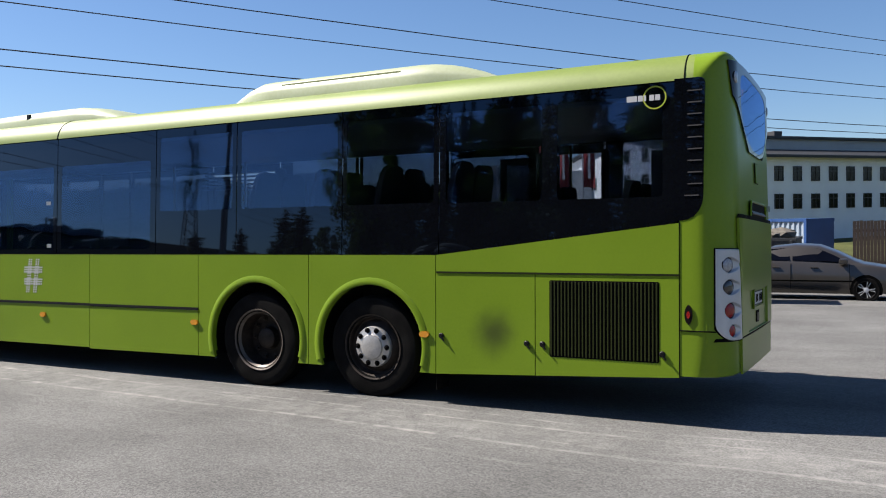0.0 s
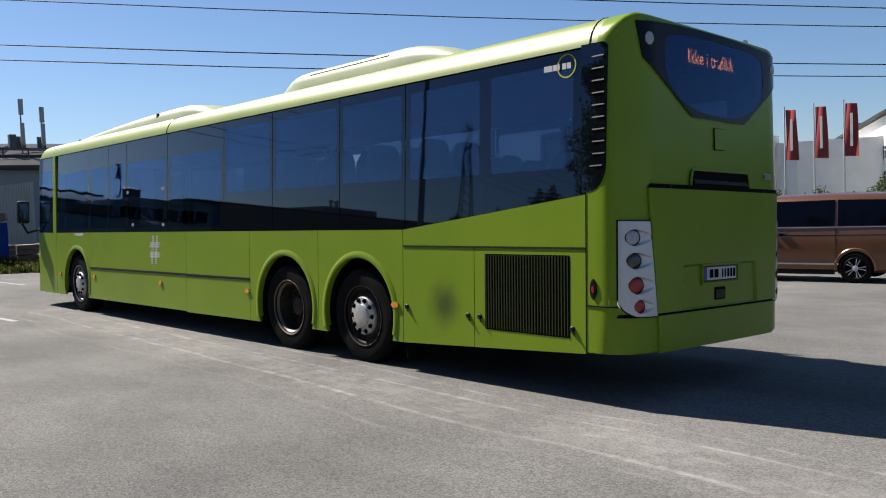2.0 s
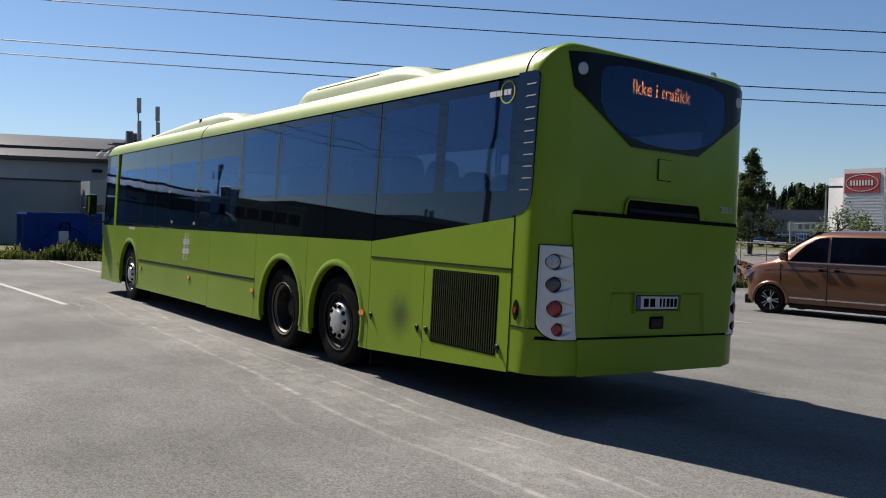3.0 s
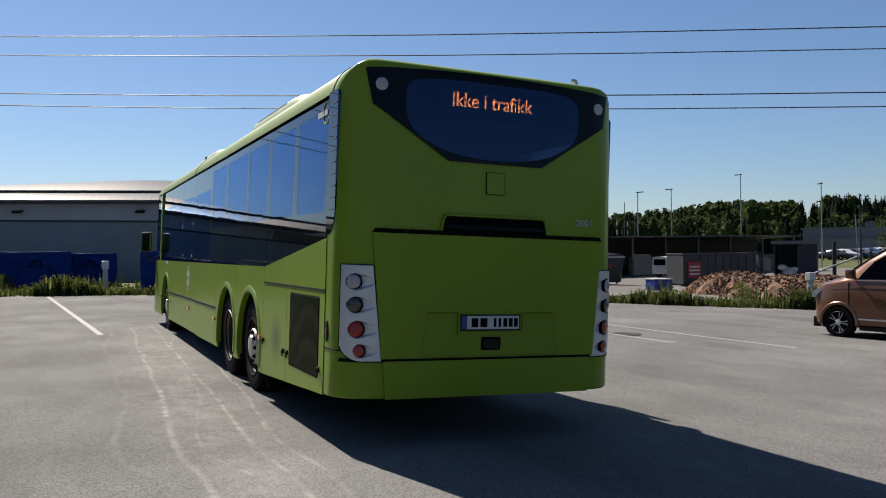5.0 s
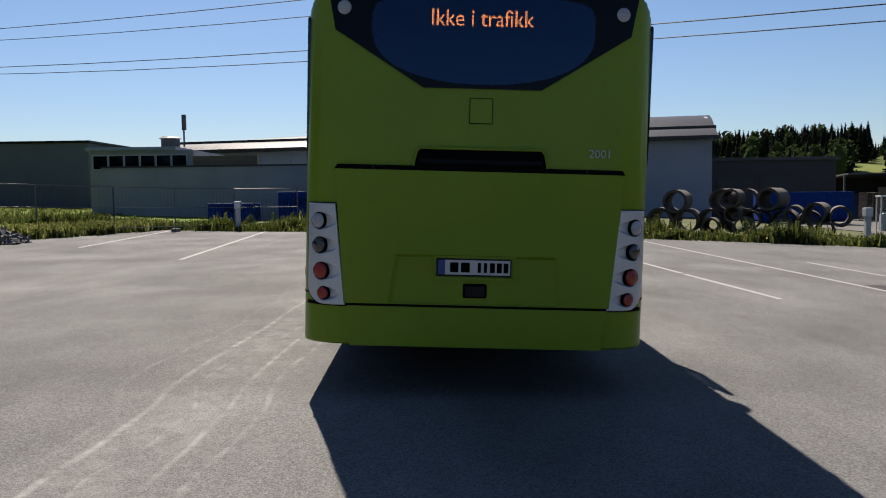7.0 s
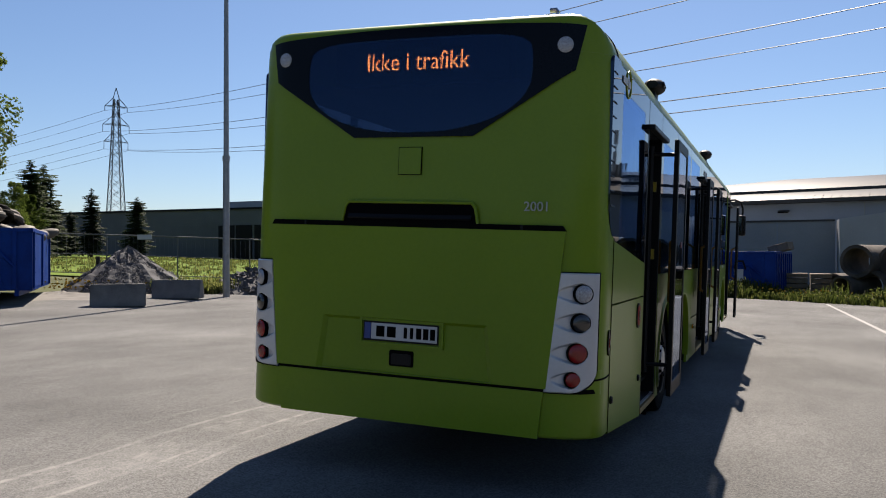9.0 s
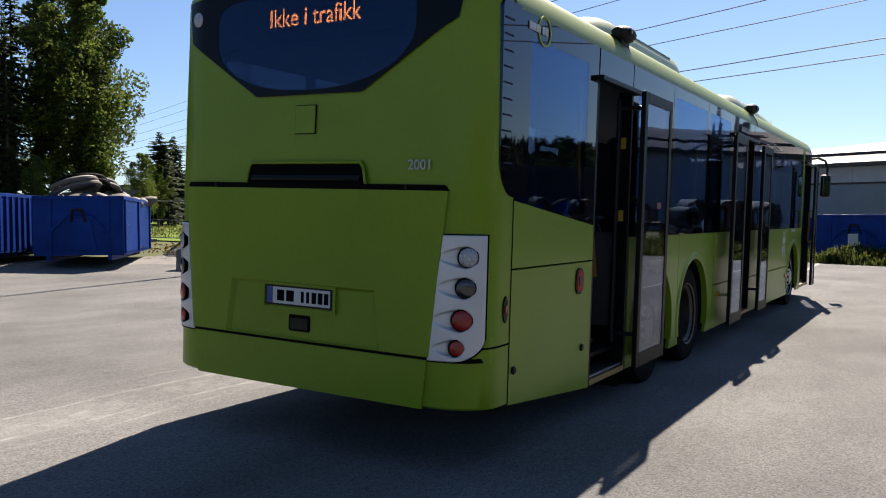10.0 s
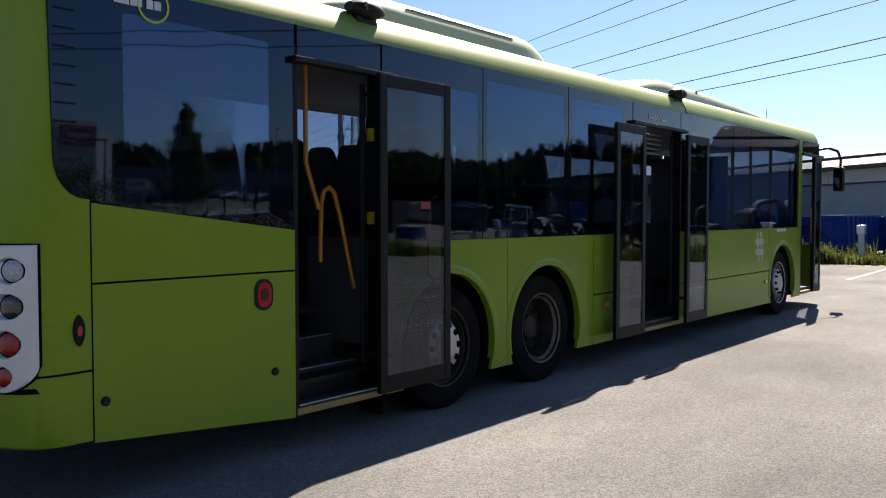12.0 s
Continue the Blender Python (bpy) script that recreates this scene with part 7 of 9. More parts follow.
def pylon(x, y, z, H, yaw):
    t = thing("power_pylon", pose(x, y, z, 0, 0, yaw), "grey lattice steel power pylon with three cross arms", "pylon", "power pylons")
    bm = bmesh.new()
    def half(k):
        return 1.15 * (1 - k) ** 1.15 + 0.30 if k < 0.98 else 0.1
    n = 15
    lv = [H * 0.93 * (1 - (1 - i / n) ** 1.0) for i in range(n + 1)]
    for i in range(n):
        a, b = half(lv[i] / H), half(lv[i + 1] / H)
        for sx, sy in ((1, 1), (-1, 1), (-1, -1), (1, -1)):
            tube(bm, [(sx * a, sy * a, lv[i]), (sx * b, sy * b, lv[i + 1])], 0.09, 4)
        for (s1, s2) in (((1, 1), (-1, 1)), ((-1, 1), (-1, -1)), ((-1, -1), (1, -1)), ((1, -1), (1, 1))):
            tube(bm, [(s1[0] * a, s1[1] * a, lv[i]), (s2[0] * b, s2[1] * b, lv[i + 1])], 0.045, 3)
            tube(bm, [(s2[0] * a, s2[1] * a, lv[i]), (s1[0] * b, s1[1] * b, lv[i + 1])], 0.045, 3)
    tube(bm, [(0.4, 0.4, H * 0.93), (0, 0, H)], 0.07, 4)
    tube(bm, [(-0.4, -0.4, H * 0.93), (0, 0, H)], 0.07, 4)
    part("tower", bm, PYLON, t)
    for z, w, hang in ARMS:
        bm = bmesh.new()
        tube(bm, [(0, -w, H * z - 0.2), (0, w, H * z - 0.2)], 0.05, 4)
        for s in (-1, 1):
            b = half(z)
            tube(bm, [(0, s * b, H * z), (0, s * w, H * z - 0.2)], 0.06, 4)
            tube(bm, [(0, s * b, H * z + 1.3), (0, s * w, H * z - 0.2)], 0.06, 4)
            tube(bm, [(0, s * w, H * z - 0.2), (0, s * w, hang - 3.0)], 0.05, 4)
        part("cross_arm", bm, PYLON, t)
    return t

PX, PY, PZ, PH, PYAW = -101.56, -97.7, 3.0, 26.1, 59.7
pylon(PX, PY, PZ, PH, PYAW)
FX, FY = 73.1, 179.9
WIRE = mat("wire", (0.05, 0.05, 0.055), 0.5, 0.5)
wd = Vector((FX - PX, FY - PY, 0)).normalized()
ws = Vector((-wd.y, wd.x, 0))
for zf, w, hang in ARMS:
    for s in (-1, 1):
        a = Vector((PX, PY, hang)) + ws * s * w
        b = Vector((FX, FY, hang - 4.15)) + ws * s * w
        pts = [a.lerp(b, k / 30) - Vector((0, 0, 4 * WIRE_SAG * (k / 30) * (1 - k / 30))) for k in range(31)]
        tagged(part("power_cable", strand(pts, 0.026), WIRE), "thin dark power cable crossing the sky", "cable", "power cables")
        c = a + Vector((-60, -200, 1)) + ws * s * 1.5
        pts = [a.lerp(c, k / 14) - Vector((0, 0, 14 * (k / 14) * (1 - k / 14))) for k in range(15)]
        tagged(part("power_cable", strand(pts, 0.026), WIRE), "thin dark power cable leaving the pylon", "cable", "power cables")

# ---- long grey building beyond the field ----
CLAD_DARK = mat("dark_grey_cladding", (0.17, 0.185, 0.205), 0.55, 0.1, 0.1, 0.8, 0.1, 20)
CLAD_LIGHT = mat("pale_cladding", (0.56, 0.58, 0.60), 0.55, 0.1, 0.08, 0.8, 0.05, 20)
fb = thing("grey_factory", pose(-62, 0, 0), "long low dark grey clad factory building beyond the field", "building")
bm = bmesh.new()
box(bm, -25, 0, -85, -28, 0.0, 6.1)
part("wall", bm, CLAD_DARK, fb)
bm = bmesh.new()
box(bm, -25.2, 0.2, -85.2, -27.8, 6.1, 6.28)
part("roof_edge", bm, BLACK_PLASTIC, fb)
bm = bmesh.new()
box(bm, -12, -3, -49.6, -43.0, 5.7, 7.1)
part("roof_room", bm, CLAD_LIGHT, fb)
for y, r in ((-46.6, 0.28), (-45.9, 0.2)):
    bm = bmesh.new()
    lathe(bm, [(r, 0), (r * 0.8, 0.7), (r, 0.75), (r, 1.0), (r * 0.6, 1.1)], pose(-6, y, 7.0), 12)
    part("roof_vent", bm, CLAD_LIGHT, fb, smooth=True)
for y in (-47.9, -45.9, -43.8):
    bm = bmesh.new()
    box(bm, -0.02, 0.10, y, y + 1.8, 1.2, 4.6, 0.02)
    part("gate_panel", bm, BLACK_PLASTIC, fb)
for k in range(16):
    bm = bmesh.new()
    box(bm, 0, 0.03, -84, -48.2, 0.9 + k * 0.29, 0.95 + k * 0.29)
    part("cladding_board", bm, CLAD_DARK, fb)

# ---- barrel-roofed hall ahead ----
HALL_WALL = mat("hall_blue_grey_wall", (0.37, 0.42, 0.52), 0.6, 0.05, 0.08, 0.6, 0.08, 12)
HALL_LOW = mat("hall_pale_wall", (0.39, 0.41, 0.435), 0.7, 0, 0.08, 0.6, 0.1, 12, 0, (0.46, 0.475, 0.49))
HALL_ROOF = mat("hall_metal_roof", (0.062, 0.061, 0.064), 0.42, 0.0, 0.14, 1.0, 0.12, 30, spec=0.08)
DARK_TRIM = mat("dark_trim", (0.02, 0.02, 0.022), 0.5)
hall = thing("hall", Matrix.LocRotScale((-66.17, 0.72, -0.19), Euler((0, 0, radians(-14))), (1.288,) * 3), "large hall with grey walls and a curved metal roof", "building")
annex = thing("low_annex", pose(-46.25, 0.28, 0), "low pale annex with a dark roof edge before the hall", "building")
HY0, HY1 = -21.0, 17.0
bm = bmesh.new()
box(bm, -30, 0, HY0, HY1, -1.2, 4.5)
part("wall", bm, HALL_WALL, hall)
bm = bmesh.new()
box(bm, -0.1, 0.35, HY0, 4.9, -1.0, 3.45)
part("low_wall", bm, HALL_LOW, annex)
bm = bmesh.new()
box(bm, -0.05, 0.42, HY0, 4.9, 3.45, 3.55)
part("wall_cap", bm, DARK_TRIM, annex)
for k in range(7):
    bm = bmesh.new()
    y = HY0 + 3.1 + k * 3.3
    box(bm, 0.34, 0.365, y, y + 0.05, -0.6, 3.42)
    part("wall_joint", bm, HALL_WALL, annex)
bm = bmesh.new()
box(bm, -14, -0.1, HY0, 4.9, -1.0, 3.30)
part("flat_roof", bm, HALL_LOW, annex)
for y in (5.95, -2.5, -11.0):
    bm = bmesh.new()
    box(bm, 0.0, 0.03, y, y + 0.05, 2.0, 4.5)
    part("wall_joint", bm, HALL_LOW, hall)
# curved roof in two tiers, with dark gutters between
def tier(x0, x1, z0, z1, bow):
    bm = bmesh.new()
    rings = []
    for i in range(9):
        k = i / 8
        x = x0 + (x1 - x0) * k
        z = z0 + (z1 - z0) * (1 - (1 - k) ** bow)
        rings.append([(x, y, z0 + (z - z0) * (1.0 if z1 < 5.5 else min(1.0, max(0.12, 1 + y / 25)))) for y in span(HY0 - 0.3, HY1 + 0.3, 20)])
    loft(bm, rings, closed=False)
    return part("roof_tier", bm, HALL_ROOF, hall, smooth=True)

tier(0.55, -2.2, 4.70, 5.33, 1.6)
tier(-2.3, -8.5, 5.48, 6.65, 1.9)
bm = bmesh.new()
box(bm, -29.5, -8.4, HY0, HY1, 4.4, 5.45)
part("flat_roof", bm, HALL_ROOF, hall)
bm = bmesh.new()
tube(bm, [(0.55, 0, 4.71), (-0.1, 0, 4.93), (-1.2, 0, 5.19), (-2.2, 0, 5.345)], 0.012, 4)
seam_me = mesh_of(bm, "roof_seam", HALL_ROOF)
for k in range(76):
    o = new("roof_seam", seam_me)
    o.parent = hall
    o.location = (0, HY0 + 0.25 + k * 0.5, 0)
for x, z in ((0.60, 4.62), (-2.22, 5.41)):
    bm = bmesh.new()
    box(bm, x - 0.12, x + 0.10, HY0 - 0.4, HY1 + 0.4, z - 0.12, z + 0.10)
    part("gutter", bm, DARK_TRIM, hall)
bm = bmesh.new()
prism(bm, [(0.4, 4.4), (0.5, 4.7), (-2.2, 5.33), (-8, 5.5), (-30, 5.45), (-30, 4.4)], "y", HY0 - 0.05, HY0 + 0.15)
part("gable_wall", bm, HALL_WALL, hall)
bm = bmesh.new()
prism(bm, [(0.4, 4.4), (0.5, 4.7), (-2.2, 5.33), (-5, 6.3), (-8.5, 6.63), (-8.6, 5.45), (-30, 5.45), (-30, 4.4)], "y", HY1 - 0.15, HY1 + 0.05)
part("gable_wall", bm, HALL_WALL, hall)
# lean-to with ribbed cladding
bm = bmesh.new()
prism(bm, [(5.0, -1), (7.6, -1), (7.6, 3.86), (5.0, 3.5)], "x", 0.0, 2.2)
lt = part("lean_to", bm, CLAD_LIGHT, annex)
for k in range(19):
    bm = bmesh.new()
    y = 5.06 + k * 0.13
    box(bm, 2.2, 2.225, y, y + 0.05, -0.8, 3.48 + 0.138 * (y - 5.0))
    part("cladding_rib", bm, CLAD_LIGHT, lt)
for y in (1.6, 7.6, -5.5, -14):
    bm = bmesh.new()
    prism(bm, [(0.1, 4.02), (0.55, 3.92), (0.62, 4.0), (0.1, 4.12)], "y", y - 0.28, y + 0.28)
    part("wall_lamp", bm, BLACK_PLASTIC, hall)
# roof ladder and antenna mast
bm = bmesh.new()
lp = [(0.5, 7.55, 4.85), (-0.6, 7.85, 5.3), (-2.3, 8.35, 5.62), (-4.0, 8.9, 6.05), (-5.4, 9.4, 6.35)]
tube(bm, lp, 0.035, 5)
tube(bm, [(x, y + 0.4, z) for x, y, z in lp], 0.035, 5)
for a, b in zip(lp, lp[1:]):
    for k in range(5):
        p = Vector(a).lerp(Vector(b), k / 5)
        tube(bm, [p, p + Vector((0, 0.4, 0))], 0.02, 4)
part("roof_ladder", bm, STEEL, hall)
mast = thing("antenna_mast", pose(-66.0, 13.9, 5.45), "grey telecom antennas on a steel frame on the hall roof", "antenna")
bm = bmesh.new()
for y in (-1.6, 0.2, 2.0):
    tube(bm, [(-0.7, y, 0), (-0.7, y, 1.9), (0.7, y, 1.9), (0.7, y, 0)], 0.06, 4)
tube(bm, [(-0.7, -2.2, 1.9), (-0.7, 2.5, 1.9)], 0.07, 4)
tube(bm, [(0.7, -2.2, 1.9), (0.7, 2.5, 1.9)], 0.07, 4)
part("roof_frame", bm, PYLON, mast)
for y, hp in ((0.0, 5.7), (1.5, 5.15)):
    bm = bmesh.new()
    rod(bm, (0, y, 1.8), (0, y, hp), 0.06, 0.06, 8)
    part("mast_tube", bm, STEEL, mast)
    for z0, z1, w, dx in ((hp - 1.15, hp + 0.05, 0.17, 0.14), (2.2, 3.9, 0.15, 0.26), (2.0, 2.9, 0.32, -0.28)):
        bm = bmesh.new()
        box(bm, dx - 0.10, dx + 0.10, y - w, y + w, z0, z1, 0.03)
        part("panel_antenna" if z1 > 3.5 else "equipment_box", bm, PYLON if z1 < 3.5 else CLAD_LIGHT, mast)
bm = bmesh.new()
box(bm, -0.25, 0.25, -0.95, -0.45, 1.9, 3.0, 0.02)
part("equipment_box", bm, PYLON, mast)

# office block with strip windows at the hall's end
ob_ = thing("office_block", pose(-46.5, 0, 0), "low grey office block with a row of strip windows", "building")
bm = bmesh.new()
box(bm, -12, 0, -21.6, -15.2, -0.6, 4.55)
part("wall", bm, HALL_LOW, ob_)
bm = bmesh.new()
box(bm, -12.2, 0.25, -21.8, -16.2, 4.55, 4.75)
part("roof_edge", bm, HALL_WALL, ob_)
for k in range(6):
    y = -21.4 + k * 0.98
    bm = bmesh.new()
    box(bm, -0.02, 0.05, y, y + 0.92, 3.4, 4.25)
    w = part("window", bm, CAR_GLASS, ob_)
    bm = bmesh.new()
    for a, b, c, d in ((y - 0.04, y + 0.03, 3.36, 4.3), (y + 0.89, y + 0.96, 3.36, 4.3), (y, y + 0.92, 3.34, 3.42), (y, y + 0.92, 4.22, 4.3)):
        box(bm, 0.03, 0.09, a, b, c, d)
    part("window_frame", bm, CLAD_LIGHT, w)
bm = bmesh.new()
box(bm, -0.3, 0.06, -15.2, -11.2, 3.45, 4.15)
part("ochre_panel", bm, mat("ochre_panel_paint", (0.22, 0.16, 0.09), 0.7), ob_)
bm = bmesh.new()
lathe(bm, [(0.6, 0), (0.6, 0.5), (0.75, 0.55), (0.5, 0.7)], pose(-3, -17.5, 4.9), 14)
part("roof_vent", bm, PYLON, ob_)
bm = bmesh.new()
rod(bm, (-3, -16.6, 4.9), (-3, -16.6, 7.0), 0.06, 0.06, 6)
box(bm, -3.1, -2.9, -16.7, -16.45, 6.0, 7.0)
part("roof_aerial", bm, PYLON, ob_)

# skips before the hall
for x, y, w, h in ((-44.3, -8.45, 2.6, 1.75), (-38.5, -5.40, 2.6, 1.68), (-44.2, -3.0, 2.3, 1.60)):
    skip("skip", pose(x, y, 0.02, 0, 0, 0), 6.0, w, h, SKIP_BLUE, "blue steel roll-off skip with hook plate standing in weeds", 9)
sk = skip("skip", pose(-34.69, 0.30, -0.02, 0, 0, -5.7), 6.0, 2.52, 1.70, SKIP_BLUE, "blue steel skip with scrap wood beside weeds", 8)
bm = bmesh.new()
box(bm, 6.065, 6.075, 1.05, 1.38, 0.62, 1.05)
part("label", bm, WHITE_P, sk, "white label sheet")
skip("skip", at(-47.0, 20.5, 80), 5.5, 2.4, 1.9, SKIP_BLUE, "blue steel skip standing behind the pipes", 9, False)
skip("skip", pose(-40.2, -12.04, 0.05, 0, 0, 0), 2.4, 2.2, 1.15, SKIP_BLUE, "small dark blue steel skip in weeds", 4)
bm = bmesh.new()
box(bm, -0.42, 0.42, -0.25, 0.25, 0, 0.30, 0.02)
o = part("scrap_crate", bm, mat("scrap_wood", (0.25, 0.19, 0.13), 0.85, 0, 0.3, 5, 0.2, 40))
o.matrix_basis = pose(-30.6, 2.42, 1.70, 0, -14, 65)
tagged(o, "weathered wooden crate lying on the skip edge", "crate")


def power_post(x, y, h=1.15):
    p = thing("heater_post", at(x, y), "white post with a grey socket box at the kerb", "post", "engine heater posts")
    bm = bmesh.new()
    box(bm, -0.09, 0.09, -0.09, 0.09, -0.1, h - 0.2, 0.01)
    part("post", bm, WHITE_P, p)
    bm = bmesh.new()
    box(bm, -0.14, 0.14, -0.13, 0.13, h - 0.20, h + 0.12, 0.03)
    part("socket_box", bm, SILVER, p)
    return p

for x, y in ((-25.6, 6.15), (-23.2, 15.0), (-29.8, -8.63), (-29.6, -1.58), (-17.8, 23.5)):
    power_post(x, y)
for x, y in ((-30.9, -7.37), (-30.7, -5.3)):
    bm = bmesh.new()
    rod(bm, (0, 0, -0.1), (0, 0, 0.75), 0.06, 0.06, 8)
    o = part("marker_post", bm, mat("yellow_post", (0.45, 0.45, 0.03), 0.6) if y < -7 else bpy.data.materials["yellow_post"])
    o.matrix_basis = at(x, y)
    tagged(o, "short yellow marker post in the weeds", "post", "yellow marker posts")

# ---- concrete pipes ----
pipe_cache = {}
def pipe(x, y, z, r, L, yaw):
    key = (r, L)
    if key not in pipe_cache:
        bm = bmesh.new()
        prof = [(r, 0), (r, L), (r * 0.80, L), (r * 0.80, 0)]
        rings = []
        for rr, h in prof + prof[:1]:
            rings.append([(h, rr * math.cos(6.283 * i / 28), rr * math.sin(6.283 * i / 28)) for i in range(28)])
        loft(bm, rings)
        pipe_cache[key] = mesh_of(bm, "concrete_pipe", CONCRETE_OLD, True)
    o = new("concrete_pipe", pipe_cache[key])
    o.matrix_basis = pose(x, y, z, 0, 0, yaw)
    return tagged(o, "weathered grey concrete drain pipe in a stack", "pipe", "stacked concrete pipes")

for x, y, z, r, L, yaw in ((-31.0, 4.85, 1.32, 0.64, 1.7, 156), (-31.0, 6.17, 1.30, 0.64, 1.7, 154), (-31.0, 7.50, 1.24, 0.64, 1.7, 158), (-31.0, 5.30, 0.34, 0.63, 1.8, 160), (-31.0, 6.62, 0.33, 0.63, 1.8, 157), (-31.6, 7.95, 0.30, 0.60, 1.7, 160),
                           (-30.9, 4.30, 0.30, 0.45, 1.6, 150), (-32.8, 4.10, 0.33, 0.48, 1.5, 158), (-29.4, 7.05, 0.45, 0.40, 1.5, 165), (-29.6, 7.45, 1.12, 0.42, 1.4, 150), (-29.2, 7.75, -0.02, 0.36, 1.4, 160),
                           (-29.6, 8.55, 0.30, 0.55, 1.6, 156), (-29.4, 9.65, 0.24, 0.52, 1.6, 162), (-29.2, 9.10, 1.10, 0.50, 1.5, 160), (-28.4, 10.35, 0.05, 0.36, 1.4, 158),
                           (-27.5, 10.85, 1.22, 0.38, 1.3, 156), (-27.7, 11.0, 0.58, 0.33, 1.3, 160), (-27.4, 12.33, 1.16, 0.46, 1.5, 150), (-27.3, 13.32, 0.50, 0.40, 1.4, 158), (-27.4, 14.22, 0.56, 0.44, 1.5, 152), (-27.2, 15.20, 0.42, 0.42, 1.5, 160),
                           (-27.5, 11.42, 0.02, 0.44, 1.4, 163), (-27.4, 12.86, 0.00, 0.42, 1.4, 158), (-27.5, 13.75, -0.10, 0.36, 1.4, 157), (-27.4, 14.70, -0.14, 0.36, 1.4, 161), (-28.6, 12.1, 0.30, 0.40, 1.3, 160),
                           (-29.6, 10.7, 0.25, 0.52, 1.5, 158), (-29.5, 11.75, 0.22, 0.52, 1.5, 155), (-29.5, 12.8, 0.20, 0.52, 1.5, 161), (-29.4, 13.85, 0.16, 0.52, 1.5, 157), (-29.3, 14.9, 0.12, 0.50, 1.5, 160), (-29.6, 11.2, 1.12, 0.50, 1.5, 156), (-29.5, 12.25, 1.10, 0.50, 1.5, 160), (-29.5, 13.3, 1.06, 0.46, 1.5, 157)):
    pipe(x, y + (0.8 if y > 8.2 else 0.25), z, r, L * 1.35, yaw - 4)
for x, y, z in ((-33.0, 2.6, 0.0), (-33.2, 3.5, 0.0)):
    pb = thing("pallet_box", at(x, y), "stacked weathered wooden pallet collars", "pallet", "pallet stacks")
    for k in range(4):
        bm = bmesh.new()
        box(bm, 0, 1.2, 0, 0.8, 0.05 + k * 0.21, 0.22 + k * 0.21, 0.008)
        part("collar", bm, mat("old_wood", (0.24, 0.19, 0.13), 0.85, 0, 0.3, 5, 0.2, 40) if k == 0 and y < 3 else bpy.data.materials["old_wood"], pb)

# ---- yard beyond: dark workshop, long open shed, bins, vans ----
wk = thing("dark_workshop", pose(-62, 1.25, -1.2), "dark grey flat-roofed workshop building", "building")
bm = bmesh.new()
box(bm, -14, 0, 20.5, 31.2, 0, 5.1)
part("wall", bm, mat("workshop_dark", (0.014, 0.016, 0.023), 0.6, 0, 0.25, 1.2, 0.1, 12), wk)
bm = bmesh.new()
box(bm, -14.3, 0.3, 20.2, 31.4, 5.1, 5.35)
part("roof_edge", bm, mat("workshop_edge", (0.05, 0.055, 0.065), 0.6), wk)
for y in (21.5, 25.0):
    bm = bmesh.new()
    box(bm, 0, 0.08, y, y + 2.9, 0, 3.7)
    part("gate", bm, mat("gate_dark", (0.022, 0.024, 0.032), 0.6) if y < 22 else bpy.data.materials["gate_dark"], wk)
sh = thing("open_shed", Matrix.LocRotScale((-63.5, 33.9, -1.15), Euler((0, 0, radians(-104.5 + 180))), None), "long low open-fronted storage shed with metal roof", "shed")
# local x runs along the front, local y into the shed
bm = bmesh.new()
prism(bm, [(-1.2, 3.82), (-1.2, 3.93), (8, 3.75), (8, 3.6)], "x", 0, 31)
part("roof", bm, mat("shed_roof", (0.14, 0.14, 0.145), 0.6, 0.2), sh)
bm = bmesh.new()
box(bm, 0, 31, 7.6, 8.0, 0, 3.65)
part("back_wall", bm, mat("shed_inside", (0.05, 0.048, 0.045), 0.9), sh)
for k in range(10):
    bm = bmesh.new()
    box(bm, k * 3.4 - 0.07, k * 3.4 + 0.07, -0.1, 0.1, 0, 3.8)
    part("post", bm, PYLON, sh)
g = random.Random(17)
CLUT = [mat("stack_timber", (0.20, 0.15, 0.09), 0.85), mat("stack_grey", (0.12, 0.12, 0.125), 0.8), mat("stack_blue", (0.03, 0.07, 0.2), 0.6), mat("stack_pale", (0.4, 0.39, 0.36), 0.7)]
for k in range(34):
    x, yv = g.uniform(0.5, 30), g.uniform(0.5, 5.5)
    w, h = g.uniform(0.8, 2.4), g.uniform(0.5, 2.0)
    bm = bmesh.new()
    box(bm, -w / 2, w / 2, -0.5, 0.5, 0, h, 0.03)
    box(bm, -w / 2.4, w / 2.6, -0.4, 0.4, h, h + 0.25, 0.03)
    o = part("storage_crate", bm, CLUT[k % 4])
    o.matrix_basis = sh.matrix_basis @ pose(x, yv, 0)
    tagged(o, "closed crate with a raised lid stored under the shed", "crate", "goods in the shed")


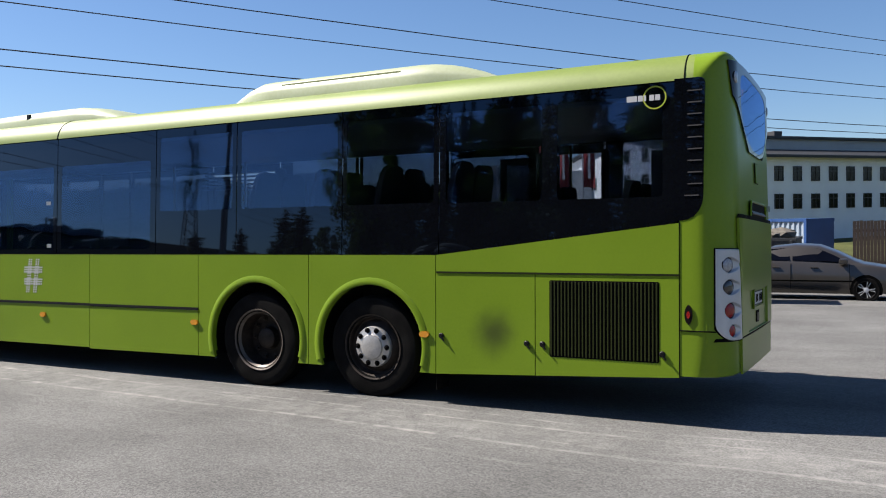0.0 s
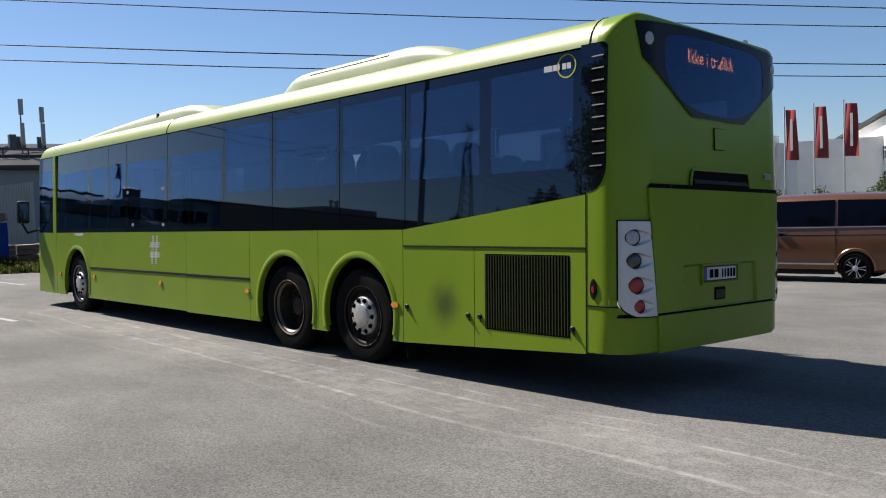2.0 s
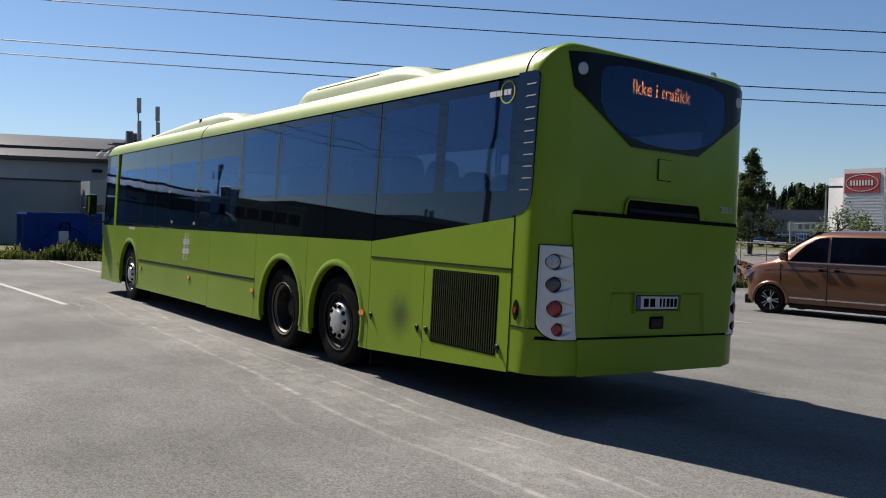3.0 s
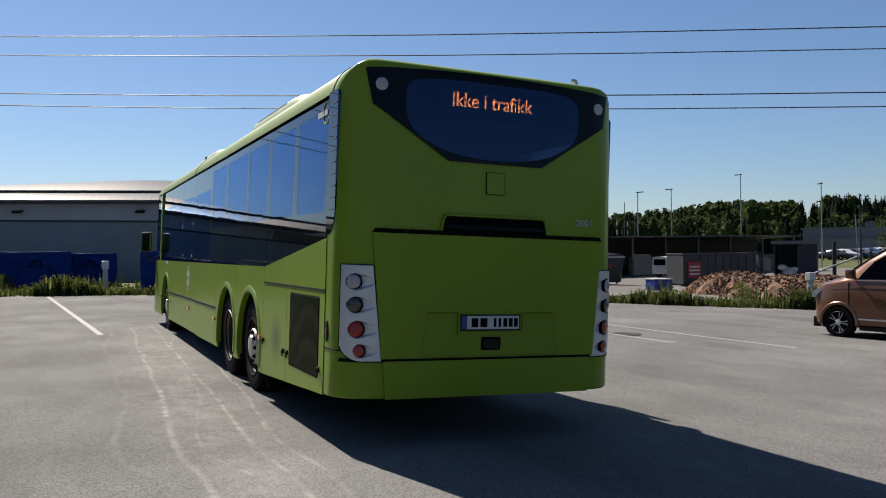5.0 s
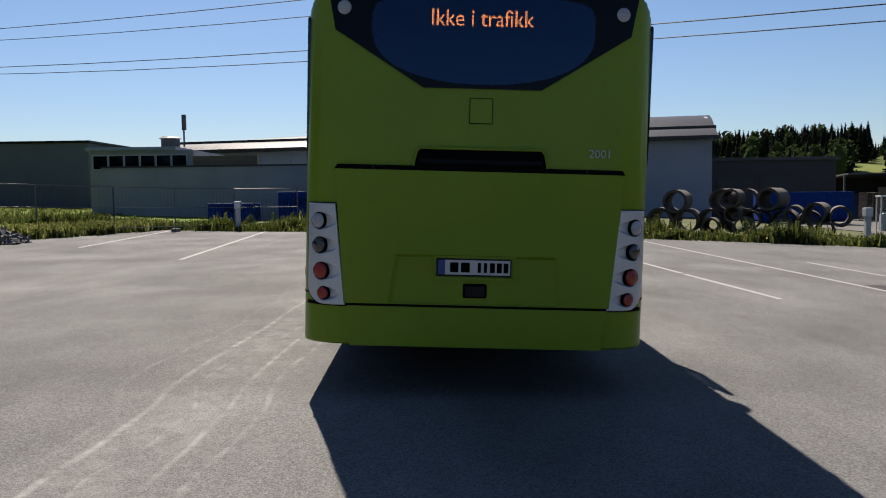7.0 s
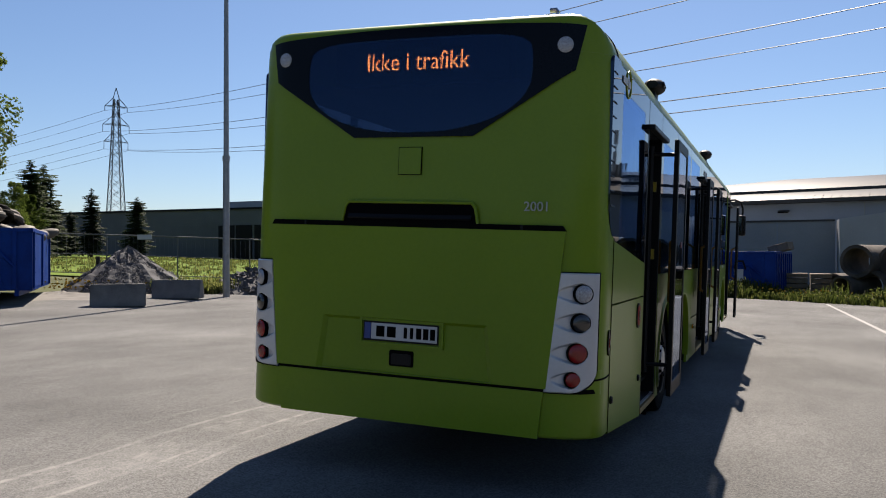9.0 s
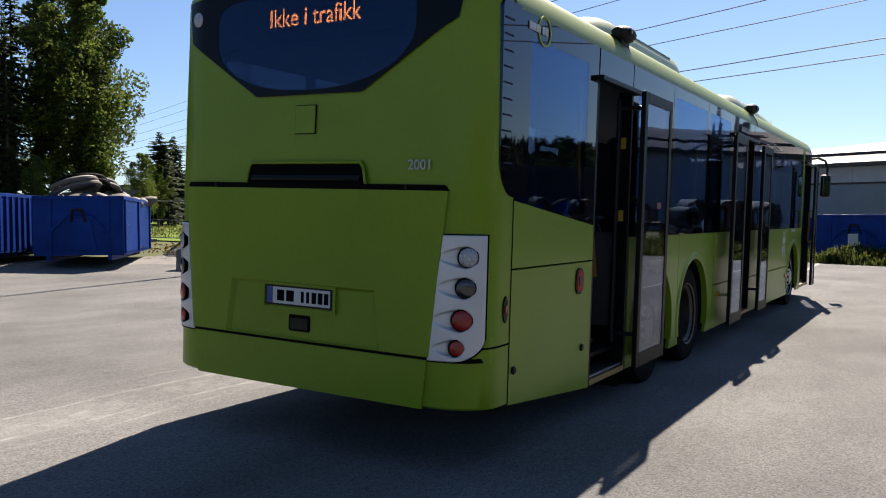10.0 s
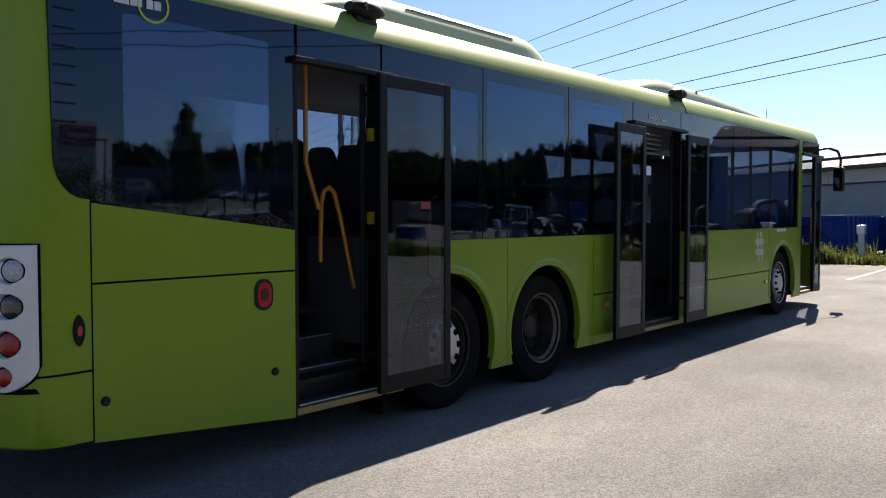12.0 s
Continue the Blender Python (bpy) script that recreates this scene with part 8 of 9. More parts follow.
def bin_box(x, y, L, Wd, H, yaw):
    c = thing("waste_bin", at(x, y, yaw), "dark grey lidded waste container with sloping front", "bin", "waste containers")
    bm = bmesh.new()
    loft(bm, [[(0.18, 0.18, 0.12), (L - 0.18, 0.18, 0.12), (L - 0.18, Wd - 0.18, 0.12), (0.18, Wd - 0.18, 0.12)], [(0, 0, H), (L, 0, H), (L, Wd, H), (0, Wd, H)]])
    bmesh.ops.contextual_create(bm, geom=[e for e in bm.edges if e.is_boundary and e.verts[0].co.z < 0.5])
    part("body", bm, SKIP_GREY, c)
    bm = bmesh.new()
    box(bm, -0.06, L + 0.06, -0.06, Wd + 0.06, H, H + 0.09, 0.02)
    part("rim", bm, CLAD_LIGHT, c, "pale worn steel rim")
    bm = bmesh.new()
    prism(bm, [(0.05, H + 0.09), (Wd - 0.02, H + 0.09), (Wd - 0.1, H + 0.32), (0.25, H + 0.26)], "x", 0.02, L - 0.02)
    part("lid", bm, BLACK_PLASTIC, c)
    for x0 in (0.16, L - 0.34):
        for k in range(5):
            bm = bmesh.new()
            z0 = 0.18 + k * 0.13
            y0 = 0.16 - 0.11 * (z0 - 0.12)
            prism(bm, [(x0, z0), (x0 + 0.18, z0 + 0.07), (x0 + 0.18, z0 + 0.135), (x0, z0 + 0.065)], "y", y0 - 0.05, y0 + 0.05)
            part("warning_stripe", bm, bpy.data.materials["yellow_post"], c)
    for x0 in (0.35, L - 0.35):
        bm = bmesh.new()
        lathe(bm, [(0.10, -0.03), (0.10, 0.03), (0.03, 0.03)], pose(x0, 0.4, 0.10, 90), 12)
        part("castor", bm, RUBBER, c)
    bm = bmesh.new()
    box(bm, L * 0.5 - 0.1, L * 0.5 + 0.12, 0.02, 0.07, H * 0.62, H * 0.62 + 0.28)
    part("label", bm, bpy.data.materials["red_lens"], c, "small red label")
    return c

for x, y, top in ((-80, 47.3, 5.7), (-80, 48.8, 5.7), (-80, 59.8, 5.1), (-80, 61.4, 5.0)):
    bp = thing("banded_pole", pose(x, y, ground_z(y)), "slim white pole with black bands behind the shed", "pole", "banded poles")
    n = 10
    h = (top - ground_z(y)) / n
    for k in range(n):
        bm = bmesh.new()
        rod(bm, (0, 0, k * h), (0, 0, k * h + h), 0.07, 0.07, 8)
        part("pole_band", bm, WHITE_P if k % 2 else BLACK_PLASTIC, bp)
for x, y, top in ((-80, 51.6, 6.6), (-80, 54.0, 6.0), (-80, 62.5, 6.0), (-80.6, 61.4, 7.4)):
    bm = bmesh.new()
    rod(bm, (0, 0, -0.2), (0, 0, top - ground_z(y)), 0.06, 0.045, 8)
    o = part("thin_pole", bm, PYLON)
    o.matrix_basis = pose(x, y, ground_z(y))
    tagged(o, "thin dark pole behind the shed", "pole", "thin poles")

for x, y, n in ((-58.0, 34.6, 17), (-56.0, 32.1, 14)):
    ps = thing("pallet_stack", at(x, y, 8), "tall stack of weathered wooden pallets before the shed", "pallet", "pallet stacks")
    for k in range(n):
        bm = bmesh.new()
        box(bm, -0.4, 0.4, -0.6, 0.6, k * 0.155 + 0.09, k * 0.155 + 0.12)
        for yy in (-0.55, -0.05, 0.45):
            box(bm, -0.4, 0.4, yy, yy + 0.1, k * 0.155, k * 0.155 + 0.09)
        part("pallet", bm, bpy.data.materials["old_wood"], ps)
bin_box(-43.0, 31.0, 2.35, 1.7, 1.85, 90)
sk = skip("skip", at(-39.5, 35.7, 78), 5.6, 2.4, 2.25, SKIP_GREY, "dark grey roll-off skip with rusty inside and a red sign", 10, False)
bm = bmesh.new()
box(bm, 0.3, 1.3, -0.09, -0.06, 0.6, 1.7)
sg = part("sign_board", bm, mat("sign_red", (0.5, 0.03, 0.02), 0.5), sk, "red and white sign board")
bm = bmesh.new()
for k in range(3):
    box(bm, 0.42, 1.18, -0.095, -0.089, 0.80 + k * 0.25, 0.92 + k * 0.25)
part("sign_bar", bm, WHITE_PRINT, sg)
bm = bmesh.new()
box(bm, -0.60, 0.60, -0.45, 0.45, 0, 0.62, 0.03)
crate = thing("blue_crate", at(-32.8, 28.2, 89), "low blue plastic crate with a white rim on the verge", "crate")
part("body", bm, mat("crate_blue", (0.005, 0.05, 0.36), 0.5), crate)
bm = bmesh.new()
box(bm, -0.63, 0.63, -0.48, 0.48, 0.62, 0.69, 0.02)
part("rim", bm, WHITE_P, crate)
cab = thing("glazed_shelter", at(-36.0, 22.3, 78), "white framed glazed shelter with a cover inside", "shelter")
bm = bmesh.new()
for x in (0, 1.05):
    for y in (0, 0.8):
        box(bm, x, x + 0.06, y, y + 0.06, 0, 1.75)
box(bm, -0.02, 1.13, -0.02, 0.88, 1.72, 1.8)
part("frame", bm, WHITE_P, cab)
bm = bmesh.new()
box(bm, 0.06, 1.05, 0.02, 0.03, 0.1, 1.72)
part("pane", bm, CLEAR, cab)
bm = bmesh.new()
box(bm, 0.1, 1.0, 0.2, 0.8, 0, 0.9, 0.15)
part("cover", bm, CLAD_LIGHT, cab, smooth=True)


def small_van(x, y, yaw, paint, label):
    c = thing("delivery_van", at(x, y, yaw), label, "van", "parked vans")
    rows = [(-2.4, vsec(0.88, 0.3, 1.0, 1.85, 0.12)), (1.0, vsec(0.93, 0.3, 1.05, 1.95, 0.14)), (1.45, vsec(0.93, 0.3, 1.05, 1.55, 0.14)), (1.75, vsec(0.92, 0.3, 1.0, 1.22, 0.1)), (2.4, vsec(0.8, 0.32, 0.85, 0.98, 0.08))]
    car_shell("body", rows, paint, c)
    for s in (-1, 1):
        bm = bmesh.new()
        prism(bm, [(0.1, 1.15), (1.5, 1.15), (1.15, 1.7), (0.1, 1.7)], "y", s * 0.82, s * 0.90)
        part("window", bm, CAR_GLASS, c)
        for xx in (-1.5, 1.55):
            car_wheel(c, xx, s * 0.82, 0.33, s, SILVER)
    for xx, lab in ((-2.43, "rear_window"), (1.62, "windscreen")):
        bm = bmesh.new()
        if xx < 0:
            box(bm, -2.44, -2.38, -0.65, 0.65, 1.1, 1.65, 0.02)
        else:
            prism(bm, [(1.18, 1.78), (1.80, 1.20), (1.84, 1.23), (1.22, 1.82)], "y", -0.7, 0.7)
        part(lab, bm, CAR_GLASS, c)
    return c

small_van(-55.0, 48.2, 100, WHITE_P, "white delivery van parked before the shed")
small_van(-55.0, 56.0, -60, mat("van_maroon", (0.05, 0.02, 0.022), 0.3), "dark maroon and white van parked in the yard")

# ---- car park side: far warehouse, parked cars, shack, lamps ----
wh = thing("grey_warehouse", Matrix.LocRotScale((-97, 104, -0.4), Euler((0, 0, radians(37))), None), "long low blue-grey warehouse beyond the car park", "building")
WH_GREY = mat("warehouse_grey", (0.20, 0.215, 0.25), 0.6, 0, 0.15, 0.6)
bm = bmesh.new()
box(bm, 4, 62, 0, 24, 0, 4.75)
part("wall", bm, WH_GREY, wh)
bm = bmesh.new()
box(bm, 3.7, 62.3, -0.3, 24.3, 4.75, 5.0)
part("roof_edge", bm, CLAD_DARK, wh)
bm = bmesh.new()
box(bm, 6, 60, -6, -0.02, 0, 3.1)
low = part("front_hall", bm, mat("warehouse_front", (0.25, 0.27, 0.31), 0.6, 0, 0.15, 0.6), wh)
bm = bmesh.new()
box(bm, 5.7, 60.3, -6.3, -0.03, 3.1, 3.32)
part("front_roof_edge", bm, WH_GREY, low)
for k in range(2):
    bm = bmesh.new()
    box(bm, 36 + k * 13.0, 39.4 + k * 13.0, -6.06, -5.98, 0.3, 2.5)
    part("window", bm, CAR_GLASS, low)
for k in range(4, 8):
    bm = bmesh.new()
    box(bm, -33 + k * 11.5, -31.6 + k * 11.5, 2, 4, 5.0, 5.65 + 0.2 * (k % 3), 0.03)
    part("roof_unit", bm, PYLON if k % 2 else CLAD_DARK, wh)
sg = part("sign_board", bmesh.new(), WHITE_P, low)
bm = bmesh.new()
box(bm, 27.0, 33.5, -6.2, -6.05, 1.5, 3.0)
bm.to_mesh(sg.data)
bm.free()
for k in range(5):
    bm = bmesh.new()
    box(bm, 28.6 + k * 0.95, 29.2 + k * 0.95, -6.24, -6.19, 1.9, 2.6)
    part("sign_bar", bm, CLAD_DARK, sg)


def seen_at(deg, dist):
    """Plan place at a bearing and distance from the camera's spot behind the bus, fitting its view."""
    return 5.5 - dist * math.cos(radians(deg)), -4.9 + dist * math.sin(radians(deg))

cols = [mat("paint_silver", (0.22, 0.23, 0.24), 0.3, 0.5), mat("paint_white", (0.7, 0.7, 0.7), 0.3), mat("paint_blue", (0.05, 0.10, 0.22), 0.3, 0.3), bpy.data.materials["dark_paint"]]
for k in range(9):
    x, y = seen_at(50.2 + k * 0.48, 126 + k * 2.0)
    saloon("parked_car", at(x, y, 8), cols[(3, 1, 3, 0, 2, 1, 3, 0, 3)[k]], "parked car in a row at the far car park", False)
for deg, dist, k, yaw in ((56.4, 100, 2, 30), (57.3, 98, 3, 25), (58.1, 104, 2, 30)):
    x, y = seen_at(deg, dist)
    saloon("parked_car", at(x, y, yaw), cols[k], "dark car parked near the warehouse gate", False)
hut = thing("dark_hut", at(-45.6, 52.9, 40), "small dark blue hut with an open front by the gate", "hut")
HUT_BLUE = mat("hut_dark_blue", (0.012, 0.018, 0.035), 0.6, 0, 0.2, 3)
for x0, x1, y0, y1, nm in ((-1.7, 1.6, 1.3, 1.4, "back_wall"), (1.5, 1.6, -1.4, 1.3, "side_wall"), (-1.7, -1.6, -1.4, 1.3, "side_wall"), (0.1, 1.5, -1.4, -1.3, "front_wall")):
    bm = bmesh.new()
    box(bm, x0, x1, y0, y1, 0, 2.75)
    part(nm, bm, HUT_BLUE, hut)
bm = bmesh.new()
prism(bm, [(-1.65, 2.78), (1.6, 2.78), (1.6, 2.9), (-1.65, 3.05)], "x", -1.9, 1.8)
part("roof", bm, CLAD_DARK, hut)
bm = bmesh.new()
g = random.Random(8)
for k in range(9):
    bmesh.ops.create_icosphere(bm, subdivisions=2, radius=g.uniform(0.25, 0.42), matrix=Matrix.Translation((-1.2 + g.uniform(0, 1.1), -1.0 + g.uniform(-0.4, 0.7), 0.25 + g.uniform(0, 0.6))) @ Matrix.Diagonal((1.3, 1, 0.8, 1)))
for v in bm.verts:
    v.co *= 1 + 0.06 * noise.noise(v.co * 5)
o = part("waste_bags", bm, WHITE_P, smooth=True)
o.matrix_basis = at(-45.6, 52.9, 40)
tagged(o, "white waste bags heaped in the hut", "bags")
POST_DARK = mat("gate_post_dark", (0.02, 0.022, 0.03), 0.6)
GATE_STEEL = mat("gate_galvanised", (0.42, 0.44, 0.46), 0.45, 0.4, 0.15)
# gate by the hut: dark posts, a brace and a long tube
gate = thing("yard_gate", pose(0, 0, 0), "dark braced gate posts with a long steel tube", "gate")
def at_plan(deg, dist, z):
    x, y = seen_at(deg, dist)
    return Vector((x, y, z))
gz_ = ground_z(54)
for deg, dist, h, r in ((50.6, 79, 2.95, 0.16), (52.66, 74, 2.15, 0.10)):
    bm = bmesh.new()
    q = at_plan(deg, dist, gz_ - 0.2)
    rod(bm, q, q + Vector((0, 0, h + 0.2)), r, r, 10)
    part("post", bm, POST_DARK, gate)
bm = bmesh.new()
rod(bm, at_plan(52.66, 74, gz_ + 1.9), at_plan(53.85, 74, gz_ + 0.05), 0.06, 0.06, 8)
part("brace", bm, POST_DARK, gate)
bm = bmesh.new()
rod(bm, at_plan(48.9, 74, gz_ + 0.05), at_plan(51.95, 74, gz_ + 1.7), 0.07, 0.07, 8)
part("tube", bm, GATE_STEEL, gate)
# boom barrier
boom = thing("boom_barrier", pose(0, 0, 0), "white boom barrier with two white posts", "barrier")
for deg in (53.85, 54.05):
    bm = bmesh.new()
    q = at_plan(deg, 85, ground_z(64) - 0.1)
    rod(bm, q, q + Vector((0, 0, 3.1)), 0.07, 0.07, 8)
    part("post", bm, WHITE_P, boom)
bm = bmesh.new()
rod(bm, at_plan(53.4, 84.6, 0.42), at_plan(57.0, 84.6, 0.20), 0.10, 0.08, 8)
part("boom", bm, WHITE_P, boom)
# leaning posts by the car park
for d0, d1, dist, z1, mm, lab in ((51.75, 51.7, 108, 6.3, POST_DARK, "tall dark post beside the car park"), (51.95, 51.78, 79, 4.2, GATE_STEEL, "thin leaning steel post")):
    bm = bmesh.new()
    q0, q1 = at_plan(d0, dist, -0.9), at_plan(d1, dist, z1)
    rod(bm, q0, q1, 0.12 if dist > 100 else 0.05, 0.08 if dist > 100 else 0.04, 8)
    o = part("post", bm, mm)
    tagged(o, lab, "post")
# bar fence before the store
bars = thing("bar_fence", pose(0, 0, 0), "pale steel bar fence before the store", "fence")
for k in range(9):
    d0, d1 = 57.1 + k * 1.4, 57.1 + (k + 1) * 1.4
    a0, b0 = at_plan(d0, 70, ground_z(54)), at_plan(d1, 70, ground_z(54))
    up = Vector((0, 0, 2.95 if k == 0 else 2.5))
    bm = bmesh.new()
    rod(bm, a0 - up * 0.1, a0 + up * 1.05, 0.08, 0.08, 6)
    f_ = part("post", bm, GATE_STEEL, bars)
    bm = bmesh.new()
    for u in (0.98, 0.5):
        rod(bm, a0 + up * u, b0 + up * u, 0.04, 0.04, 5)
    for i in range(1, 9):
        q = a0.lerp(b0, i / 9)
        rod(bm, q, q + up, 0.018, 0.018, 4)
    part("bar_panel", bm, GATE_STEEL, f_)


def street_lamp(x, y, h, yaw):
    l = thing("street_lamp", at(x, y, yaw), "tall grey street lamp with a flat head", "street lamp", "street lamps")
    bm = bmesh.new()
    rod(bm, (0, 0, -0.2), (0, 0, h), 0.08, 0.05, 8)
    part("pole", bm, STEEL, l)
    bm = bmesh.new()
    box(bm, -0.15, 0.9, -0.14, 0.14, h - 0.04, h + 0.08, 0.03)
    part("lamp_head", bm, PYLON, l)

for x, y, h, a in ((-59.4, 71.5, 9.0, 150), (-23.4, 43.0, 5.3, 20), (-80, 63.0, 9.4, 10), (-80, 68.3, 9.8, 190), (-80, 80, 11.8, 190)):
    street_lamp(x, y, h, a)
# gate fence by the car park
fence = thing("mesh_fence", pose(0, 0, 0), "grey wire mesh fence by the far car park", "fence")
for k in range(9):
    fence_panel(fence, -33 + k * 2.6, 45.5 - k * 0.9, -33 + (k + 1) * 2.6, 45.5 - (k + 1) * 0.9, -1.2, -1.2)

# ---- white sign building with flags ----
WHITE_WALL = mat("white_render", (1.46, 1.44, 1.40), 0.75, 0, 0.06, 0.7, 0.15, 25)
SIGN_RED = mat("sign_panel_red", (0.42, 0.035, 0.035), 0.5, 0, 0.08)
sb = thing("white_store", pose(0, 75, -1.2), "white boxy store building with a grey framed red sign", "building")
bm = bmesh.new()
prism(bm, [(-42.1, 0.6), (-33.6, 0.6), (-16.0, 6.5), (-16.0, 24), (-42.1, 24)], "z", 0, 7.95)
part("wall", bm, WHITE_WALL, sb)
bm = bmesh.new()
box(bm, -39.75, -35.7, -0.9, 1.2, 0, 8.7)
tw = part("sign_tower", bm, mat("tower_cladding", (0.95, 0.96, 0.97), 0.6, 0, 0.06, 0.8), sb)
for k in range(20):
    bm = bmesh.new()
    box(bm, -39.65, -35.8, -0.94, -0.9, 0.4 + k * 0.29, 0.43 + k * 0.29)
    part("tower_louvre", bm, bpy.data.materials["tower_cladding"], tw)
bm = bmesh.new()
box(bm, -39.6, -36.15, -0.98, -0.9, 6.35, 8.25)
sp_ = part("sign_panel", bm, SIGN_RED, sb, "red sign panel with a white ring and bar")
bm = bmesh.new()
rings = []
for i in range(33):
    a = 6.283 * i / 32
    rings.append([(-37.87 + (1.58 + d) * math.cos(a), yy, 7.3 + (0.80 + d) * math.sin(a)) for d, yy in ((-0.04, -0.98), (-0.04, -1.0), (0.02, -1.0), (0.02, -0.98))])
loft(bm, rings)
part("sign_ring", bm, WHITE_PRINT, sp_)
for k in range(8):
    bm = bmesh.new()
    box(bm, -39.0 + k * 0.29, -39.0 + k * 0.29 + 0.17, -1.005, -0.99, 7.05, 7.55)
    part("sign_bar", bm, WHITE_PRINT, sp_)
bm = bmesh.new()
box(bm, -31.0, -29.0, 6, 9, 7.9, 9.6)
part("roof_unit", bm, PYLON, sb)
for i, x in enumerate((-18.10, -16.45, -14.85)):
    fl = thing("flag_pole", pose(x, 40, ground_z(40)), "white flagpole with a long red flag", "flag", "red flags")
    bm = bmesh.new()
    rod(bm, (0, 0, -0.1), (0, 0, 7.75), 0.06, 0.035, 8)
    part("pole", bm, WHITE_P, fl)
    bm = bmesh.new()
    rings = []
    for k in range(9):
        u = k / 8
        rings.append([(0.06 + 0.72 * u - 0.10 * u * (1 - j / 8), 0.07 * math.sin(5 * u + i + j * 0.4), 7.55 - 2.8 * j / 8 - 0.06 * u) for j in range(9)])
    loft(bm, rings, closed=False)
    ff = part("flag", bm, SIGN_RED, fl, "hanging red banner flag", smooth=True)
    bm = bmesh.new()
    box(bm, 0.36, 0.50, -0.10, -0.09, 5.25, 7.0)
    part("flag_bar", bm, WHITE_PRINT, ff)

# ---- white gabled building ----
wb = thing("white_building", Matrix((( -0.77, 0.64, 0, -10.8), (0.64, 0.77, 0, 65.0), (0, 0, 1, -1.3), (0, 0, 0, 1))), "white rendered gabled building with rows of small windows", "building")
# local x: along the lit gable end; local y: along the shaded long side
bm = bmesh.new()
prism(bm, [(0, 0), (29, 0), (29, 8.0), (14.5, 11.1), (0, 8.0)], "y", 0, 45)
part("wall", bm, WHITE_WALL, wb)
ROOF_DARK = mat("dark_roof", (0.035, 0.036, 0.04), 0.6, 0, 0.2, 2, 0.2, 20)
bm = bmesh.new()
prism(bm, [(-0.8, 7.83), (14.5, 11.15), (29.8, 7.83), (29.8, 8.08), (14.5, 11.4), (-0.8, 8.08)], "y", -0.6, 45.6)
part("roof", bm, ROOF_DARK, wb)
bm = bmesh.new()
box(bm, 2.6, 13.0, 4.5, 44.5, 8.2, 9.75)
cs = part("clerestory", bm, CLAD_LIGHT, wb)
bm = bmesh.new()
box(bm, 2.3, 13.3, 4.2, 44.8, 9.75, 10.0)
part("clerestory_roof", bm, ROOF_DARK, cs)
WIN_REVEAL = mat("window_dark_frame", (0.05, 0.045, 0.04), 0.5)
HOUSE_PANE = mat("house_pane", (0.012, 0.013, 0.016), 0.1, 0, 0.3, 3, 0, 50, spec=0.2)
def wb_window(u, z, side):
    bm = bmesh.new()
    w = 0.5
    if side:
        box(bm, -0.03, 0.05, u - w, u + w, z, z + 1.3)
    else:
        box(bm, u - w, u + w, -0.03, 0.05, z, z + 1.3)
    o = part("window", bm, HOUSE_PANE, wb)
    bm = bmesh.new()
    fr = 0.06
    for a, b, c, d in ((-w, -w + fr, 0, 1.3), (w - fr, w, 0, 1.3), (-fr / 2, fr / 2, 0, 1.3), (-w, w, 0, fr), (-w, w, 1.3 - fr, 1.3), (-w, w, 0.85, 0.85 + fr)):
        if side:
            box(bm, -0.07, -0.02, u + a, u + b, z + c, z + d)
        else:
            box(bm, u + a, u + b, -0.07, -0.02, z + c, z + d)
    part("window_frame", bm, WHITE_P if not side else WIN_REVEAL, o)

for z in (3.45, 5.85):
    for k in range(21):
        wb_window(1.6 + k * 2.08, z, True)
    for k in range(9):
        wb_window(2.0 + k * 3.0, z, False)
for k in range(9):
    wb_window(2.0 + k * 3.0, 1.0, False)
for k in (3, 4, 5):
    wb_window(2.0 + k * 3.0, 8.3, False)
for x, y, h in ((3.6, 1.6, 10.7), (9.0, 14, 11.2)):
    bm = bmesh.new()
    box(bm, x - 0.5, x + 0.5, y - 0.5, y + 0.5, 8.3, h, 0.03)
    part("chimney", bm, ROOF_DARK, wb)

# ---- shipping containers and rubble skip behind the cars ----
FENCE_BROWN = mat("fence_brown", (0.055, 0.034, 0.022), 0.85, 0, 0.35, 3, 0.3, 40, 0, (0.09, 0.058, 0.038))
BOX_PALE = mat("container_pale_blue", (0.42, 0.50, 0.60), 0.5, 0, 0.12, 1.2, 0.1, 20)
BOX_BLUE = mat("container_blue", (0.03, 0.10, 0.32), 0.5, 0, 0.15, 1.2, 0.1, 20)
def shipping(x, y, L, yaw, side, label):
    c = thing("shipping_container", at(x, y, yaw), label, "container", "shipping containers")
    n = int(L / 0.28)
    pts = [(0, 0)]
    for k in range(n):
        x0 = 0.1 + (L - 0.2) * k / n
        w = (L - 0.2) / n
        pts += [(x0, 0), (x0 + w * 0.2, 0.06), (x0 + w * 0.5, 0.06), (x0 + w * 0.7, 0)]
    pts += [(L, 0), (L, 2.4), (0, 2.4)]
    bm = bmesh.new()
    prism(bm, pts, "z", 0.12, 2.5)
    part("corrugated_body", bm, side, c)
    for z in (0.0, 2.48):
        bm = bmesh.new()
        box(bm, -0.03, L + 0.03, -0.04, 2.44, z, z + 0.14)
        part("frame_rail", bm, BOX_BLUE, c)
    bm = bmesh.new()
    box(bm, L - 0.01, L + 0.05, 0.06, 2.36, 0.12, 2.5)
    part("end_door", bm, BOX_BLUE, c, "dark blue container end door")
    for xx in (-0.04, L - 0.1):
        bm = bmesh.new()
        box(bm, xx, xx + 0.14, -0.05, 0.1, 0, 2.6)
        part("corner_post", bm, BOX_BLUE, c)
    return c

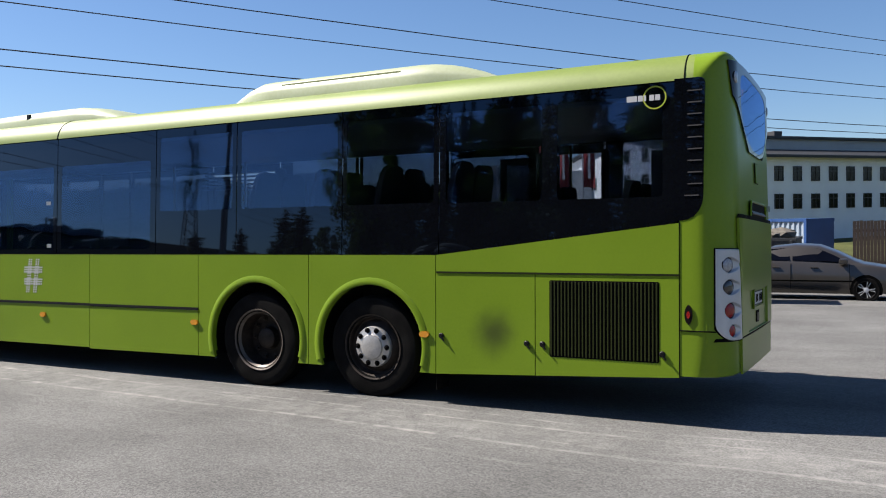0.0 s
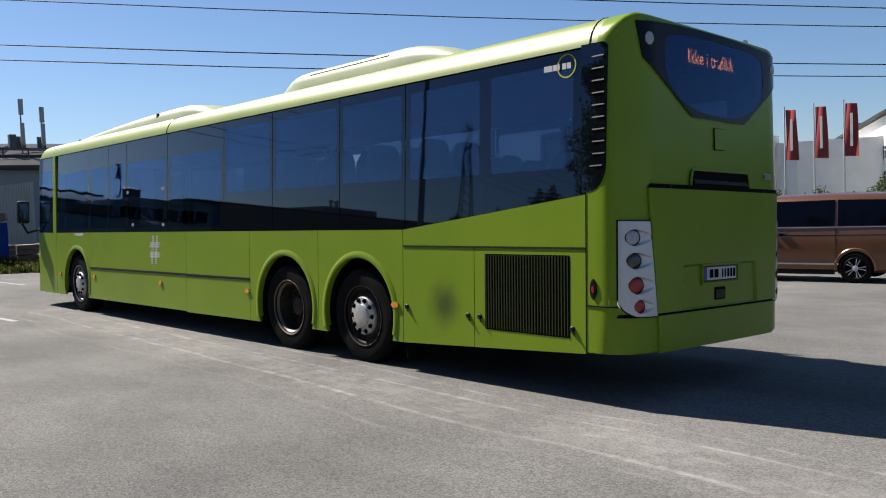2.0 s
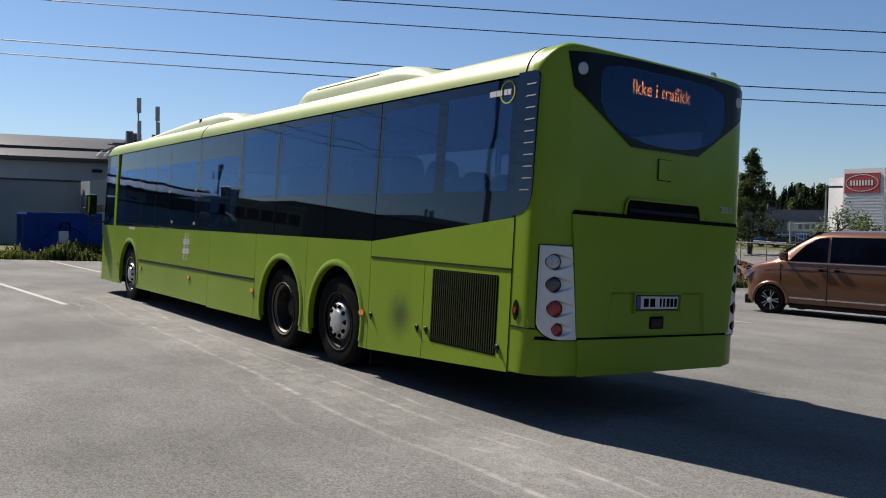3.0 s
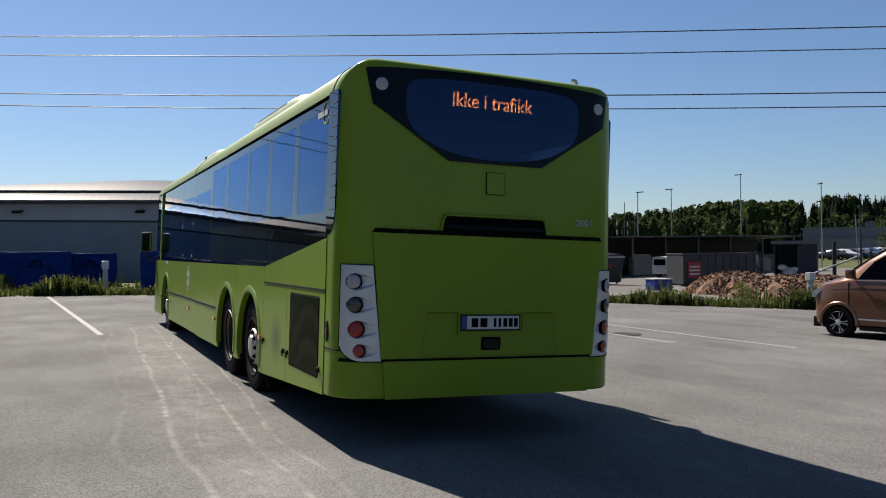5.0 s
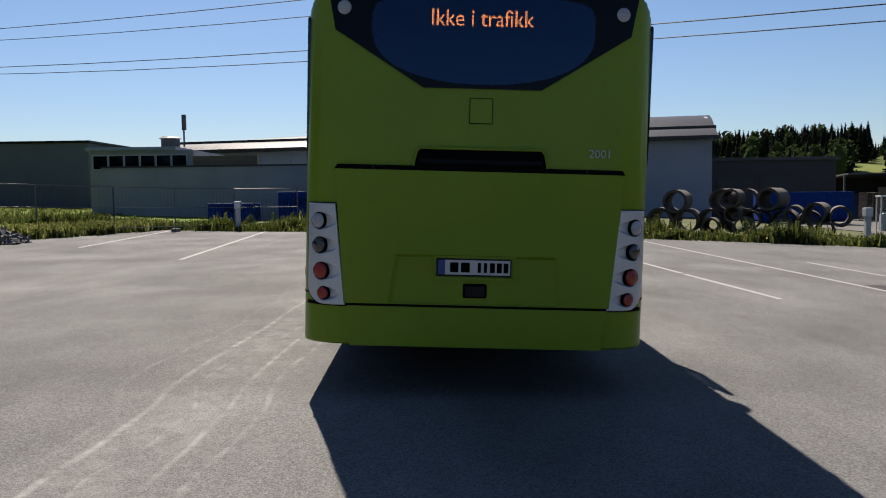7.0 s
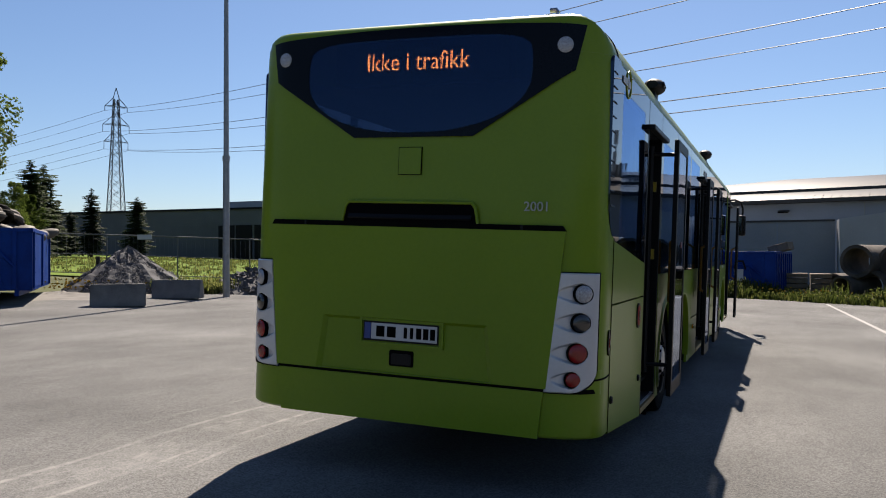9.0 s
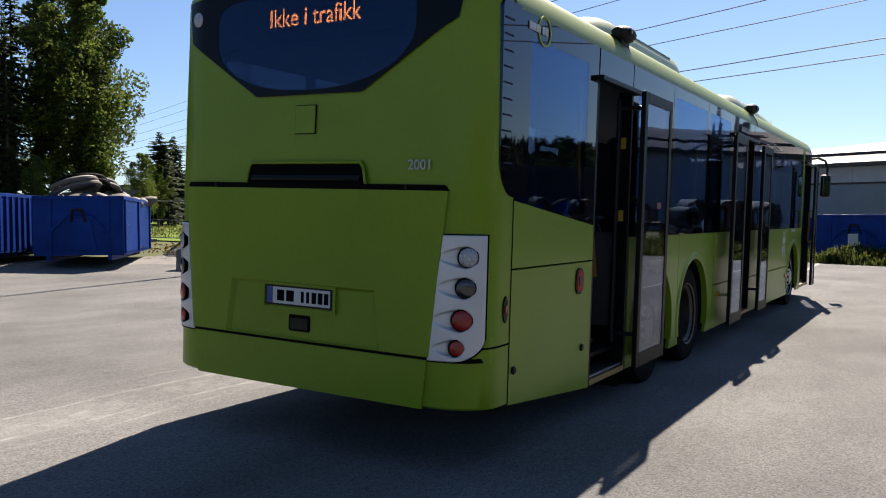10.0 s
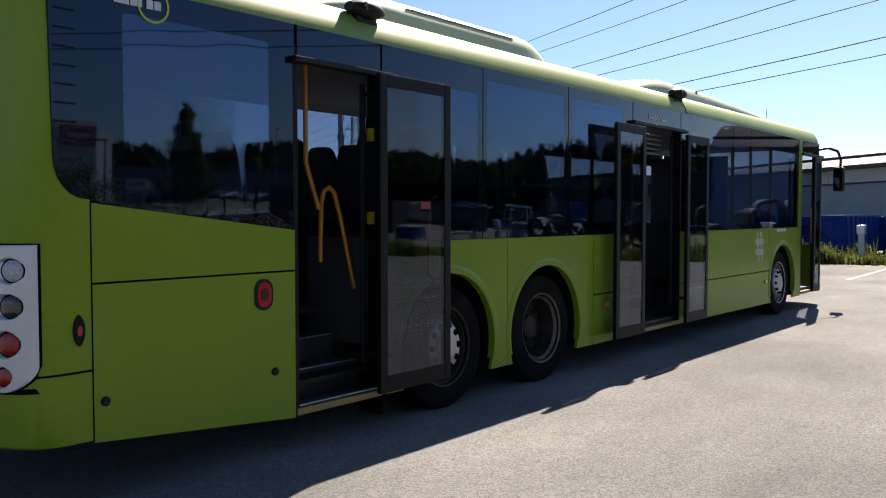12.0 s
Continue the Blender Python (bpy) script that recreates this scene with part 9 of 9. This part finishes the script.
shipping(-13.1, 42.7, 12.1, -28, BOX_PALE, "pale blue corrugated shipping container with blue frame")
fence = thing("timber_fence", at(-0.3, 36.0), "dark brown board fence behind the parked cars", "fence")
bm = bmesh.new()
box(bm, 0, 4.4, 0.03, 0.10, 0.4, 0.5)
box(bm, 0, 4.4, 0.03, 0.10, 1.9, 2.0)
part("rail", bm, FENCE_BROWN, fence)
board = bmesh.new()
box(board, 0, 0.135, 0, 0.03, 0.05, 2.4)
board_me = mesh_of(board, "board", FENCE_BROWN)
for k in range(30):
    o = new("board", board_me)
    o.parent = fence
    o.location = (k * 0.147, 0, 0.012 * (k % 3))
skip("skip", at(-7.6, 22.5), 6.0, 2.3, 1.55, SKIP_GREY, "black roll-off skip heaped with rubble", 10, False)
bm = bmesh.new()
g = random.Random(77)
for k in range(60):
    s = g.uniform(0.12, 0.4)
    n0 = len(bm.verts)
    bmesh.ops.create_icosphere(bm, subdivisions=1, radius=s, matrix=Matrix.Translation((-7.4 + g.uniform(0.3, 5.3), 22.5 + g.uniform(0.3, 2.0), ground_z(23) + 1.50 + g.uniform(0, 0.25))) @ Matrix.Diagonal((1.5, 1, 0.6, 1)))
tagged(part("rubble_load", bm, HOSE), "pale rubble and bags heaped in the skip", "rubble", kind="stuff")

# ---- far woods ----
def hill_z(d, deg):
    """Wooded rise behind the yard."""
    k = along([(170, -1.6), (205, 4.6), (235, 9.0), (270, 12.6), (320, 14.5), (420, 15)], d)
    s = 0.35 + 0.65 * math.exp(-((deg - 28.5) / 9) ** 2)
    return -1.6 + (k + 1.6) * s


def skyline(deg):
    return along([(-20, 0.05), (10, 0.058), (23.6, 0.070), (27.7, 0.071), (28.2, 0.050), (28.7, 0.050), (29.1, 0.070), (31.1, 0.072), (32, 0.067), (33, 0.060), (34, 0.052), (36, 0.042), (38, 0.045), (40.3, 0.047), (43, 0.054), (47.9, 0.051), (49.9, 0.057), (51.6, 0.056), (53.4, 0.053), (56.1, 0.047), (57.5, 0.052), (62, 0.052), (75, 0.055), (140, 0.055)], deg)


def far_wood(name, spots, seed, conifer, material, label):
    """Each far tree is a ragged cloud of small facets round its stem."""
    g = random.Random(seed)
    v, f = [], []
    for x, y, z, h in spots:
        r0 = h * (0.20 if conifer else 0.25) * g.uniform(0.8, 1.2)
        n = 80 if conifer else 120
        for k in range(n):
            u = (k + g.random()) / n
            if conifer:
                zz = z + h * (0.04 + 0.96 * u)
                rad = r0 * (1 - u) ** 0.8 * g.uniform(0.5, 1.2)
            else:
                zz = z + h * (0.12 + 0.86 * u)
                rad = r0 * math.sin(math.pi * (0.12 + 0.85 * u)) ** 0.6 * g.uniform(0.35, 1.15)
            a = g.uniform(0, 6.283)
            c = Vector((x + rad * math.cos(a), y + rad * math.sin(a), zz))
            q = (0.066 * h if conifer else 0.056 * h) * g.uniform(0.5, 1.1) * (1 - 0.72 * u if conifer else 1)
            n1 = Vector((g.gauss(0, 1), g.gauss(0, 1), g.gauss(0, 0.8))).normalized() * q
            n2 = n1.orthogonal().normalized() * q * g.uniform(0.6, 1.1)
            if conifer:
                n1.z = -abs(n1.z) * 0.6
            b = len(v)
            v += [c - n1, c + n2, c + n1 * 1.1, c - n2]
            f += [(b, b + 1, b + 2, b + 3)]
        # dense inner crown: ragged tiers for spruces, a lumpy body for leaf trees
        if conifer:
            for lo, hi, w in ((0.0, 0.60, 0.95), (0.22, 0.80, 0.80), (0.48, 0.98, 0.55)):
                b = len(v)
                m = 7
                v += [(x + r0 * w * g.uniform(0.6, 1.1) * math.cos(6.283 * q / m), y + r0 * w * g.uniform(0.6, 1.1) * math.sin(6.283 * q / m), z + h * (lo + g.uniform(-0.04, 0.04))) for q in range(m)]
                v += [(x, y, z + h * hi)]
                f += [(b + q, b + (q + 1) % m, b + m) for q in range(m)]
        else:
            b = len(v)
            m = 7
            for u, w in ((0.05, 0.35), (0.3, 0.8), (0.6, 0.8), (0.85, 0.45)):
                v += [(x + r0 * w * g.uniform(0.7, 1.1) * math.cos(6.283 * q / m), y + r0 * w * g.uniform(0.7, 1.1) * math.sin(6.283 * q / m), z + h * (u + g.uniform(-0.04, 0.04))) for q in range(m)]
            v += [(x, y, z + h * 0.95)]
            for k in range(3):
                f += [(b + k * m + q, b + k * m + (q + 1) % m, b + (k + 1) * m + (q + 1) % m, b + (k + 1) * m + q) for q in range(m)]
            f += [(b + 3 * m + q, b + 3 * m + (q + 1) % m, b + 4 * m) for q in range(m)]
    o = new(name, tri_mesh(name, v, f, material))
    return tagged(o, label, "woods", kind="stuff")


FAR_DARK = leafy(mat("far_spruces", (0.009, 0.015, 0.009), 0.9, 0, 0.45, 0.12, 0, 3, 0, (0.026, 0.037, 0.018), spec=0.05, island=True), 0.12)
FAR_LIGHT = leafy(mat("far_leaf_trees", (0.034, 0.058, 0.016), 0.9, 0, 0.4, 0.12, 0, 3, 0, (0.085, 0.12, 0.034), spec=0.05, island=True), 0.25)
g = random.Random(99)
dark, light = [], []
for k in range(3000):
    deg = g.uniform(-10, 128)
    a = radians(deg)
    d = g.uniform(228, 300)
    leaf_side = 0.70 if 36 < deg < 48 else 0.08
    top = 1.5 + skyline(deg + g.uniform(-0.25, 0.25)) * d * (g.uniform(0.88, 1.04) if k % 2 else g.uniform(0.66, 0.95))
    base = hill_z(d, deg)
    if top - base < 4:
        base = top - g.uniform(4, 7)
    (light if g.random() < leaf_side else dark).append((-d * math.cos(a), d * math.sin(a), max(base, top - 19), min(19, top - base)))
for k in range(620):
    deg = g.uniform(12, 75)
    if 27.0 < deg < 29.3:
        continue
    a, d = radians(deg), g.uniform(195, 228)
    (light if g.random() < 0.45 else dark).append((-d * math.cos(a), d * math.sin(a), hill_z(d, deg) - 0.5, min(g.uniform(5, 9), max(3.0, 1.5 + skyline(deg) * d * 0.92 - hill_z(d, deg)))))
far_wood("far_spruce_woods", dark, 4, True, FAR_DARK, "dark spruce woods along the hillside horizon")
far_wood("far_leaf_woods", light, 6, False, FAR_LIGHT, "lighter leafy trees among the far woods")
spots = []
for k in range(420):
    a = radians(g.uniform(128, 285))
    d = g.uniform(170, 300)
    spots.append((-d * math.cos(a), d * math.sin(a), 0 + (3 if math.sin(a) < 0 else -1), g.uniform(9, 15)))
far_wood("far_mixed_woods", spots, 5, False, FAR_LIGHT, "distant mixed woods around the open land")
# hill under the woods, with a light meadow
bm = bmesh.new()
rings = []
for d in (170, 190, 205, 220, 235, 252, 270, 295, 320, 420):
    rings.append([(-d * math.cos(radians(a)), d * math.sin(radians(a)), hill_z(d, a) - 0.2) for a in range(-12, 131, 2)])
loft(bm, rings, closed=False)
MEADOW = mat("meadow", (0.17, 0.22, 0.04), 0.9, 0, 0.2, 0.05, 0.1, 4, 0, (0.28, 0.32, 0.08), spec=0.1)
tagged(part("hillside", bm, MEADOW, smooth=True), "light green meadow hillside under the woods", "hill", kind="structure")
# field behind the fence
bm = bmesh.new()
fx = span(-61.5, -22, 30)
rows = []
for x in fx:
    y1 = max(along(SIDE, x) - 3.5, -60)
    rows.append([(x, y, ground_z(y) + 0.03 + 0.05 * noise.noise(Vector((x * 0.3, y * 0.3, 0)))) for y in span(-60, y1, 40)])
loft(bm, rows, closed=False)
FIELD = mat("field_grass", (0.15, 0.25, 0.035), 0.9, 0, 0.25, 0.4, 0.5, 18, 0, (0.25, 0.34, 0.06), spec=0.05)
tagged(part("field_grass", bm, FIELD, smooth=True), "bright green mown grass field", "grass", kind="structure")

# ---- weeds along the yard's edge ----
def weeds(name, spots, seed, hmin, hmax, label, material=None, lean=0.35):
    g = random.Random(seed)
    v, f = [], []
    for x, y, s in spots:
        z = ground_z(y) - 0.03
        for k in range(g.randint(7, 12)):
            a = g.uniform(0, 6.283)
            h = g.uniform(hmin, hmax) * s
            px, py = x + g.gauss(0, 0.10), y + g.gauss(0, 0.10)
            w = g.uniform(0.010, 0.028) + h * 0.02
            lx, ly = math.cos(a) * h * lean * g.random(), math.sin(a) * h * lean * g.random()
            c, sn = math.cos(a + 1.57) * w, math.sin(a + 1.57) * w
            b = len(v)
            v += [(px - c, py - sn, z), (px + c, py + sn, z), (px + lx * 0.5 + c * 1.1, py + ly * 0.5 + sn * 1.1, z + h * 0.55), (px + lx * 0.5 - c * 1.1, py + ly * 0.5 - sn * 1.1, z + h * 0.55), (px + lx, py + ly, z + h)]
            f += [(b, b + 1, b + 2, b + 3), (b + 3, b + 2, b + 4)]
            if h > 0.28 and g.random() < 0.7:
                for q in range(3):
                    t = g.uniform(0.35, 1.0)
                    u = Vector((g.gauss(0, 1), g.gauss(0, 1), g.gauss(0, 0.6))).normalized() * g.uniform(0.03, 0.08)
                    p = Vector((px + lx * t, py + ly * t, z + h * t))
                    ww = u.orthogonal().normalized() * 0.03
                    b = len(v)
                    v += [p, p + u * 0.6 + ww, p + u * 1.3, p + u * 0.6 - ww]
                    f += [(b, b + 1, b + 2, b + 3)]
    o = new(name, tri_mesh(name, v, f, material or WEED_GREEN))
    return tagged(o, label, "weeds", kind="stuff")

g = random.Random(8)
spots = []
for k in range(3600):
    y = g.uniform(-22, 26)
    x = along(EDGE, y) - abs(g.gauss(0, 2.0)) - 0.05
    big = 0.55 + 1.7 * max(0, noise.noise(Vector((x * 0.55, y * 0.55, 2))))
    if -5.0 < y < -4.2 and g.random() < 0.7:
        continue
    spots.append((x, y, big))
weeds("verge_weeds", spots, 1, 0.14, 0.58, "ragged green weeds and grass along the verge")
spots = []
for k in range(1500):
    x = g.uniform(-31, -16)
    y = along(SIDE, x) - abs(g.gauss(0, 1.0))
    spots.append((x, y, 1.0 + 0.6 * g.random()))
weeds("verge_weeds", spots, 2, 0.08, 0.36, "dry grass and weeds along the field edge")
spots = [(g.uniform(-60, -24), g.uniform(-50, -19), 1.0) for k in range(2600)]
weeds("field_tufts", spots, 3, 0.08, 0.24, "uneven grass tufts across the field")
v, f = [], []
for k in range(560):
    if k < 200:
        x = g.uniform(-18.5, -12.5)
        y = along(SIDE, x) - abs(g.gauss(0, 0.9)) - 1.6
    elif k < 330:
        x = g.uniform(-26, -14)
        y = along(SIDE, x) - abs(g.gauss(0, 1.6)) - 0.4
    else:
        y = g.uniform(-13, 12)
        x = along(EDGE, y) - abs(g.gauss(0, 0.8))
    p = Vector((x, y, ground_z(y) + g.uniform(0.15, 0.42)))
    for q in range(3):
        u = Vector((g.gauss(0, 1), g.gauss(0, 1), g.gauss(0, 1))).normalized() * 0.045
        w = u.orthogonal().normalized() * 0.04
        b = len(v)
        v += [p - u, p + w, p + u, p - w]
        f += [(b, b + 1, b + 2, b + 3)]
tagged(new("flower_heads", tri_mesh("flower_heads", v, f, FLOWER)), "small yellow flowers among the weeds", "flowers", kind="stuff")
for i, (x, y, s) in enumerate(((-31.8, -5.2, 0.30), (-30.6, 0.8, 0.32), (-31.2, -8.4, 0.26), (-24.6, 11.2, 0.30), (-23.2, 16.0, 0.30), (-18.6, 20.8, 0.34))):
    plant("weed_bush", x, y, bush[0], bush[1], "low ragged green bush on the verge", "bush", "bushes on the verge", i * 2.1, s)
# gravelly strip between asphalt and weeds
DIRT = mat("gravel_dirt", (0.21, 0.195, 0.17), 0.95, 0, 0.3, 3, 0.6, 60, 0, (0.32, 0.30, 0.27))
bm = bmesh.new()
rows = []
for y in span(-15, 26, 60):
    x = along(EDGE, y)
    rows.append([(x - 0.9 + 0.3 * math.sin(y * 1.1), y, ground_z(y) - 0.004), (x + 0.35 + 0.2 * math.sin(y * 3.1), y, ground_z(y) - 0.004)])
loft(bm, rows, closed=False)
tagged(part("gravel_strip", bm, DIRT), "thin gravelly strip at the asphalt's edge", "gravel", kind="structure")
bm = bmesh.new()
rows = []
for x in span(-31, 5, 60):
    y = along(SIDE, x)
    rows.append([(x, y - 2.6 + 0.5 * math.sin(x * 0.9), ground_z(y - 2.6) + 0.012), (x, y - 1.0, ground_z(y - 1.0) + 0.012), (x, y + 0.3 + 0.2 * math.sin(x * 2.3), ground_z(y + 0.3) - 0.004)])
loft(bm, rows, closed=False)
tagged(part("gravel_strip", bm, DIRT), "dusty gravel strip before the skips", "gravel", kind="structure")
